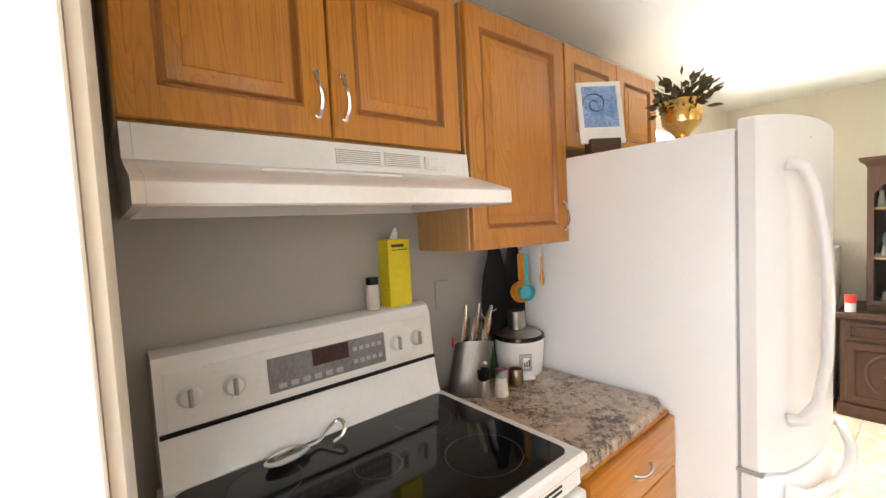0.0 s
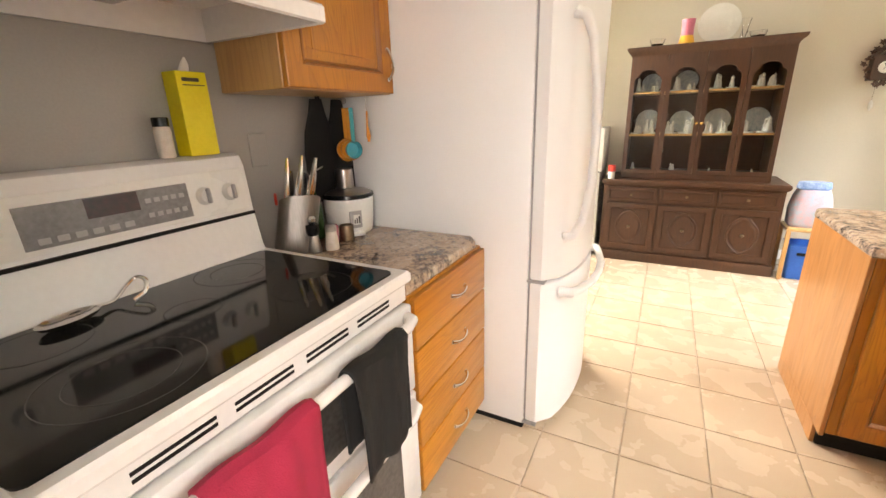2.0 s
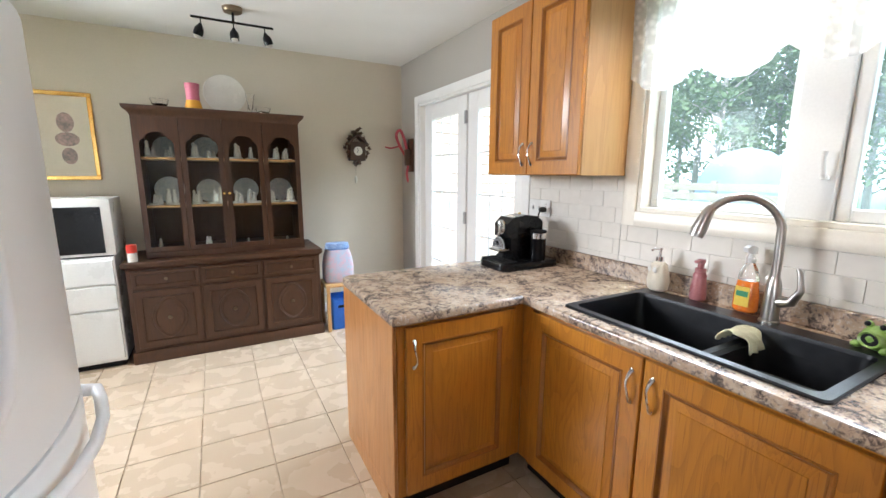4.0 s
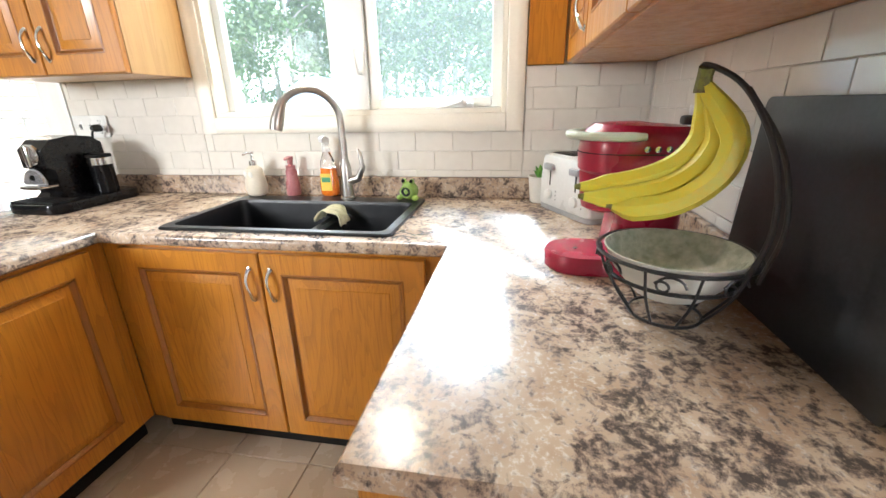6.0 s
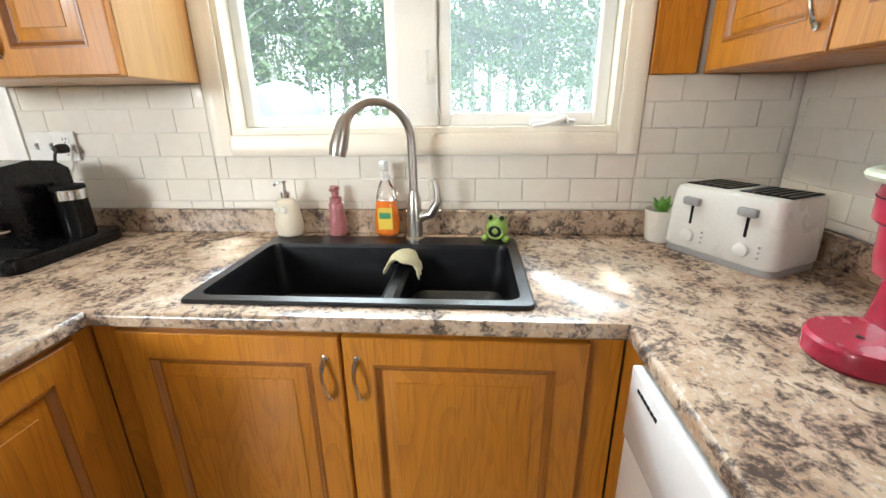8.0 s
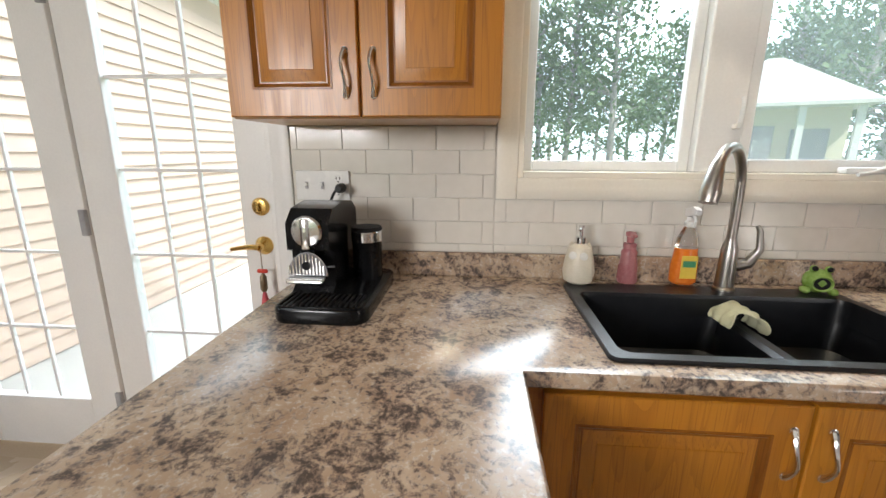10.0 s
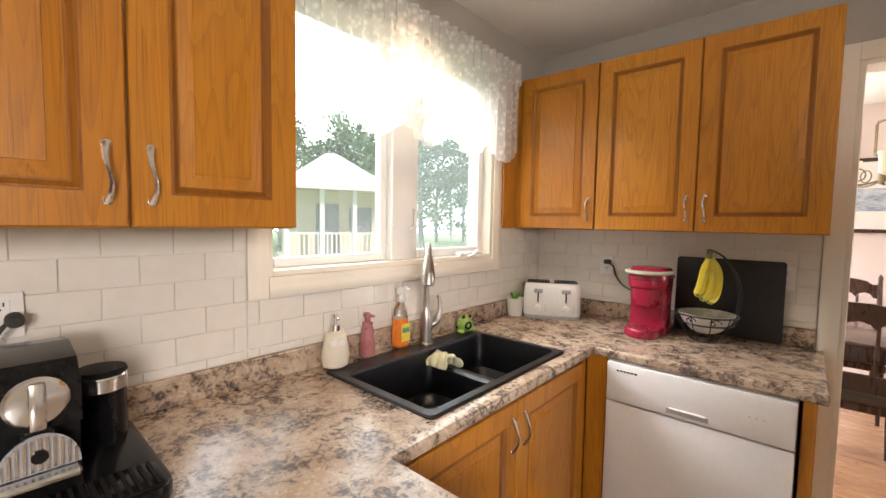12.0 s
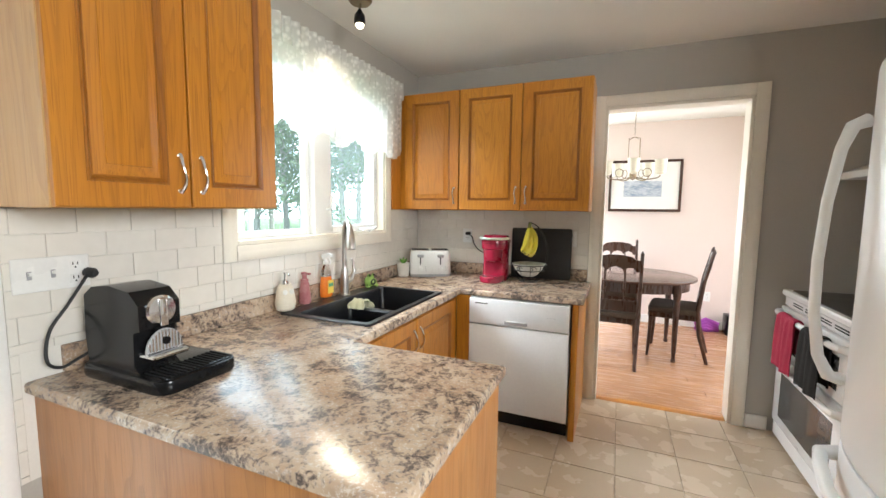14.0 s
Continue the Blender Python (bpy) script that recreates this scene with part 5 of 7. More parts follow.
for k, (b, tip, side) in enumerate(((0.2, 0.165, 0.02), (0.6, 0.16, -0.006), (0.95, 0.115, -0.03))):
    line = smooth_path([(0, 0, 0), (side * 0.5, -0.012 - 0.018 * b, -0.04), (side, -0.012 - 0.036 * b, -0.083), (side * 1.1, 0.018 - 0.05 * b, -0.118 - 0.018 * b), (side, 0.068 - 0.05 * b, -0.138 - 0.04 * b), (side * 0.8, tip * 0.72, -0.15 - 0.042 * b), (side * 0.6, tip, -0.153 - 0.036 * b)], 3)
    n = len(line) - 1
    rr = [max(0.0075, min(0.011 + 0.045 * u, 0.0205, 0.006 + 0.09 * (1 - u))) for u in (q / n for q in range(n + 1))]
    part("banana", tube(line, rr, 7), BANANA, bn)
    part("tip", tube([line[-1], line[-1] + (line[-1] - line[-2]).normalized() * 0.009], [0.0065, 0.004], 6), BANANA_STEM, bn)
part("stem", tube([(0, 0, -0.012), (0, 0, 0.012), (-0.004, 0, 0.024)], [0.013, 0.011, 0.012], 10), BANANA_STEM, bn)

# soap and helpers at the sink
ow_ = thing("soap_dispenser", "cream ceramic owl soap dispenser with a chrome pump", "soap dispenser", (-0.085, 1.60, TOP + 0.009), 70)
part("body", lathe([(0.03, 0), (0.044, 0.008), (0.05, 0.04), (0.045, 0.075), (0.04, 0.10), (0.036, 0.118), (0.02, 0.126), (0.014, 0.132)], 28, sy=0.85), CERAMIC, ow_)
for s in (-1, 1):
    part("ear", lathe([(0.012, 0.105), (0.008, 0.122), (0.001, 0.135)], 10), CERAMIC, ow_, m=Matrix.Translation((s * 0.026, 0, 0)))
    part("eye", lathe([(0.013, 0), (0.011, 0.004), (0.001, 0.006)], 14), WHITE_CERAMIC, ow_, m=Matrix.Translation((s * 0.016, 0.032, 0.095)) @ FACE["+y"])
pm_ = part("pump", lathe([(0.016, 0.13), (0.016, 0.15), (0.006, 0.151), (0.005, 0.178), (0.009, 0.179), (0.009, 0.187), (0.002, 0.188)], 18), CHROME, ow_, "chrome pump")
part("nozzle", tube([(0, 0, 0.183), (0.0, 0.025, 0.185), (0.0, 0.042, 0.178)], 0.0045, 8), CHROME, pm_)
pk = thing("soap_bottle", "rose-pink plastic foaming soap bottle", "soap bottle", (-0.062, 1.44, TOP + 0.009))
part("body", lathe([(0.028, 0), (0.031, 0.006), (0.029, 0.05), (0.024, 0.085), (0.025, 0.10), (0.019, 0.112)], 24), PINK_LIQ, pk)
part("pump", lathe([(0.02, 0.112), (0.02, 0.128), (0.011, 0.13), (0.012, 0.15), (0.016, 0.152), (0.015, 0.164), (0.003, 0.166)], 20), PINK_LIQ, pk)
part("nozzle", box(-0.04, 0.0, -0.007, 0.007, 0.152, 0.163, 0.003), PINK_LIQ, pk)
og_ = thing("spray_bottle", "clear dish-soap spray bottle with orange liquid and label", "spray bottle", (-0.062, 1.268, TOP + 0.009))
ovl = dict(sx=0.75, sy=1.0)
part("liquid", lathe([(0.034, 0.002), (0.041, 0.01), (0.041, 0.06), (0.037, 0.085), (0.034, 0.118)], 28, **ovl), ORANGE_LIQ, og_, "orange liquid")
part("shoulder", lathe([(0.0345, 0.1185), (0.03, 0.15), (0.02, 0.172), (0.014, 0.185)], 28, **ovl), CLEAR, og_, "clear plastic shoulder")
lbm = box(-0.0015, 0.0015, -0.024, 0.024, 0.025, 0.098, 0.001)
lb = part("label", lbm, YELLOW_LABEL, og_, "yellow label with a green panel", m=Matrix.Translation((-0.0315, 0, 0)))
part("label_panel", box(-0.034, -0.033, -0.019, 0.019, 0.062, 0.082), GREEN_LABEL, lb)
part("trigger_cap", lathe([(0.015, 0.185), (0.015, 0.20), (0.01, 0.203), (0.009, 0.215)], 16), WHITE_TRIM, og_)
part("trigger_head", loft([[(x, y, z) for x, z in ((0.02, 0.213), (-0.045, 0.228), (-0.048, 0.242), (-0.02, 0.25), (0.022, 0.238))] for y in (-0.008, 0.008)]), WHITE_TRIM, og_)
part("trigger", tube([(-0.02, 0, 0.225), (-0.034, 0, 0.205), (-0.03, 0, 0.188)], 0.0045, 8), WHITE_TRIM, og_)
fg_ = thing("scrubber_holder", "green glazed frog scrubber holder with open mouth", "sponge holder", (-0.118, 0.905, TOP + 0.009), 75)
fb = bmesh.new()
bmesh.ops.create_uvsphere(fb, u_segments=22, v_segments=14, radius=1, matrix=Matrix.LocRotScale((0, -0.006, 0.036), None, (0.037, 0.033, 0.037)))
part("body", fb, FROG_GREEN, fg_)
part("mouth", lathe([(0.026, 0), (0.029, 0.004), (0.026, 0.008), (0.021, 0.004), (0.019, -0.002), (0.001, -0.004)], 24, sy=0.85), FROG_GREEN, fg_, m=Matrix.Translation((0, 0.022, 0.034)) @ FACE["+y"])
part("throat", lathe([(0.021, 0.0035), (0.001, 0.0036)], 24, sy=0.85), BLACK_MATT, fg_, "dark open mouth", m=Matrix.Translation((0, 0.022, 0.034)) @ FACE["+y"])
for s in (-1, 1):
    eb = bmesh.new()
    bmesh.ops.create_uvsphere(eb, u_segments=12, v_segments=8, radius=0.011, matrix=Matrix.Translation((s * 0.018, 0.004, 0.074)))
    ey = part("eye", eb, FROG_GREEN, fg_)
    eb = bmesh.new()
    bmesh.ops.create_uvsphere(eb, u_segments=12, v_segments=8, radius=0.008, matrix=Matrix.Translation((s * 0.018, 0.011, 0.076)))
    part("pupil", eb, BLACK_PLASTIC, ey)
    lb_ = bmesh.new()
    bmesh.ops.create_uvsphere(lb_, u_segments=12, v_segments=8, radius=1, matrix=Matrix.LocRotScale((s * 0.034, 0.012, 0.010), None, (0.013, 0.022, 0.011)))
    part("foot", lb_, FROG_GREEN, fg_)
# wrung cloth over the bowl divider
dc = thing("dishcloth", "pale cream dishcloth draped over the sink divider", "dishcloth", (-0.235, 1.19, TOP - 0.045))
rows = []
rnd = random.Random(5)
for i in range(15):
    a = math.pi * (i / 14) - 0.15
    row = []
    for j in range(9):
        v = j / 8 - 0.5
        w = 0.05 + 0.012 * math.sin(i * 1.1 + j)
        r = 0.056 + 0.008 * math.sin(j * 2.1 + i * 0.7) + rnd.uniform(-0.003, 0.003)
        row.append((v * 2 * w, -math.cos(a) * r * 0.95, max(math.sin(a) * r - 0.012, -0.045) + 0.004 * math.sin(j * 3.0)))
    rows.append(row)
bm = bmesh.new()
vs = [[bm.verts.new(p) for p in row] for row in rows]
for a, b in zip(vs, vs[1:]):
    for j in range(8):
        bm.faces.new((a[j], a[j + 1], b[j + 1], b[j]))
cl = part("cloth", bm, CLOTH, dc)
sm = cl.modifiers.new("thick", "SOLIDIFY")
sm.thickness = 0.006
sm2 = cl.modifiers.new("soft", "SUBSURF")
sm2.levels = sm2.render_levels = 1

# ---- beside and above the range ----
YELLOW_CARD = surf("yellow_card", (0.72, 0.60, 0.0), (0.78, 0.66, 0.01), 0.4, 10, 90, 0.02)
INK = surf("dark_ink", (0.05, 0.045, 0.02), (0.08, 0.07, 0.03), 0.5, 10, 90, 0.0)
TURQ = surf("turquoise_silicone", (0.05, 0.36, 0.44), (0.07, 0.42, 0.50), 0.4, 10, 90, 0.02)
ORANGE_PL = surf("orange_plastic", (0.62, 0.24, 0.02), (0.68, 0.30, 0.04), 0.4, 10, 90, 0.02)
COFFEE_SALT = surf("salt_crystals", (0.62, 0.55, 0.48), (0.72, 0.66, 0.60), 0.6, 60, 400, 0.4)
RED_PL = surf("red_plastic", (0.5, 0.03, 0.02), (0.58, 0.05, 0.03), 0.3, 10, 90, 0.02)
PINK_GLASS = surf("pink_glass", (0.45, 0.16, 0.22), (0.55, 0.22, 0.28), 0.15, 12, 90, 0.0)
GREEN_GLASS = surf("dark_green_glass", (0.02, 0.05, 0.015), (0.03, 0.07, 0.02), 0.1, 12, 90, 0.0)

yb = thing("tissue_box", "tall yellow card box with a white tissue", "box", (-3.135, 0.80, 1.239))
part("box", box(-0.032, 0.032, -0.045, 0.045, 0, 0.232, 0.002), YELLOW_CARD, yb)
part("print", box(0.0321, 0.0325, -0.03, 0.02, 0.205, 0.215), INK, yb)
part("print", box(0.0321, 0.0325, -0.03, 0.035, 0.194, 0.197), INK, yb)
part("tissue", tube([(0, 0, 0.232), (0.004, 0.005, 0.255), (0, 0.01, 0.272)], [0.016, 0.012, 0.003], 8, flat=0.4), WHITE_TRIM, yb, "white tissue tuft")
ss = thing("salt_jar", "glass salt jar with a black lid", "jar", (-3.135, 0.705, 1.239))
part("jar", lathe([(0.02, 0), (0.022, 0.004), (0.022, 0.075), (0.019, 0.085)], 20), COFFEE_SALT, ss)
part("lid", lathe([(0.021, 0.085), (0.021, 0.108), (0.018, 0.11), (0.002, 0.11)], 20), BLACK_PLASTIC, ss, "black lid")
sr = thing("spoon_rest", "polished steel spoon rest with a curled handle", "spoon rest", (-2.985, 0.36, 0.924), 12)
part("bowl", loft([[(0.036 * s * math.cos(a), -0.02 + 0.062 * s * math.sin(a), z) for a in (2 * math.pi * k / 24 for k in range(24))] for s, z in ((0.55, 0.001), (0.9, 0.008), (1.0, 0.016), (0.97, 0.0165), (0.85, 0.010), (0.5, 0.004), (0.02, 0.003))]), CHROME, sr)
part("handle", tube(smooth_path([(0.0, 0.036, 0.014), (0.0, 0.075, 0.012), (0, 0.11, 0.035), (0.008, 0.135, 0.05), (0.03, 0.14, 0.04), (0.038, 0.125, 0.018), (0.03, 0.1, 0.005)]), 0.006, 8, flat=0.6), CHROME, sr)

kb = thing("knife_block", "brushed steel knife block with steel-handled knives", "knife block", (-3.055, 1.035, TOP), 48)
oval = rrect(0.145, 0.095, 0.045)
part("block", loft([[(x + z * 0.22, y + z * 0.1, z * (1 + 0.9 * (-y) * 3) if z > 0.1 else z) for x, y in oval] for z in (0.0, 0.008, 0.185)]), DARK_STEEL, kb)
part("top", loft([[(x * 0.9 + 0.186 * 0.22, y * 0.9 + 0.186 * 0.1, 0.187 * (1 + 0.9 * (-y * 0.9) * 3)) for x, y in oval] for _ in (0, 1)][:1] + [[(x * 0.1 + 0.186 * 0.22, y * 0.1 + 0.186 * 0.1, 0.187) for x, y in oval]], cap=False), BLACK_PLASTIC, kb)
for i, (u, v, ln) in enumerate(((-0.03, -0.022, 0.12), (-0.003, -0.026, 0.125), (0.024, -0.022, 0.12), (-0.022, 0.006, 0.09), (0.004, 0.008, 0.085), (0.028, 0.006, 0.085))):
    b0 = Vector((u * 1.4 + 0.04, v + 0.016, 0.19 - v * 0.5))
    d = Vector((0.08 * (i % 3 - 1) + 0.22, 0.14, 1)).normalized()
    part("knife_handle", tube([b0, b0 + d * ln * 0.3, b0 + d * ln * 0.85, b0 + d * ln * 1.15], [0.012, 0.0155, 0.013, 0.008], 8, flat=0.7), CHROME, kb, "steel knife handle")
sc = part("scissor_handle", tube(circle(0.018, 0.0, 16), 0.005, 6, closed=True), RED_PL, kb, "red scissor handle", m=Matrix.Translation((-0.04, 0.02, 0.195)) @ FACE["-x"])
ml = thing("pepper_mill", "clear pepper mill with a dark collar and knob", "pepper mill", (-2.985, 1.065, TOP))
part("glass_body", lathe([(0.026, 0), (0.027, 0.006), (0.019, 0.05), (0.018, 0.062)], 20), STEEL, ml)
part("collar", lathe([(0.018, 0.062), (0.024, 0.072), (0.025, 0.10), (0.02, 0.104)], 20), BLACK_PLASTIC, ml)
part("knob", lathe([(0.01, 0.104), (0.015, 0.112), (0.017, 0.125), (0.01, 0.134), (0.002, 0.135)], 16), CHROME, ml)
sa = thing("salt_shaker", "pale filled glass salt shaker with a steel cap", "salt shaker", (-2.945, 1.115, TOP))
part("body", lathe([(0.025, 0), (0.026, 0.006), (0.021, 0.06), (0.02, 0.07)], 20), COFFEE_SALT, sa)
part("cap", lathe([(0.021, 0.07), (0.021, 0.085), (0.015, 0.094), (0.002, 0.097)], 20), STEEL, sa)
for nm, lab, mt, x, y, r, h in (("candle_glass", "small pink glass candle holder", PINK_GLASS, -3.0, 1.18, 0.024, 0.07), ("jar", "small dark ribbed spice jar", BRONZE, -2.975, 1.235, 0.028, 0.062), ("oil_bottle", "dark green glass oil bottle", GREEN_GLASS, -3.11, 1.215, 0.03, 0.0)):
    c = thing(nm, lab, "jar" if h else "bottle", (x, y, TOP))
    pr = [(r * 0.9, 0), (r, 0.004), (r, h - 0.004), (r * 0.92, h), (r * 0.8, h), (r * 0.8, 0.012), (0.002, 0.01)] if h else [(r, 0), (r, 0.13), (r * 0.8, 0.15), (0.011, 0.185), (0.011, 0.21), (0.013, 0.212), (0.013, 0.225), (0.002, 0.226)]
    part("body", lathe(pr, 20), mt, c)
rc = thing("rice_cooker", "white rice cooker with a steel pot on its lid", "rice cooker", (-3.055, 1.355, TOP))
part("body", lathe([(0.085, 0.0), (0.092, 0.008), (0.1, 0.06), (0.104, 0.14), (0.103, 0.15)], 36), PLASTIC_WHITE, rc)
part("rim", lathe([(0.104, 0.15), (0.108, 0.154), (0.106, 0.166), (0.098, 0.168), (0.09, 0.16)], 36), BLACK_PLASTIC, rc, "black rim")
part("glass_lid", lathe([(0.098, 0.166), (0.08, 0.178), (0.04, 0.186), (0.002, 0.188)], 30), STEEL, rc)
part("control_plate", box(0.098, 0.107, -0.028, 0.022, 0.035, 0.105, 0.002), PLASTIC_GREY, rc, "grey control plate", m=pose(0, 0, 0, 0, 0, -35))
part("switch", box(0.106, 0.112, -0.015, 0.012, 0.05, 0.09, 0.002), PLASTIC_WHITE, rc, m=pose(0, 0, 0, 0, 0, -35))
for k in range(3):
    part("plate_mark", box(0.1125, 0.1132, -0.012 + 0.009 * k, -0.007 + 0.009 * k, 0.055, 0.072 + 0.006 * k), BLACK_MATT, rc, m=pose(0, 0, 0, 0, 0, -35))
part("foot_ledge", box(0.085, 0.125, -0.035, 0.03, 0.004, 0.02, 0.004), PLASTIC_WHITE, rc, m=pose(0, 0, 0, 0, 0, -35))
cn = thing("steel_canister", "small brushed steel canister on the rice cooker", "canister", (-3.06, 1.35, TOP + 0.189))
part("can", lathe([(0.036, 0.0), (0.037, 0.003), (0.036, 0.075), (0.033, 0.077)], 24), STEEL, cn)
ap = thing("oven_mitts", "black cloth oven mitts hanging under the cupboard", "oven mitts", (-3.125, 1.36, 1.41))
for yy, w, h in ((-0.06, 0.09, 0.40), (0.06, 0.085, 0.42)):
    part("mitt", loft([[(0.012 * math.cos(a), yy + k * w * math.sin(a), z) for a in (2 * math.pi * j / 16 for j in range(16))] for z, k in ((0.0, 0.35), (-0.05, 0.5), (-0.12, 0.85), (-0.2, 1.0), (-h + 0.04, 1.0), (-h, 0.7))]), BLACK_MATT, ap)
part("loop", tube(smooth_path([(0, -0.05, -0.01), (0, -0.06, 0.03), (0, -0.045, 0.035), (0, -0.04, -0.01)]), 0.004, 6), BLACK_MATT, ap)
pu = thing("bottle_pourer", "steel pouring spout in the oil bottle", "pourer", (-3.11, 1.215, TOP + 0.226))
part("spout", tube([(0, 0, 0), (0, 0, 0.02), (0.012, 0.012, 0.045), (0.035, 0.032, 0.06)], [0.006, 0.005, 0.0035, 0.003], 8), STEEL, pu)
part("air_tube", tube([(0, 0, 0.012), (-0.012, -0.010, 0.04), (-0.02, -0.016, 0.046)], 0.0025, 6), STEEL, pu)
mc = thing("measuring_cups", "turquoise and orange measuring cups on a ring", "measuring cups", (-3.055, 1.385, 1.415))
part("ring", tube(circle(0.012, 0, 16), 0.002, 6, closed=True), STEEL, mc, m=FACE["+x"] @ Matrix.Translation((0, -0.012, 0)))
for k, (mt, r) in enumerate(((TURQ, 0.036), (ORANGE_PL, 0.043), (ORANGE_PL, 0.047))):
    fm = Matrix.Translation((0.03 - k * 0.018, 0.0, -0.205)) @ pose(0, 0, 0, 0, 0, -25) @ FACE["+x"]
    part("cup", lathe([(r * 0.8, -0.02), (r, 0.006), (r * 0.94, 0.0065), (r * 0.74, -0.015), (0.002, -0.016)], 24), mt, mc, m=fm)
    part("cup_handle", box(-0.009, 0.009, r, 0.165, 0.0, 0.005, 0.002), mt, mc, m=fm)
mp = thing("measuring_spoons", "turquoise and orange measuring spoons on a hook", "measuring spoons", (-2.98, 1.43, 1.415))
part("hook", tube([(0, 0, 0.005), (0, 0, -0.04), (0.003, 0, -0.06)], 0.002, 6), STEEL, mp)
for k, mt in enumerate((TURQ, ORANGE_PL)):
    part("spoon", tube([(0.004 * k, -0.004 * k, -0.055), (0.006 * k, -0.01 * k, -0.11), (0.01 * k, -0.012 * k, -0.15), (0.01 * k, -0.012 * k, -0.175)], [0.005, 0.006, 0.012, 0.006], 8, flat=0.5), mt, mp)

# on the fridge
PRINT_BLUE = surf("blue_print", (0.12, 0.22, 0.48), (0.35, 0.48, 0.68), 0.4, 16, 90, 0.0)
WICKER = surf("dried_moss_brown", (0.07, 0.05, 0.025), (0.13, 0.10, 0.05), 0.85, 40, 250, 0.6)
pf = thing("art_tile", "white tile with a blue elephant print, on a wooden block", "picture", (-2.755, 1.56, 1.758), 232)
part("tile", box(-0.09, 0.09, -0.005, 0.005, 0.045, 0.30, 0.002), WHITE_CERAMIC, pf, m=pose(0, 0, 0, 10, 0, 0))
pr_ = part("blue_field", box(-0.07, 0.07, 0.0052, 0.0062, 0.11, 0.28), PRINT_BLUE, pf, "blue printed field", m=pose(0, 0, 0, 10, 0, 0))
part("curl", tube([(0.02 + (0.05 - 0.04 * u) * math.cos(u * 9), 0.0068, 0.205 + (0.05 - 0.04 * u) * math.sin(u * 9)) for u in (k / 30 for k in range(31))], 0.004, 6, flat=0.4), INK, pr_, "dark spiral line", m=pose(0, 0, 0, 10, 0, 0))
part("block", box(-0.06, 0.06, -0.05, 0.02, 0.0, 0.06, 0.003), WALNUT, pf)
vs_ = thing("gold_urn", "gold urn with dried brown foliage", "urn", (-2.50, 1.63, 1.758))
part("urn", lathe([(0.04, 0), (0.042, 0.01), (0.022, 0.022), (0.03, 0.035), (0.062, 0.07), (0.066, 0.10), (0.06, 0.125), (0.075, 0.145), (0.072, 0.148), (0.055, 0.125)], 28), BRASS, vs_)
rnd = random.Random(9)
fo = bmesh.new()
for k in range(230):
    a, e = rnd.uniform(0, 6.283), rnd.uniform(-0.25, 1.1)
    d = Vector((math.cos(a) * math.cos(e), math.sin(a) * math.cos(e), math.sin(e)))
    p0 = Vector((0, 0, 0.14)) + d * rnd.uniform(0.0, 0.10)
    s_ = d.cross(Vector((rnd.uniform(-1, 1), rnd.uniform(-1, 1), rnd.uniform(-1, 1)))).normalized() * rnd.uniform(0.007, 0.014)
    p1 = p0 + d * rnd.uniform(0.025, 0.05)
    fo.faces.new([fo.verts.new(p) for p in (p0, (p0 + p1) / 2 + s_, p1, (p0 + p1) / 2 - s_)])
part("foliage", fo, WICKER, vs_, "dried brown foliage", smooth=False)
mg = thing("fridge_magnet", "small orange maple-leaf magnet on the fridge door", "magnet", (-2.163, 1.70, 1.715))
lf = [(0.026 * (1.0 if k % 2 == 0 else 0.45) * math.cos(2 * math.pi * k / 10 + 0.3), 0.026 * (1.0 if k % 2 == 0 else 0.45) * math.sin(2 * math.pi * k / 10 + 0.3)) for k in range(10)]
part("leaf", loft([[(x, y, z) for x, y in lf] for z in (-0.006, 0.004)]), ORANGE_PL, mg, m=FACE["+x"])

# ---- china cabinet and its corner of the room ----
HUTCH_GLASS = CABINET_PANE
CHINA = surf("white_china", (0.70, 0.68, 0.62), (0.76, 0.74, 0.68), 0.2, 14, 120, 0.02)
CHINA_BLUE = surf("blue_grey_china", (0.42, 0.46, 0.48), (0.62, 0.63, 0.60), 0.2, 40, 60, 0.0)
hx0, hx1, hy0, HB = -2.353, -1.003, 4.025, YF - 0.017
hu = thing("china_cabinet", "dark walnut china cabinet with glazed arched doors", "china cabinet", ((hx0 + hx1) / 2, 4.28, 0))
oh_ = Matrix.Translation((-(hx0 + hx1) / 2, -4.28, 0))
part("plinth", box(hx0 - 0.005, hx1 + 0.005, hy0 + 0.0, HB, 0.0, 0.09, 0.008, 2), WALNUT, hu, m=oh_)
part("base_body", box(hx0 + 0.01, hx1 - 0.01, hy0 + 0.02, HB, 0.09, 0.70, 0.003), WALNUT, hu, m=oh_)
part("base_top", loft([[(x, y, z) for x, y in ((hx0 - i, hy0 - i), (hx1 + i, hy0 - i), (hx1 + i, HB), (hx0 - i, HB))] for z, i in ((0.70, -0.01), (0.715, 0.008), (0.73, 0.012), (0.745, 0.012), (0.752, 0.005))]), WALNUT, hu, m=oh_)
w3 = (hx1 - hx0 - 0.06) / 3
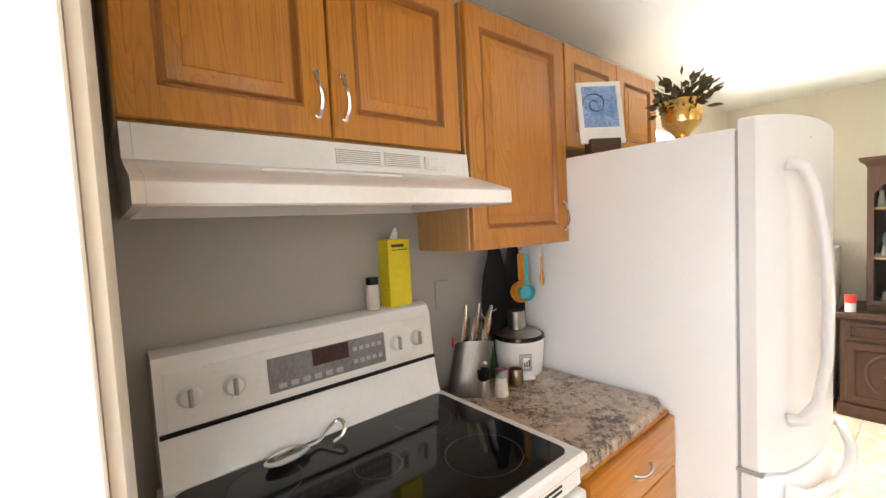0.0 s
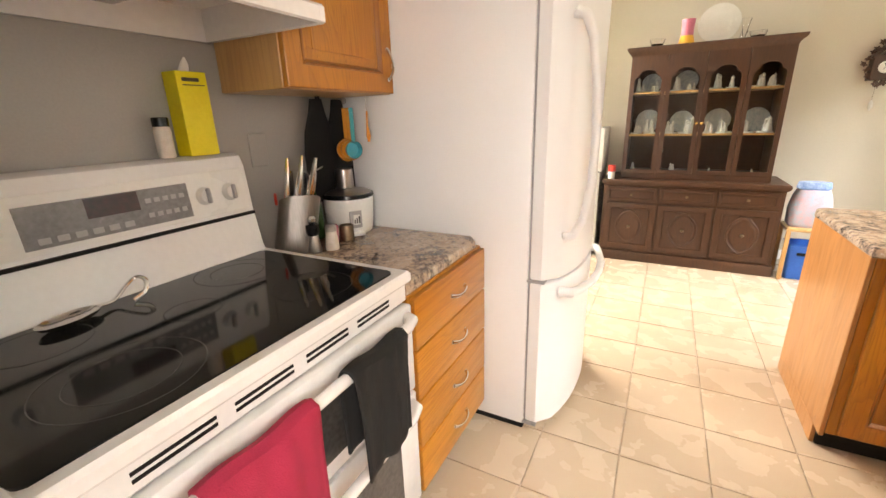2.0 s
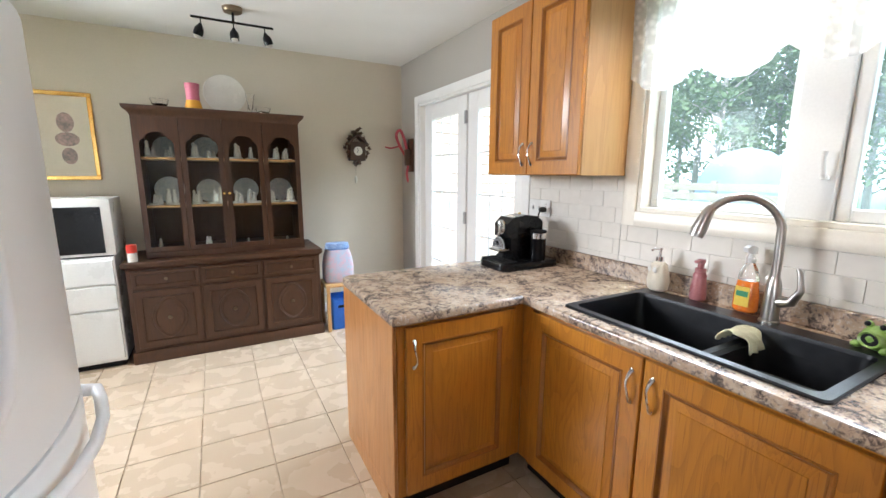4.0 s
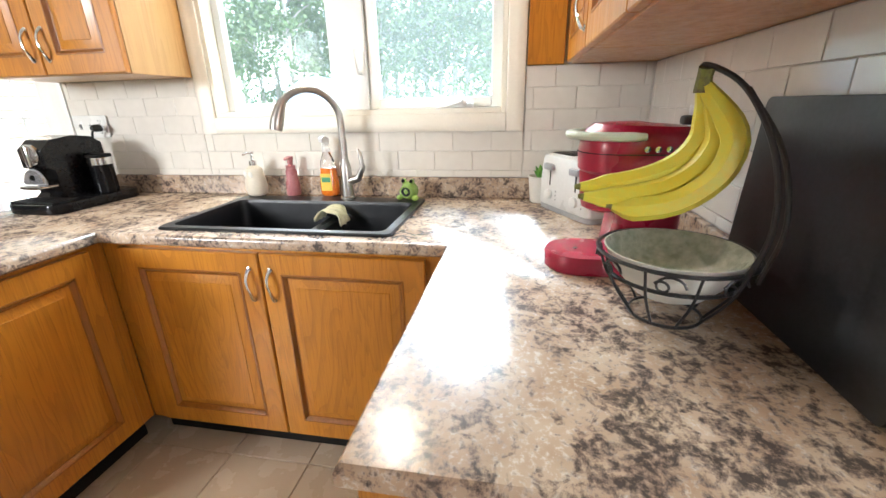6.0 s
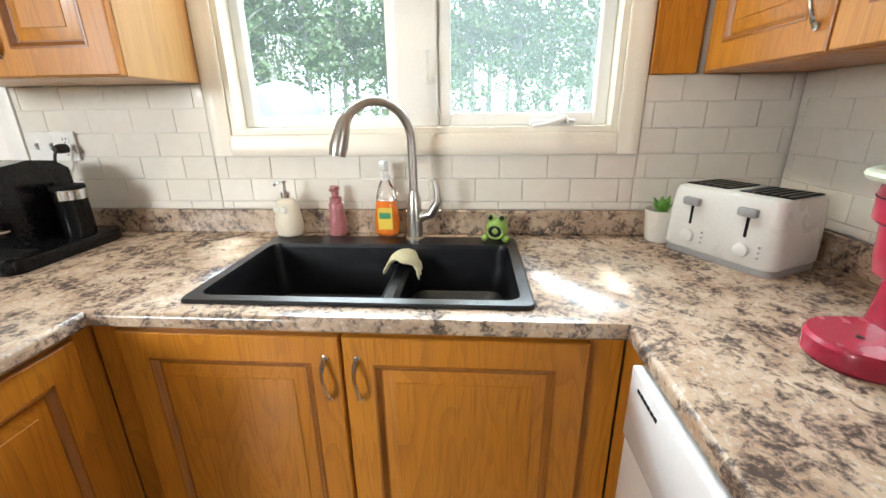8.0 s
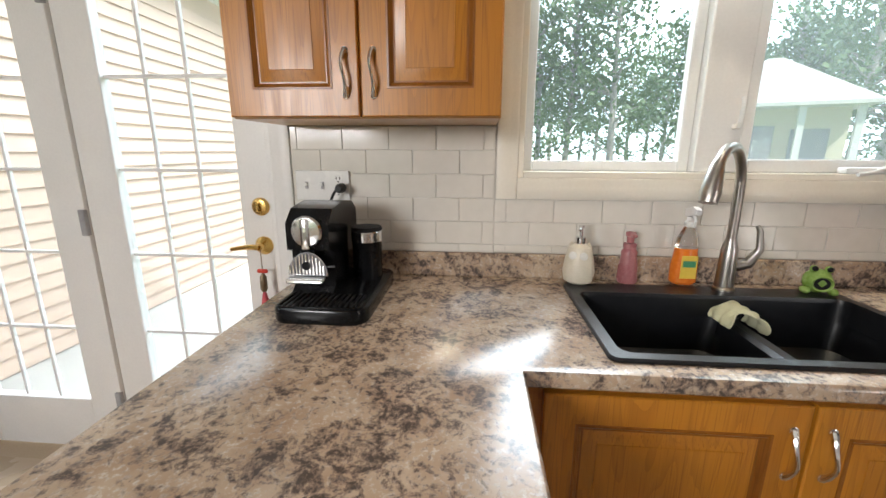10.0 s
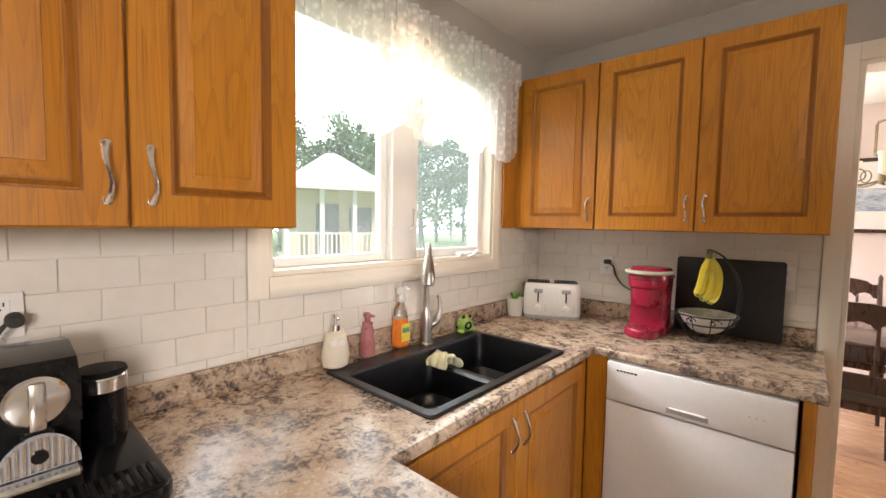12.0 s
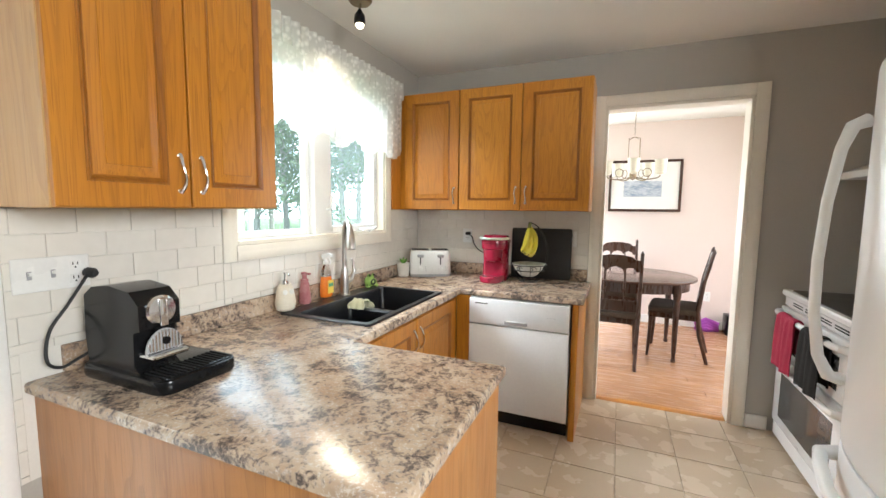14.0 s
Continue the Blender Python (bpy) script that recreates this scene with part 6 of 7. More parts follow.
for k in range(3):
    x = hx0 + 0.03 + k * w3
    f = Matrix.Translation((x, hy0 + 0.02, 0)) @ FACE["-y"]
    dr = part("drawer_front", panel_door(w3 - 0.02, 0.125, 0.018, 0.022, False), WALNUT, hu, m=oh_ @ f @ Matrix.Translation((0.01, 0.56, 0)))
    part("knob", lathe([(0.008, 0), (0.006, 0.008), (0.012, 0.014), (0.01, 0.02), (0.001, 0.022)], 14), BRONZE, dr, "aged brass knob", m=oh_ @ f @ Matrix.Translation((w3 / 2, 0.622, 0.012)))
    do = part("cupboard_door", panel_door(w3 - 0.02, 0.425, 0.018, 0.045, False), WALNUT, hu, m=oh_ @ f @ Matrix.Translation((0.01, 0.115, 0)))
    md = loft([[(0.115 * s * math.cos(a), 0.15 * s * math.sin(a) * (1 + 0.06 * math.cos(4 * a)), z) for a in (2 * math.pi * j / 40 for j in range(40))] for s, z in ((1.0, 0.006), (1.0, 0.016), (0.93, 0.02), (0.87, 0.014), (0.8, 0.013), (0.72, 0.018), (0.5, 0.015), (0.2, 0.017), (0.02, 0.018))])
    part("medallion", md, WALNUT, do, "carved oval medallion", m=oh_ @ f @ Matrix.Translation((w3 / 2, 0.328, 0)))
    part("knob", lathe([(0.016, 0), (0.014, 0.006), (0.01, 0.016), (0.001, 0.018)], 14), BRONZE, do, "aged brass knob", m=oh_ @ f @ Matrix.Translation((w3 / 2, 0.328, 0.016)))
ux0, ux1, uy0 = -2.222, -1.11, 4.14
for x in (ux0, ux1 - 0.022):
    part("side_panel", box(x, x + 0.022, uy0 + 0.02, HB, 0.752, 1.785, 0.002), WALNUT, hu, m=oh_)
part("back_panel", box(ux0 + 0.022, ux1 - 0.022, HB - 0.012, HB, 0.752, 1.785), WALNUT, hu, m=oh_)
part("cornice", loft([[(x, y, z) for x, y in ((ux0 - i, uy0 - i), (ux1 + i, uy0 - i), (ux1 + i, HB), (ux0 - i, HB))] for z, i in ((1.764, 0.0), (1.775, 0.004), (1.788, 0.012), (1.802, 0.03), (1.816, 0.038), (1.828, 0.04), (1.833, 0.034))]), WALNUT, hu, m=oh_)
part("upper_base", box(ux0, ux1, uy0 + 0.0, HB - 0.012, 0.752, 0.80, 0.004), WALNUT, hu, m=oh_)
for z in (1.135, 1.485):
    part("shelf", box(ux0 + 0.022, ux1 - 0.022, uy0 + 0.05, HB - 0.013, z - 0.016, z, 0.001), OAK_SIDE, hu, "shelf edge in lighter wood", m=oh_)
w4 = (ux1 - ux0) / 4


def arched_frame(w, h, t, rail):
    """A door frame whose opening ends in a shouldered arch."""
    def opening(n):
        pts = [(rail, rail), (w - rail, rail), (w - rail, h - 0.19)]
        pts += [(w - rail - 0.012, h - 0.165), (w - rail - 0.03, h - 0.155)]
        c, r = w / 2, w / 2 - rail - 0.035
        pts += [(c + r * math.cos(math.pi * k / n), h - 0.15 + r * 0.62 * math.sin(math.pi * k / n)) for k in range(n + 1)]
        pts += [(rail + 0.03, h - 0.155), (rail + 0.012, h - 0.165), (rail, h - 0.19)]
        return pts
    inner = opening(10)
    cx, cy = w / 2, h * 0.5
    outer = []
    for x, y in inner:
        dx, dy = x - cx, y - cy
        k = min((w / 2) / abs(dx) if dx else 9, (h / 2) / abs(dy) if dy else 9)
        outer.append((cx + dx * k, cy + dy * k))
    # keep the true corners
    for j, c in ((0, (0, 0)), (1, (w, 0))):
        outer[j] = c
    outer[4], outer[-3] = (w, h), (0, h)
    return loft([[(x, y, 0) for x, y in outer], [(x, y, t) for x, y in outer], [(x, y, t) for x, y in inner], [(x, y, 0) for x, y in inner]], closed=True)


for k in range(4):
    x = ux0 + k * w4
    f = Matrix.Translation((x + 0.002, uy0 + 0.02, 0.80)) @ FACE["-y"]
    gd = part("glazed_door", arched_frame(w4 - 0.004, 0.965, 0.02, 0.034), WALNUT, hu, m=oh_ @ f)
    g = part("pane", box(0.03, w4 - 0.034, 0.03, 0.935, 0.006, 0.009), HUTCH_GLASS, gd, "clear cabinet glass", m=oh_ @ f)
    g.visible_shadow = False
    if k in (1, 2):
        part("knob", lathe([(0.007, 0), (0.005, 0.008), (0.01, 0.014), (0.001, 0.02)], 12), BRASS, gd, "brass knob", m=oh_ @ f @ Matrix.Translation((w4 - 0.02 if k == 1 else 0.016, 0.42, 0.02)))


def plate(label, x, z, r, mat, y=HB - 0.075):
    p = thing("display_plate", label, "plate", (x, y, z), group="plates in the cabinet")
    part("plate", lathe([(r * 0.5, 0), (r * 0.55, 0.003), (r, 0.016), (r * 0.98, 0.018), (r * 0.6, 0.007), (0.002, 0.006)], 32), mat, p, m=Matrix.Translation((0, 0.03, r * 0.97)) @ pose(0, 0, 0, 78, 0, 0) )
    return p


def figurine(label, x, z, h, y=4.30):
    """A small group of rounded china shapes on a base."""
    p = thing("figurine", label, "figurine", (x, y, z), group="figurines in the cabinet")
    rn = random.Random(int((x + 5) * 1000 + z * 77))
    bm = lathe([(h * 0.42, 0), (h * 0.42, h * 0.06), (h * 0.38, h * 0.1), (0.002, h * 0.11)], 18)
    for j in range(3):
        cx, cy, hh = rn.uniform(-0.28, 0.28) * h, rn.uniform(-0.1, 0.1) * h, h * rn.uniform(0.6, 1.0)
        lathe([(h * 0.16, h * 0.08), (h * 0.14, hh * 0.45), (h * 0.08, hh * 0.72), (h * 0.11, hh * 0.86), (h * 0.02, hh)], 12, bm)
        bm.verts.ensure_lookup_table()
        bmesh.ops.translate(bm, verts=bm.verts[-60:], vec=(cx, cy, 0))
    part("china", bm, CHINA, p)
    return p


for k in range(4):
    xc = ux0 + (k + 0.5) * w4
    for z, r in ((1.485, (0.085, 0.09, 0.0, 0.0)[k]), (1.135, (0.105, 0.095, 0.10, 0.10)[k])):
        if r:
            plate("blue and white decorated display plate on a cabinet shelf", xc + 0.02, z, r, CHINA_BLUE)
    figurine("small white china figurine group", xc - 0.05, 1.485, 0.125)
    figurine("small white china figurine pair", xc + 0.06, 1.485, 0.10)
    figurine("cream china figurine in front of a plate", xc + 0.06, 1.135, 0.14)
    figurine("white china figurine on the middle shelf", xc - 0.06, 1.135, 0.11)
    figurine("small pale china figurine on the lowest shelf", xc - 0.04 + 0.02 * k, 0.80, 0.09 if k < 2 else 0.05)
# on top of the cabinet
VASE_PINK = surf("pink_yellow_vase", (0.55, 0.14, 0.22), (0.62, 0.20, 0.26), 0.3, 10, 90, 0.02)
VASE_YEL = surf("yellow_glaze", (0.75, 0.36, 0.02), (0.8, 0.42, 0.04), 0.3, 10, 90, 0.02)
va = thing("vase", "pink and yellow tapered vase on the cabinet", "vase", (-1.835, 4.25, 1.834))
part("lower", lathe([(0.06, 0), (0.06, 0.012), (0.048, 0.06), (0.046, 0.07)], 24), VASE_YEL, va, "yellow lower band")
part("upper", lathe([(0.046, 0.07), (0.044, 0.12), (0.05, 0.19), (0.046, 0.19), (0.04, 0.12)], 24), VASE_PINK, va, "pink upper part")
dk = thing("decor_plate", "large cream round plate standing on the cabinet", "plate", (-1.617, 4.34, 1.834))
part("disc", lathe([(0.06, 0), (0.09, 0.004), (0.15, 0.02), (0.147, 0.024), (0.09, 0.01), (0.002, 0.008)], 40), CHINA, dk, m=Matrix.Translation((0, 0.02, 0.15)) @ pose(0, 0, 0, 82, 0, 0))
for x, h, lab in ((-1.97, 0.07, "small clear glass dish on the cabinet"), (-1.36, 0.16, "tall clear glass vase on the cabinet"), (-1.27, 0.06, "low clear glass bowl on the cabinet")):
    gv = thing("glassware", lab, "glassware", (x - 0.08, 4.30, 1.834), group="glass on the cabinet")
    part("glass", lathe([(0.03, 0), (0.032, 0.006), (0.02 if h > 0.1 else 0.05, h * 0.5), (0.035 if h > 0.1 else 0.06, h), (0.033 if h > 0.1 else 0.057, h), (0.017 if h > 0.1 else 0.045, h * 0.5), (0.002, 0.012)], 24), CLEAR, gv)
# red and white jar beside the cabinet, on the white unit
wu = thing("white_cabinet", "white kitchen cart with drawers beside the china cabinet", "cabinet", (-2.72, 4.26, 0))
part("body", box(-0.30, 0.325, -0.19, 0.185, 0.04, 0.80, 0.004), PLASTIC_WHITE, wu)
for z0, z1 in ((0.06, 0.42), (0.43, 0.60), (0.61, 0.78)):
    part("front", box(-0.29, 0.315, -0.205, -0.19, z0, z1, 0.004), PLASTIC_WHITE, wu)
part("plinth", box(-0.29, 0.31, -0.17, 0.18, 0.0, 0.04), BLACK_MATT, wu)
mw = thing("microwave", "white microwave oven with a dark door", "microwave", (-2.72, 4.26, 0.801))
part("body", box(-0.29, 0.34, -0.19, 0.18, 0.01, 0.40, 0.01, 2), PLASTIC_WHITE, mw)
part("door_glass", box(-0.26, 0.285, -0.196, -0.19, 0.03, 0.345, 0.003), BLACK_PLASTIC, mw, "black door glass")
part("feet", box(-0.27, 0.32, -0.17, 0.16, 0.0, 0.01), BLACK_MATT, mw)
rj = thing("spice_jar", "red and white jar on the cabinet ledge", "jar", (-2.295, 4.08, 0.753))
part("jar", lathe([(0.03, 0), (0.03, 0.06), (0.02, 0.07)], 18), CHINA, rj)
part("lid", lathe([(0.032, 0.065), (0.032, 0.12), (0.002, 0.122)], 18), RED_PL, rj, "red cap")
# framed picture on the far wall
MAT_BOARD = surf("cream_mat_board", (0.66, 0.60, 0.48), (0.70, 0.64, 0.52), 0.6, 8, 120, 0.02)
FIG_INK = surf("grey_rose_print", (0.22, 0.20, 0.18), (0.50, 0.34, 0.30), 0.6, 18, 60, 0.0)
fp = thing("framed_picture", "gilt-framed print with a cream mat on the wall", "picture", (-2.665, YF - 0.002, 1.632))
for b in ((-0.20, 0.17, -0.315, -0.285), (-0.20, 0.17, 0.285, 0.315), (-0.20, -0.17, -0.285, 0.285), (0.14, 0.17, -0.285, 0.285)):
    part("frame_bar", box(b[0], b[1], -0.025, 0, b[2], b[3], 0.004), BRASS, fp, "dull gilt frame bar")
part("mat", box(-0.17, 0.14, -0.01, 0, -0.285, 0.285), MAT_BOARD, fp)
for dz, w, h in ((0.10, 0.05, 0.07), (-0.02, 0.07, 0.05), (-0.14, 0.045, 0.06)):
    part("print", lathe([(1, 0), (1, 0.001), (0.01, 0.0012)], 20, sx=w, sy=h), FIG_INK, fp, m=Matrix.Translation((0.0, -0.01, dz)) @ FACE["-y"])
# cuckoo clock
ck = thing("cuckoo_clock", "carved dark wood cuckoo clock on the wall", "clock", (-0.50, YF - 0.001, 1.60))
part("case", box(-0.075, 0.075, -0.09, 0, -0.10, 0.08, 0.004), WALNUT, ck)
part("roof", loft([[(x, y, z) for x, z in ((-0.10, 0.06), (0.0, 0.16), (0.10, 0.06), (0.085, 0.05), (0.0, 0.135), (-0.085, 0.05))] for y in (-0.11, -0.001)]), WALNUT, ck)
part("dial", lathe([(0.042, 0), (0.042, 0.008), (0.03, 0.01), (0.001, 0.01)], 28), CHINA, ck, "cream dial ring", m=Matrix.Translation((0, -0.09, -0.01)) @ FACE["-y"])
for k, (a, ln) in enumerate(((20, 0.03), (140, 0.022))):
    part("clock_hand", box(-0.002, 0.002, 0, ln, 0.010, 0.012), BLACK_MATT, ck, m=Matrix.Translation((0, -0.09, -0.01)) @ FACE["-y"] @ pose(0, 0, 0, 0, 0, a))
rnd = random.Random(2)
for k in range(22):
    a = 2 * math.pi * k / 22
    cx, cz = rnd.uniform(0.07, 0.12) * math.cos(a), 0.02 + rnd.uniform(0.10, 0.16) * math.sin(a)
    lp = [(0.03 * (1 if j % 2 == 0 else 0.55) * math.cos(2 * math.pi * j / 10), 0.02 * (1 if j % 2 == 0 else 0.55) * math.sin(2 * math.pi * j / 10)) for j in range(10)]
    part("carved_leaf", loft([[(x, y, z) for x, y in lp] for z in (0, 0.012)]), WALNUT, ck, m=Matrix.Translation((cx, -0.075 + rnd.uniform(0, 0.03), cz)) @ FACE["-y"] @ pose(0, 0, 0, rnd.uniform(-15, 15), rnd.uniform(-15, 15), rnd.uniform(0, 180)))
part("bird", tube([(-0.03, -0.09, 0.17), (0.0, -0.095, 0.185), (0.025, -0.095, 0.205), (0.045, -0.095, 0.20)], [0.006, 0.016, 0.012, 0.002], 8), WALNUT, ck)
pw = thing("pendulum_bob", "small pale pine-cone weight hung under the clock", "clock weight", (-0.51, YF - 0.03, 1.31))
part("bob", lathe([(0.004, -0.03), (0.016, 0), (0.012, 0.03), (0.002, 0.05)], 12), CHINA, pw)
part("chain", tube([(0, 0, 0.05), (0.0, 0, 0.20)], 0.0012, 5), BRONZE, pw)
# carved wall piece in the corner
SCARF_RED = surf("red_ribbon", (0.40, 0.04, 0.06), (0.5, 0.08, 0.10), 0.6, 20, 150, 0.2)
wp = thing("wall_ornament", "carved wooden wall piece with red ribbon", "ornament", (-0.001, 4.36, 1.555))
part("board", box(-0.02, 0, -0.06, 0.05, -0.16, 0.16, 0.006, 2), WALNUT, wp)
part("carving", box(-0.07, -0.02, -0.04, 0.03, -0.10, 0.06, 0.012, 2), WALNUT, wp)
part("ribbon", tube(smooth_path([(-0.05, 0.04, 0.0), (-0.10, 0.06, 0.09), (-0.14, 0.05, 0.19), (-0.11, 0.03, 0.24), (-0.07, 0.02, 0.16), (-0.05, 0.0, 0.05)]), 0.028, 8, flat=0.5), SCARF_RED, wp, "red and cream ribbon bow")
part("ribbon_tail", tube(smooth_path([(-0.04, 0.0, -0.10), (-0.05, 0.01, -0.18), (-0.045, -0.01, -0.26)]), [0.02] * 12 + [0.012], 8, flat=0.4), SCARF_RED, wp)
part("ribbon_tail", tube(smooth_path([(-0.10, 0.06, 0.09), (-0.18, 0.09, 0.07), (-0.24, 0.10, 0.08)]), [0.02] * 12 + [0.012], 8, flat=0.4), SCARF_RED, wp)
# bin, stool and bag beside the cabinet
BLUE_PL = surf("blue_plastic", (0.02, 0.12, 0.55), (0.03, 0.16, 0.62), 0.35, 10, 90, 0.02)
FLORAL = surf("floral_bag_cloth", (0.62, 0.40, 0.46), (0.35, 0.50, 0.62), 0.7, 22, 160, 0.2)
st = thing("stool", "small wooden stool beside the china cabinet", "stool", (-0.835, 4.14, 0))
part("seat", box(-0.14, 0.14, -0.14, 0.14, 0.40, 0.425, 0.006), OAK_SIDE, st)
for sx in (-0.12, 0.12):
    for sy in (-0.12, 0.12):
        part("leg", box(sx - 0.014, sx + 0.014, sy - 0.014, sy + 0.014, 0, 0.40, 0.002), OAK_SIDE, st)
bi = thing("recycling_bin", "blue plastic bin under the stool", "bin", (-0.83, 4.14, 0))
part("bin", loft([[(x * k, y * k, z) for x, y in rrect(0.2, 0.2, 0.03)] for z, k in ((0, 0.88), (0.01, 0.9), (0.27, 1.0), (0.275, 1.04), (0.29, 1.04), (0.288, 0.97), (0.02, 0.86))]), BLUE_PL, bi)
part("grip_hole", box(-0.04, 0.04, -0.1045, -0.098, 0.20, 0.225, 0.004), BLACK_MATT, bi)
bg = thing("shopping_bag", "floral shopping bag on the stool", "bag", (-0.835, 4.14, 0.426))
part("bag", loft([[(x * k, y * k * 0.8, z) for x, y in rrect(0.25, 0.22, 0.05)] for z, k in ((0, 0.9), (0.02, 1.0), (0.15, 1.02), (0.24, 0.9), (0.29, 0.75), (0.28, 0.6))]), FLORAL, bg)
part("blue_lining", lathe([(0.09, 0.28), (0.11, 0.30), (0.10, 0.345), (0.05, 0.35), (0.002, 0.345)], 16, sy=0.6), PRINT_BLUE, bg, "pale blue paper at the top")

# ---- valance and ceiling lamps ----
LACE = sheer("white_lace", (0.80, 0.79, 0.76), 0.74)
vl = thing("lace_valance", "white lace valance with a scalloped hem over the window", "curtain", (-0.05, 1.11, 2.26))
cols, rws = 150, 14
bm = bmesh.new()
grid = []
for i in range(cols + 1):
    u = i / cols
    y = -0.745 + 1.48 * u
    col = []
    sc = abs(math.sin(u * math.pi * 5.0))
    for j in range(rws + 1):
        v = j / rws
        drop = -(0.46 + 0.075 * sc) * v
        amp = 0.010 + 0.012 * (1 - v)
        col.append(bm.verts.new((amp * math.sin(u * 150 + 0.6 * math.sin(u * 23)) + 0.006 * math.sin(u * 37 + v * 2), y, drop)))
    grid.append(col)
for a, b in zip(grid, grid[1:]):
    for j in range(rws):
        bm.faces.new((a[j], b[j], b[j + 1], a[j + 1]))
part("lace", bm, LACE, vl, "sheer white lace")
bm = bmesh.new()
grid = []
for i in range(cols + 1):
    u = i / cols
    sc = abs(math.sin(u * math.pi * 9.0))
    grid.append([bm.verts.new((-0.02 + 0.012 * math.sin(u * 150 + 1), -0.745 + 1.48 * u, 0.012 - (0.10 + 0.03 * sc) * v)) for v in (0, 0.35, 0.7, 1.0)])
for a, b in zip(grid, grid[1:]):
    for j in range(3):
        bm.faces.new((a[j], b[j], b[j + 1], a[j + 1]))
part("ruffle", bm, LACE, vl, "gathered lace heading")
part("rod", tube([(0.004, -0.75, -0.01), (0.004, 0.74, -0.01)], 0.006, 8), WHITE_TRIM, vl)
for y in (-0.74, 0.73):
    part("bracket", box(0.0, 0.048, y - 0.006, y + 0.006, -0.02, 0.0, 0.002), WHITE_TRIM, vl)

BULB = glow("lit_bulb", (1.0, 0.80, 0.5), 7.0)
BULB_OFF = surf("frosted_bulb", (0.6, 0.58, 0.52), (0.66, 0.64, 0.58), 0.3, 10, 60, 0.0)


def spot_head(parent, x, y, z, aim, bulb):
    m = Matrix.Translation((x, y, z)) @ pose(0, 0, 0, aim[0], aim[1], 0)
    h = part("spot", lathe([(0.008, 0.0), (0.014, -0.012), (0.026, -0.03), (0.029, -0.05), (0.028, -0.075), (0.025, -0.075), (0.02, -0.04), (0.002, -0.035)], 20), BLACK_PLASTIC, parent, "black spot head", m=m)
    part("bulb", lathe([(0.002, -0.095), (0.016, -0.09), (0.021, -0.075), (0.016, -0.055), (0.006, -0.045)], 18), bulb, h, m=m)


sl = thing("ceiling_spot", "bronze ceiling spot with a lit bulb above the sink", "ceiling lamp", (-0.285, 1.24, CEIL))
part("canopy", lathe([(0.002, -0.022), (0.05, -0.022), (0.06, -0.01), (0.06, -0.001)], 28), BRONZE, sl)
part("stem", tube([(0, 0, -0.02), (0.004, 0.0, -0.055)], 0.006, 8), BRONZE, sl)
spot_head(sl, 0.004, 0, -0.05, (0, 0), BULB)
bl_ = bpy.data.lights.new("spot_bulb", "SPOT")
bl_.energy, bl_.color, bl_.shadow_soft_size, bl_.spot_size, bl_.spot_blend = 22, (1, 0.84, 0.62), 0.02, radians(140), 0.5
new("spot_bulb", bl_).matrix_world = pose(-0.28, 1.24, CEIL - 0.165)
tl = thing("track_light", "black three-spot track light on the ceiling", "ceiling lamp", (-1.55, 3.77, CEIL))
part("canopy", lathe([(0.002, -0.03), (0.055, -0.028), (0.062, -0.01), (0.062, -0.001)], 28), BRONZE, tl)
part("stem", tube([(0, 0, -0.025), (0, 0, -0.085)], 0.008, 8), BLACK_PLASTIC, tl)
part("bar", tube([(-0.245, 0, -0.09), (0.245, 0, -0.09)], 0.008, 8), BLACK_PLASTIC, tl)
for x, aim in ((-0.19, (12, 18)), (0.0, (-10, 0)), (0.19, (10, -20))):
    part("drop", tube([(x, 0, -0.09), (x, 0, -0.13)], 0.004, 8), BLACK_PLASTIC, tl)
    spot_head(tl, x, 0, -0.125, aim, BULB_OFF)

# key tassel on the door lever
ta = thing("door_tassel", "red tassel with a bead hanging from the door lever", "tassel", (-0.005, 2.70, 0.94))
part("cord", tube([(0, 0, 0), (0, 0, -0.07)], 0.002, 6), BRONZE, ta)
part("red_knot", box(-0.006, 0.006, -0.02, 0.02, -0.085, -0.07, 0.004), RED_PL, ta)
part("bead", lathe([(0.008, -0.155), (0.013, -0.145), (0.012, -0.10), (0.005, -0.086)], 14), BRONZE, ta, "brown patterned bead")
part("tassel", lathe([(0.016, -0.24), (0.014, -0.2), (0.008, -0.165), (0.004, -0.155)], 14), SCARF_RED, ta, "deep red tassel")

# ---- dining room ----
SEAT_CLOTH = surf("brown_seat_cloth", (0.055, 0.04, 0.03), (0.08, 0.058, 0.042), 0.85, 30, 300, 0.4)
TABLE_TOP = wood("table_top_wood", (0.10, 0.055, 0.04), (0.08, 0.04, 0.028), (0.04, 0.02, 0.014), rough=0.16, along="x")
tbm = thing("dining_table", "dark oval wooden dining table with turned legs", "table", (-1.67, -1.42, 0))
ovalp = [(0.60 * math.cos(2 * math.pi * k / 48), 0.54 * math.sin(2 * math.pi * k / 48)) for k in range(48)]
part("tabletop", slab(ovalp, 0.725, 0.75, 0.006), TABLE_TOP, tbm)
part("apron", loft([[(x * k, y * k, z) for x, y in ovalp] for z, k in ((0.635, 0.88), (0.635, 0.9), (0.724, 0.9), (0.724, 0.88))], closed=True), MAHOGANY, tbm)
for sx in (-1, 1):
    for sy in (-1, 1):
        part("leg", lathe([(0.018, 0), (0.022, 0.02), (0.014, 0.04), (0.02, 0.1), (0.026, 0.4), (0.03, 0.55), (0.024, 0.57), (0.034, 0.6), (0.034, 0.72)], 16), MAHOGANY, tbm, m=Matrix.Translation((sx * 0.40, sy * 0.33, 0)))


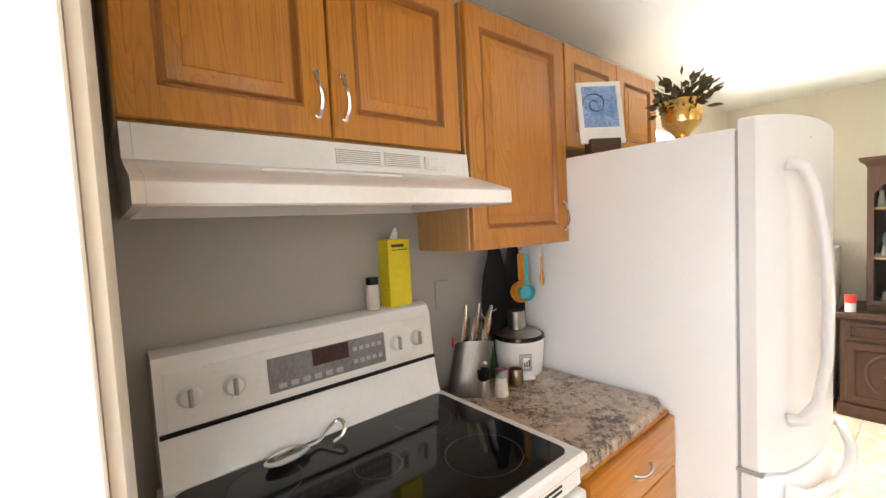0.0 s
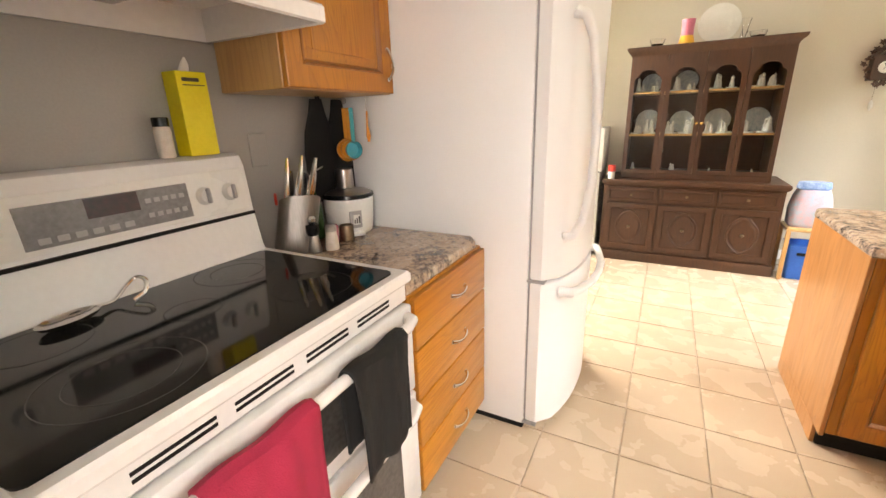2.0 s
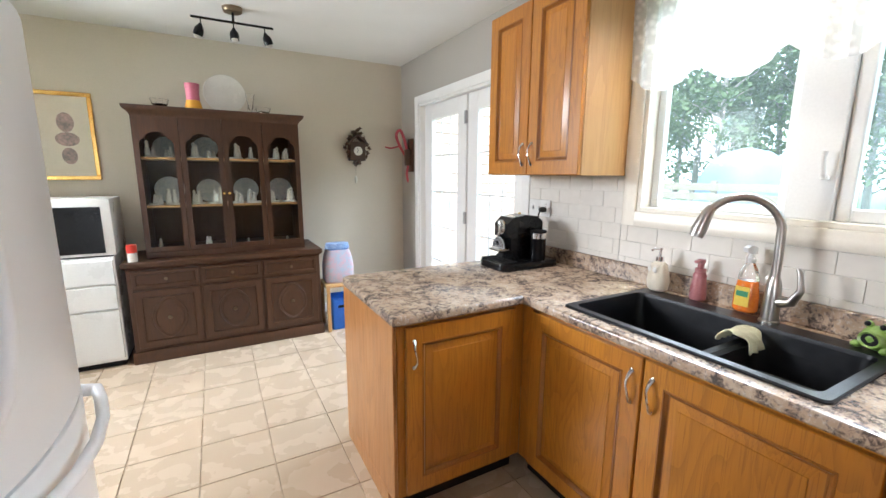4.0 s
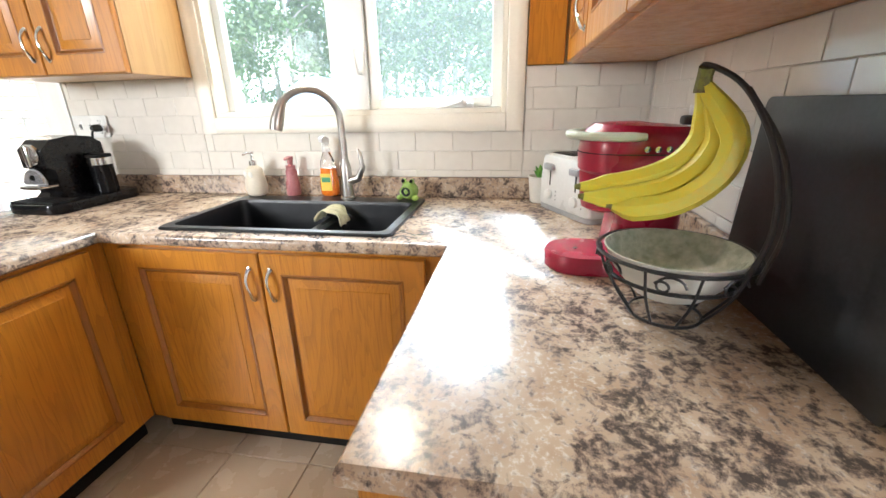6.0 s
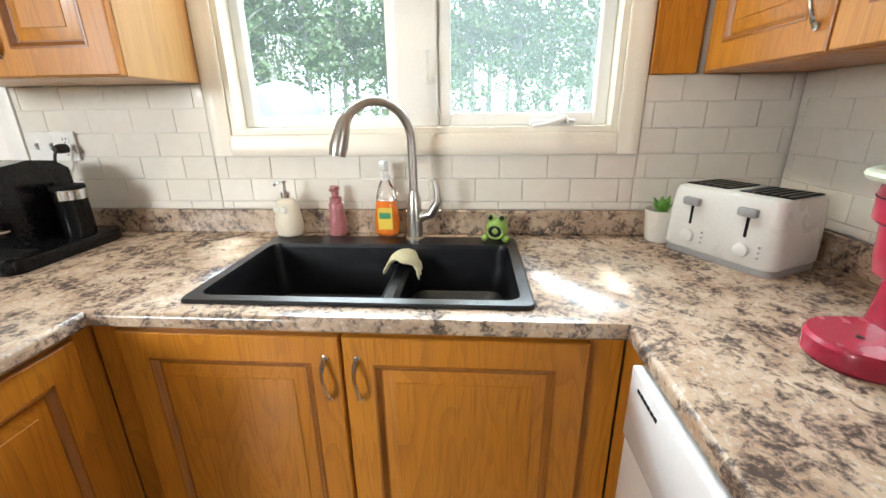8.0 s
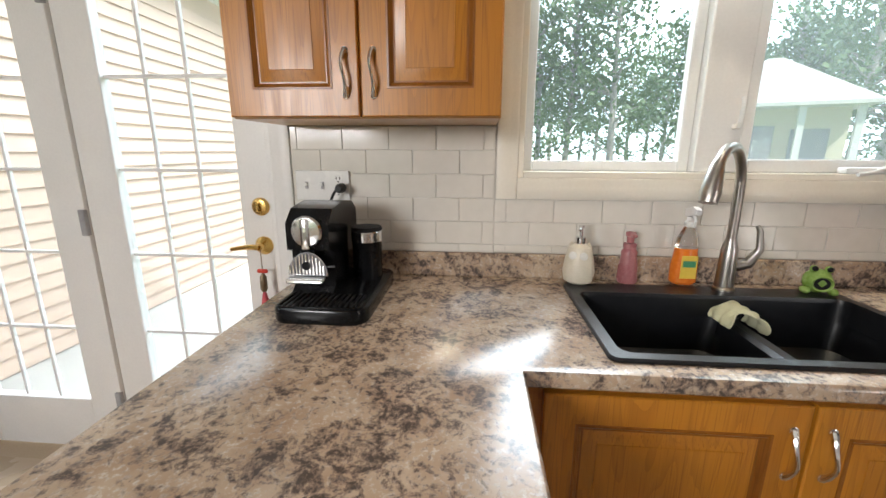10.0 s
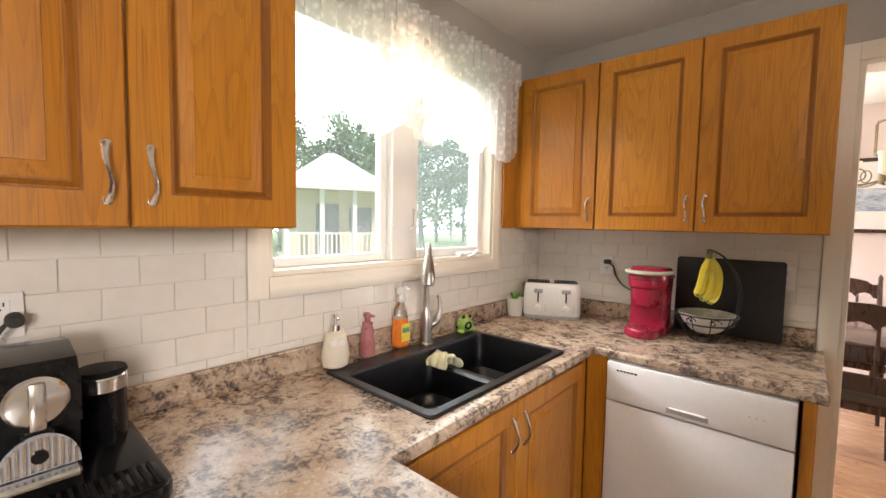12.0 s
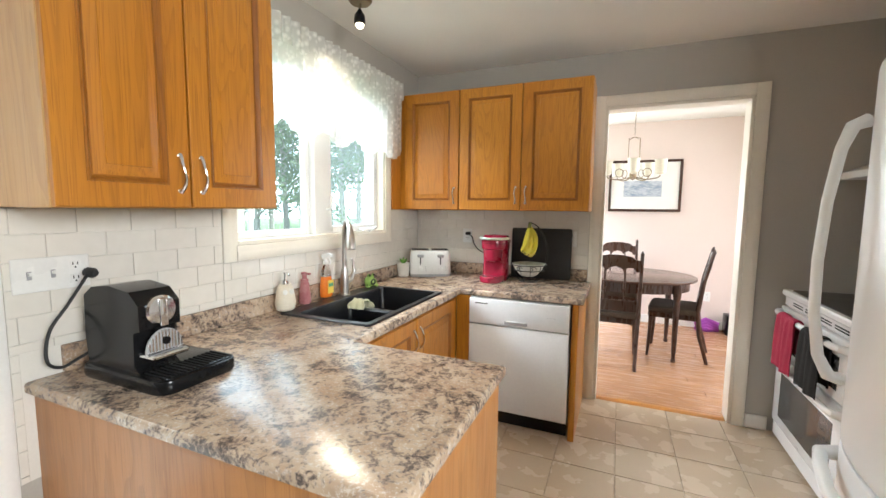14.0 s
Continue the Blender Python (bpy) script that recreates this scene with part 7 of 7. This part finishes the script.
def dining_chair():
    c = thing("dining_chair", "dark wooden dining chair with arched back and padded seat", "chair", (0, 0, 0), group="dining chairs")
    part("seat", loft([[(x * k, y * k, z) for x, y in rrect(0.45, 0.42, 0.05)] for z, k in ((0.435, 0.97), (0.445, 1.0), (0.475, 1.0), (0.49, 0.93), (0.495, 0.7))]), SEAT_CLOTH, c)
    part("seat_frame", box(-0.22, 0.22, -0.20, 0.205, 0.385, 0.434, 0.006), MAHOGANY, c)
    for s in (-1, 1):
        part("front_leg", tube([(s * 0.195, 0.18, 0.40), (s * 0.195, 0.185, 0.2), (s * 0.2, 0.195, 0.0)], [0.02, 0.017, 0.012], 10), MAHOGANY, c)
        part("back_post", tube([(s * 0.19, -0.29, 0.0), (s * 0.195, -0.22, 0.25), (s * 0.2, -0.195, 0.45), (s * 0.205, -0.23, 0.75), (s * 0.205, -0.285, 1.0), (s * 0.205, -0.29, 1.02), (s * 0.205, -0.295, 1.045)], [0.015, 0.018, 0.02, 0.017, 0.015, 0.017, 0.004], 10), MAHOGANY, c)
    arch = [(-0.2, 0.86), (-0.2, 0.965), (-0.16, 0.965), (-0.13, 0.99), (-0.05, 1.005), (0.05, 1.005), (0.13, 0.99), (0.16, 0.965), (0.2, 0.965), (0.2, 0.86), (0.17, 0.86), (0.15, 0.89), (0.12, 0.90), (0.09, 0.89), (0.07, 0.86), (0.045, 0.89), (0.0, 0.905), (-0.045, 0.89), (-0.07, 0.86), (-0.09, 0.89), (-0.12, 0.90), (-0.15, 0.89), (-0.17, 0.86)]
    tl_ = pose(0, -0.245, 0, 0, 0, 0) @ Matrix(((1, 0, 0, 0), (0, 1, -0.16, 0.12), (0, 0, 1, 0), (0, 0, 0, 1)))
    part("top_rail", loft([[(x, y, z) for x, z in arch] for y in (-0.012, 0.012)]), MAHOGANY, c, m=tl_)
    for x in (-0.08, 0.08):
        part("spindle", tube([(x, -0.20, 0.56), (x, -0.225, 0.72), (x, -0.255, 0.88)], [0.008, 0.011, 0.008], 8), MAHOGANY, c)
    part("lower_rail", box(-0.2, 0.2, -0.215, -0.19, 0.50, 0.60, 0.006), MAHOGANY, c)
    return c


ch = dining_chair()
ch.matrix_world = pose(-1.545, -0.98, 0, 0, 0, 180)
copy_thing(ch, pose(-1.56, -1.98, 0, 0, 0, 0))
copy_thing(ch, pose(-2.085, -1.38, 0, 0, 0, -99))

SHADE = surf("frosted_cream_glass", (0.74, 0.70, 0.58), (0.80, 0.76, 0.64), 0.4, 10, 60, 0.0)
cd = thing("chandelier", "bronze chandelier with cream glass shades over the table", "chandelier", (-1.66, -1.42, CEIL))
part("ceiling_cup", lathe([(0.002, -0.03), (0.05, -0.02), (0.055, -0.001)], 20), BRONZE, cd)
part("chain", tube([(0.006 * math.sin(k * 2.4), 0.006 * math.cos(k * 2.4), -0.02 - 0.012 * k) for k in range(26)], 0.003, 6), BRONZE, cd)
for dx_ in (-0.05, 0.05):
    for dy_ in (-0.05, 0.05):
        part("frame_rod", tube([(0, 0, -0.34), (dx_, dy_, -0.36), (dx_, dy_, -0.56)], 0.004, 6), BRONZE, cd)
part("hub", lathe([(0.002, -0.76), (0.03, -0.745), (0.035, -0.72), (0.02, -0.60), (0.06, -0.56), (0.002, -0.55)], 18), BRONZE, cd)
for k in range(5):
    a = 2 * math.pi * k / 5 + 0.3
    c, s = math.cos(a), math.sin(a)
    arm = part("arm", tube(smooth_path([(0.02 * c, 0.02 * s, -0.73), (0.12 * c, 0.12 * s, -0.755), (0.22 * c, 0.22 * s, -0.745), (0.25 * c, 0.25 * s, -0.72)]), 0.006, 8), BRONZE, cd)
    part("scroll_ring", tube([(q.x * c, q.x * s, q.y - 0.69) for q in (Vector((0.13 + 0.04 * math.cos(t_), 0.04 * math.sin(t_))) for t_ in (2 * math.pi * j / 18 for j in range(18)))], 0.004, 6, closed=True), BRONZE, arm)
    part("glass_shade", lathe([(0.025, -0.715), (0.045, -0.70), (0.05, -0.62), (0.056, -0.575), (0.053, -0.575), (0.046, -0.62), (0.04, -0.69), (0.002, -0.70)], 20), SHADE, arm, "frosted cream glass shade", m=Matrix.Translation((0.25 * c, 0.25 * s, 0)))
SKETCH = surf("blue_grey_landscape_print", (0.20, 0.26, 0.36), (0.55, 0.58, 0.62), 0.6, 14, 60, 0.0, stretch=(0.5, 1, 2))
WHITE_MAT = surf("white_mat_board", (0.74, 0.73, 0.70), (0.78, 0.77, 0.74), 0.6, 8, 120, 0.02)
dp = thing("framed_print", "dark-framed landscape print with a wide white mat", "picture", (-1.82, DIN_Y + 0.002, 1.682))
for b in ((-0.40, 0.40, -0.31, -0.28), (-0.40, 0.40, 0.28, 0.31), (-0.40, -0.37, -0.28, 0.28), (0.37, 0.40, -0.28, 0.28)):
    part("frame_bar", box(b[0], b[1], 0, 0.03, b[2], b[3], 0.004), MAHOGANY, dp, "dark wood frame bar")
part("mat", box(-0.37, 0.37, 0.0, 0.012, -0.28, 0.28), WHITE_MAT, dp)
part("print", box(-0.19, 0.23, 0.012, 0.014, -0.13, 0.06), SKETCH, dp, "blue-grey landscape print")
PURPLE = surf("purple_fabric", (0.22, 0.03, 0.26), (0.30, 0.05, 0.34), 0.7, 20, 160, 0.3)
pb = thing("purple_bundle", "purple fabric bundle on the dining floor", "bundle", (-2.54, -2.38, 0.0))
for k in range(4):
    part("fold", tube([(-0.12, 0.02 * k - 0.03, 0.02 + 0.025 * k), (0.0, 0.03 - 0.02 * k, 0.03 + 0.03 * k), (0.11, 0.01 * k - 0.01, 0.02 + 0.022 * k)], [0.025, 0.035, 0.02], 10), PURPLE, pb)
db_ = thing("speaker_box", "small dark box on the dining floor", "box", (-2.79, -2.36, 0))
part("body", box(-0.08, 0.08, -0.1, 0.1, 0, 0.22, 0.01, 2), BLACK_PLASTIC, db_)
part("front", box(-0.06, 0.06, 0.1, 0.106, 0.03, 0.19, 0.004), PLASTIC_GREY, db_)
wall_plate("white socket on the pink dining wall", "+y", -2.55, DIN_Y, 0.38, 0.07, 0.115, [(0, "socket")])

# ---- the garden ----
LAWN = surf("lawn", (0.10, 0.17, 0.05), (0.16, 0.23, 0.08), 0.9, 1.5, 40, 0.5)
PAVING = surf("pale_concrete", (0.44, 0.42, 0.38), (0.52, 0.50, 0.46), 0.8, 3, 60, 0.3)
SIDING = surf("beige_pink_siding", (0.56, 0.40, 0.30), (0.62, 0.45, 0.34), 0.6, 3, 60, 0.1)
ROOF_PALE = surf("pale_shingles", (0.64, 0.62, 0.59), (0.72, 0.70, 0.67), 0.8, 6, 60, 0.3)
CREAM_BOARD = surf("cream_painted_boards", (0.66, 0.60, 0.44), (0.72, 0.66, 0.50), 0.6, 5, 60, 0.1)
BARK = surf("pale_bark", (0.52, 0.50, 0.46), (0.38, 0.36, 0.32), 0.9, 8, 60, 0.6, stretch=(1, 1, 0.2))
FOLIAGE = surf("tree_leaves", (0.13, 0.21, 0.09), (0.20, 0.29, 0.14), 0.6, 2, 20, 0.1)
BLUE_SHEET = surf("blue_vinyl_sheet", (0.26, 0.38, 0.64), (0.32, 0.45, 0.70), 0.5, 3, 30, 0.1)
FENCE_WOOD = surf("grey_fence_boards", (0.42, 0.38, 0.31), (0.50, 0.46, 0.38), 0.8, 4, 60, 0.3, stretch=(0.2, 1, 1))
structure("ground", box(-300, 300, -300, 300, -1.6, -0.35), LAWN, "green lawn reaching the horizon", "ground")
# glowing sheet added as white sky; it also brightens the room and reflections
SKY_GLOW = glow("sky_glow", (0.80, 0.90, 1.0), 3.8)
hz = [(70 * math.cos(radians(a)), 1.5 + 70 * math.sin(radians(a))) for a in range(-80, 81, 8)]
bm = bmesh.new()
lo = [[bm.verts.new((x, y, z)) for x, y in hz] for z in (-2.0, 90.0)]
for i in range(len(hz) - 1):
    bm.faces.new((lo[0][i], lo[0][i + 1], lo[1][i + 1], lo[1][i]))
structure("backdrop", bm, SKY_GLOW, "glowing sheet put up as white sky beyond the garden", "backdrop")
structure("patio", box(0.17, 4.4, 2.2, 7.0, -0.349, -0.12, 0.01), PAVING, "pale concrete patio outside the doors", "patio")
sd = thing("house_wing", "house wing with beige lap siding", "house", (2.0, 4.85, -0.34))
part("wall", box(-1.83, 1.7, 0.03, 2.5, 0.0, 3.2), SIDING, sd)
for k in range(26):
    part("siding_board", loft([[(x, y, 0.115 * k + z) for y, z in ((0.028, 0.0), (0.0, 0.004), (0.02, 0.118), (0.03, 0.118))] for x in (-1.83, 1.7)]), SIDING, sd)
part("corner_board", box(1.7, 1.78, -0.012, 0.09, 0, 3.2, 0.004), SIDING, sd)
part("eave", box(-1.9, 2.0, -0.35, 2.6, 3.2, 3.35, 0.01), WHITE_TRIM, sd)
gz = thing("garden_house", "cream garden house with a pale hipped roof and porch", "garden house", (13.6, -7.4, -0.35), -24)
part("floor", box(-2.0, 2.0, -2.0, 2.0, 0, 0.35, 0.02), CREAM_BOARD, gz)
part("room", box(-1.3, 1.8, -1.8, 1.8, 0.35, 2.9), CREAM_BOARD, gz)
part("roof", loft([[(-2.2, -2.2, 2.9), (2.2, -2.2, 2.9), (2.2, 2.2, 2.9), (-2.2, 2.2, 2.9)], [(-2.2, -2.2, 3.0), (2.2, -2.2, 3.0), (2.2, 2.2, 3.0), (-2.2, 2.2, 3.0)], [(-0.2, -0.2, 4.5), (0.2, -0.2, 4.5), (0.2, 0.2, 4.5), (-0.2, 0.2, 4.5)]]), ROOF_PALE, gz)
for y in (-1.85, -0.6, 0.6, 1.85):
    part("post", box(-1.9, -1.75, y - 0.08, y + 0.08, 0.35, 2.9), WHITE_TRIM, gz)
part("door", box(-1.34, -1.29, -0.1, 0.75, 0.36, 2.4), PLASTIC_GREY, gz)
part("window", box(-1.34, -1.29, -1.4, -0.5, 1.3, 2.3), PLASTIC_GREY, gz)
part("top_rail", box(-1.88, -1.78, -1.85, 1.85, 1.25, 1.32), WHITE_TRIM, gz)
for k in range(22):
    y = -1.75 + k * 0.166
    part("baluster", box(-1.85, -1.81, y - 0.025, y + 0.025, 0.4, 1.25), WHITE_TRIM, gz)
dm = thing("pool_dome", "pale blue dome over a garden pool", "pool cover", (11.0, 6.6, -0.35))
part("dome", lathe([(1.15, 0), (1.15, 1.2), (1.08, 1.7), (0.85, 2.1), (0.5, 2.36), (0.02, 2.47)], 32), BLUE_SHEET, dm)
fc = thing("garden_fence", "pale wooden fence with horizontal boards", "fence", (9.2, 12.4, -0.35))
for k in range(9):
    part("fence_post", box(-0.06, 0.06, -8 + 2 * k - 0.06, -8 + 2 * k + 0.06, 0, 1.6), FENCE_WOOD, fc)
for k in range(6):
    part("fence_board", box(-0.09, -0.06, -8, 8, 0.15 + k * 0.24, 0.33 + k * 0.24, 0.005), FENCE_WOOD, fc)


def tree(seed, h, spread):
    rn = random.Random(seed)
    t = thing("tree", "tall garden tree with a loose green crown", "tree", (0, 0, 0), group="garden trees")
    trunk = [(0, 0, 0), (0.1 * rn.uniform(-1, 1), 0.1, h * 0.35), (0.2 * rn.uniform(-1, 1), 0.1, h * 0.7), (0, 0.1, h * 0.95)]
    bm = tube(smooth_path(trunk, 4), [0.2 - 0.013 * k for k in range(13)], 8)
    clumps = []
    for k in range(28):
        z = h * rn.uniform(0.12, 0.96)
        a, r = rn.uniform(0, 6.283), spread * rn.uniform(0.4, 1.0) * (1.1 - 0.6 * z / h)
        end = Vector((r * math.cos(a), r * math.sin(a), z + rn.uniform(0.2, 0.9)))
        tube([(0, 0.1, z - 0.3), end * 0.5 + Vector((0, 0, z * 0.5 - 0.05)), end], [0.07, 0.045, 0.015], 5, bm)
        clumps.append(end)
    part("trunk", bm, BARK, t)
    verts, faces = [], []
    for c in clumps:
        for _ in range(80):
            d = Vector((rn.gauss(0, 1), rn.gauss(0, 1), rn.gauss(0, 0.7)))
            p = c + d * spread * 0.2
            u = Vector((rn.uniform(-1, 1), rn.uniform(-1, 1), rn.uniform(-1, 1))).normalized() * rn.uniform(0.09, 0.22)
            v = u.cross(Vector((rn.uniform(-1, 1), rn.uniform(-1, 1), 1))).normalized() * rn.uniform(0.06, 0.13)
            i = len(verts)
            verts += [p - u, p + v, p + u, p - v]
            faces.append((i, i + 1, i + 2, i + 3))
    me = bpy.data.meshes.new("crown")
    me.from_pydata([tuple(v) for v in verts], [], faces)
    me.materials.append(FOLIAGE)
    cr_ = new("crown", me)
    cr_.parent = t
    return t


kinds = [tree(1, 9, 2.4), tree(2, 11, 2.8), tree(3, 8, 2.2)]
rnd = random.Random(11)
spots = []
for k in range(64):
    a = radians(-66 + 124 * k / 63)
    d = rnd.uniform(22, 44)
    spots.append((d * math.cos(a), 1.5 + d * math.sin(a), rnd.uniform(0, 360), k % 3))
for n, (x, y, rz, kd) in enumerate(spots):
    m = pose(x, y, -0.36, 0, 0, rz)
    if n < 3:
        kinds[n].matrix_world = m
    else:
        copy_thing(kinds[kd], m)

# ---- floor tiles, wall tiles and planks ----
def tile_stone():
    m, t, b = nodes_of("beige_floor_tile")
    v = coords(t, (1, 1, 1))
    cloud = node(t, "ShaderNodeTexNoise", {"Vector": v, "Scale": 7.0, "Detail": 6.0, "Distortion": 0.2}).outputs[0]
    grain = node(t, "ShaderNodeTexNoise", {"Vector": v, "Scale": 60.0, "Detail": 3.0}).outputs[0]
    info = node(t, "ShaderNodeObjectInfo").outputs["Random"]
    col = mix(t, node(t, "ShaderNodeMapRange", {0: cloud, 1: 0.15, 2: 0.85}).outputs[0], (0.51, 0.405, 0.287), (0.54, 0.436, 0.318))
    col = mix(t, node(t, "ShaderNodeMapRange", {0: info, 3: 0.0, 4: 0.25}).outputs[0], col, (0.50, 0.37, 0.245))
    t.links.new(col, b.inputs["Base Color"])
    t.links.new(node(t, "ShaderNodeMapRange", {0: cloud, 1: 0.3, 2: 0.7, 3: 0.25, 4: 0.29}).outputs[0], b.inputs["Roughness"])
    t.links.new(bump(t, grain, 0.05, 0.001), b.inputs["Normal"])
    return m


TILE = tile_stone()
SUBWAY = surf("white_glazed_tile", (0.70, 0.67, 0.61), (0.74, 0.71, 0.65), 0.1, 4, 30, 0.03, rough2=0.16, coat=0.3)


def piece_mesh(name, w, h, t, ease, mat):
    bm = loft([[(x, y, z) for x, y in ((-w / 2 + i, -h / 2 + i), (w / 2 - i, -h / 2 + i), (w / 2 - i, h / 2 - i), (-w / 2 + i, h / 2 - i))] for z, i in ((0, 0), (t - ease, 0), (t, ease))])
    return mesh_of(bm, name, mat)


shared = {}


def piece(name, parent, m, w, h, t, ease, mat):
    key = (name, round(w, 4), round(h, 4))
    if key not in shared:
        shared[key] = piece_mesh(name, w, h, t, ease, mat)
    ob = new(name, shared[key])
    ob.parent = parent
    ob.matrix_basis = m


PITCH = 0.315
floor_ob = bpy.data.objects["floor"]
for i in range(-5, 7):
    for j in range(-7, 9):
        x0, x1 = -1.91 + PITCH * i, -1.91 + PITCH * (i + 1)
        y0, y1 = 2.14 + PITCH * j, 2.14 + PITCH * (j + 1)
        x0, x1, y0, y1 = max(x0, XR), min(x1, 0.0), max(y0, -0.06), min(y1, YF)
        if x1 - x0 > 0.03 and y1 - y0 > 0.03:
            piece("tile", floor_ob, pose((x0 + x1) / 2, (y0 + y1) / 2, -0.007, 0, 0, 0), x1 - x0 - 0.004, y1 - y0 - 0.004, 0.007, 0.0015, TILE)
din = bpy.data.objects["floor_dining"]
y, n = DIN_Y, 0
while y < -0.09:
    y1 = min(y + 0.085, -0.085)
    x = DIN_X0 - (n * 0.43) % 1.2
    while x < DIN_X1:
        a, b = max(x, DIN_X0), min(x + 1.2, DIN_X1)
        if b - a > 0.02:
            piece("plank", din, pose((a + b) / 2, (y + y1) / 2, -0.005), b - a - 0.002, y1 - y - 0.002, 0.006, 0.001, PLANK)
        x += 1.2
    y, n = y + 0.085, n + 1
TW, TH, ZB = 0.156, 0.078, 0.981 - 0.078
bk1 = structure("tile_backing_window", box(-0.003, -0.0005, 0.0035, W0 - 0.07, TOP + 0.083, CB - 0.001, bm=box(-0.003, -0.0005, W0 - 0.07, W1 + 0.069, TOP + 0.083, WZ0 - 0.069, bm=box(-0.003, -0.0005, W1 + 0.069, F0 - 0.072, TOP - 0.3, CB - 0.001))), WHITE_GROUT, "white grouted subway tile backsplash on the window wall", "backsplash")
bk2 = structure("tile_backing_corner", box(-1.362, -0.004, 0.0005, 0.003, TOP + 0.083, CB - 0.001), WHITE_GROUT, "white grouted subway tile backsplash on the corner wall", "backsplash")


def tile_run(parent, way, a0, a1, z0, z1, fixed):
    """Running-bond tiles over a stretch of wall; a along the wall."""
    k = math.floor((z0 - ZB) / TH)
    while ZB + k * TH < z1:
        c0, c1 = max(ZB + k * TH, z0), min(ZB + (k + 1) * TH, z1)
        a = -TW * (2 + 0.5 * (k % 2)) - 1.6
        while a < a1:
            b0, b1 = max(a, a0), min(a + TW, a1)
            if b1 - b0 > 0.012 and c1 - c0 > 0.01:
                at = (fixed, (b0 + b1) / 2, (c0 + c1) / 2) if way == "-x" else ((b0 + b1) / 2, fixed, (c0 + c1) / 2)
                piece("wall_tile", parent, Matrix.Translation(at) @ FACE[way], b1 - b0 - 0.0018, c1 - c0 - 0.0018, 0.0045, 0.0012, SUBWAY)
            a += TW
        k += 1


tile_run(bk1, "-x", 0.0112, W0 - 0.071, TOP + 0.084, CB - 0.002, -0.003)
tile_run(bk1, "-x", W0 - 0.07, W1 + 0.07, TOP + 0.084, WZ0 - 0.07, -0.003)
tile_run(bk1, "-x", W1 + 0.071, F0 - 0.073, TOP + 0.084, CB - 0.002, -0.003)
tile_run(bk1, "-x", 2.535, F0 - 0.073, TOP - 0.3, TOP + 0.083, -0.003)
tile_run(bk2, "+y", -1.361, -0.012, TOP + 0.084, CB - 0.002, 0.003)
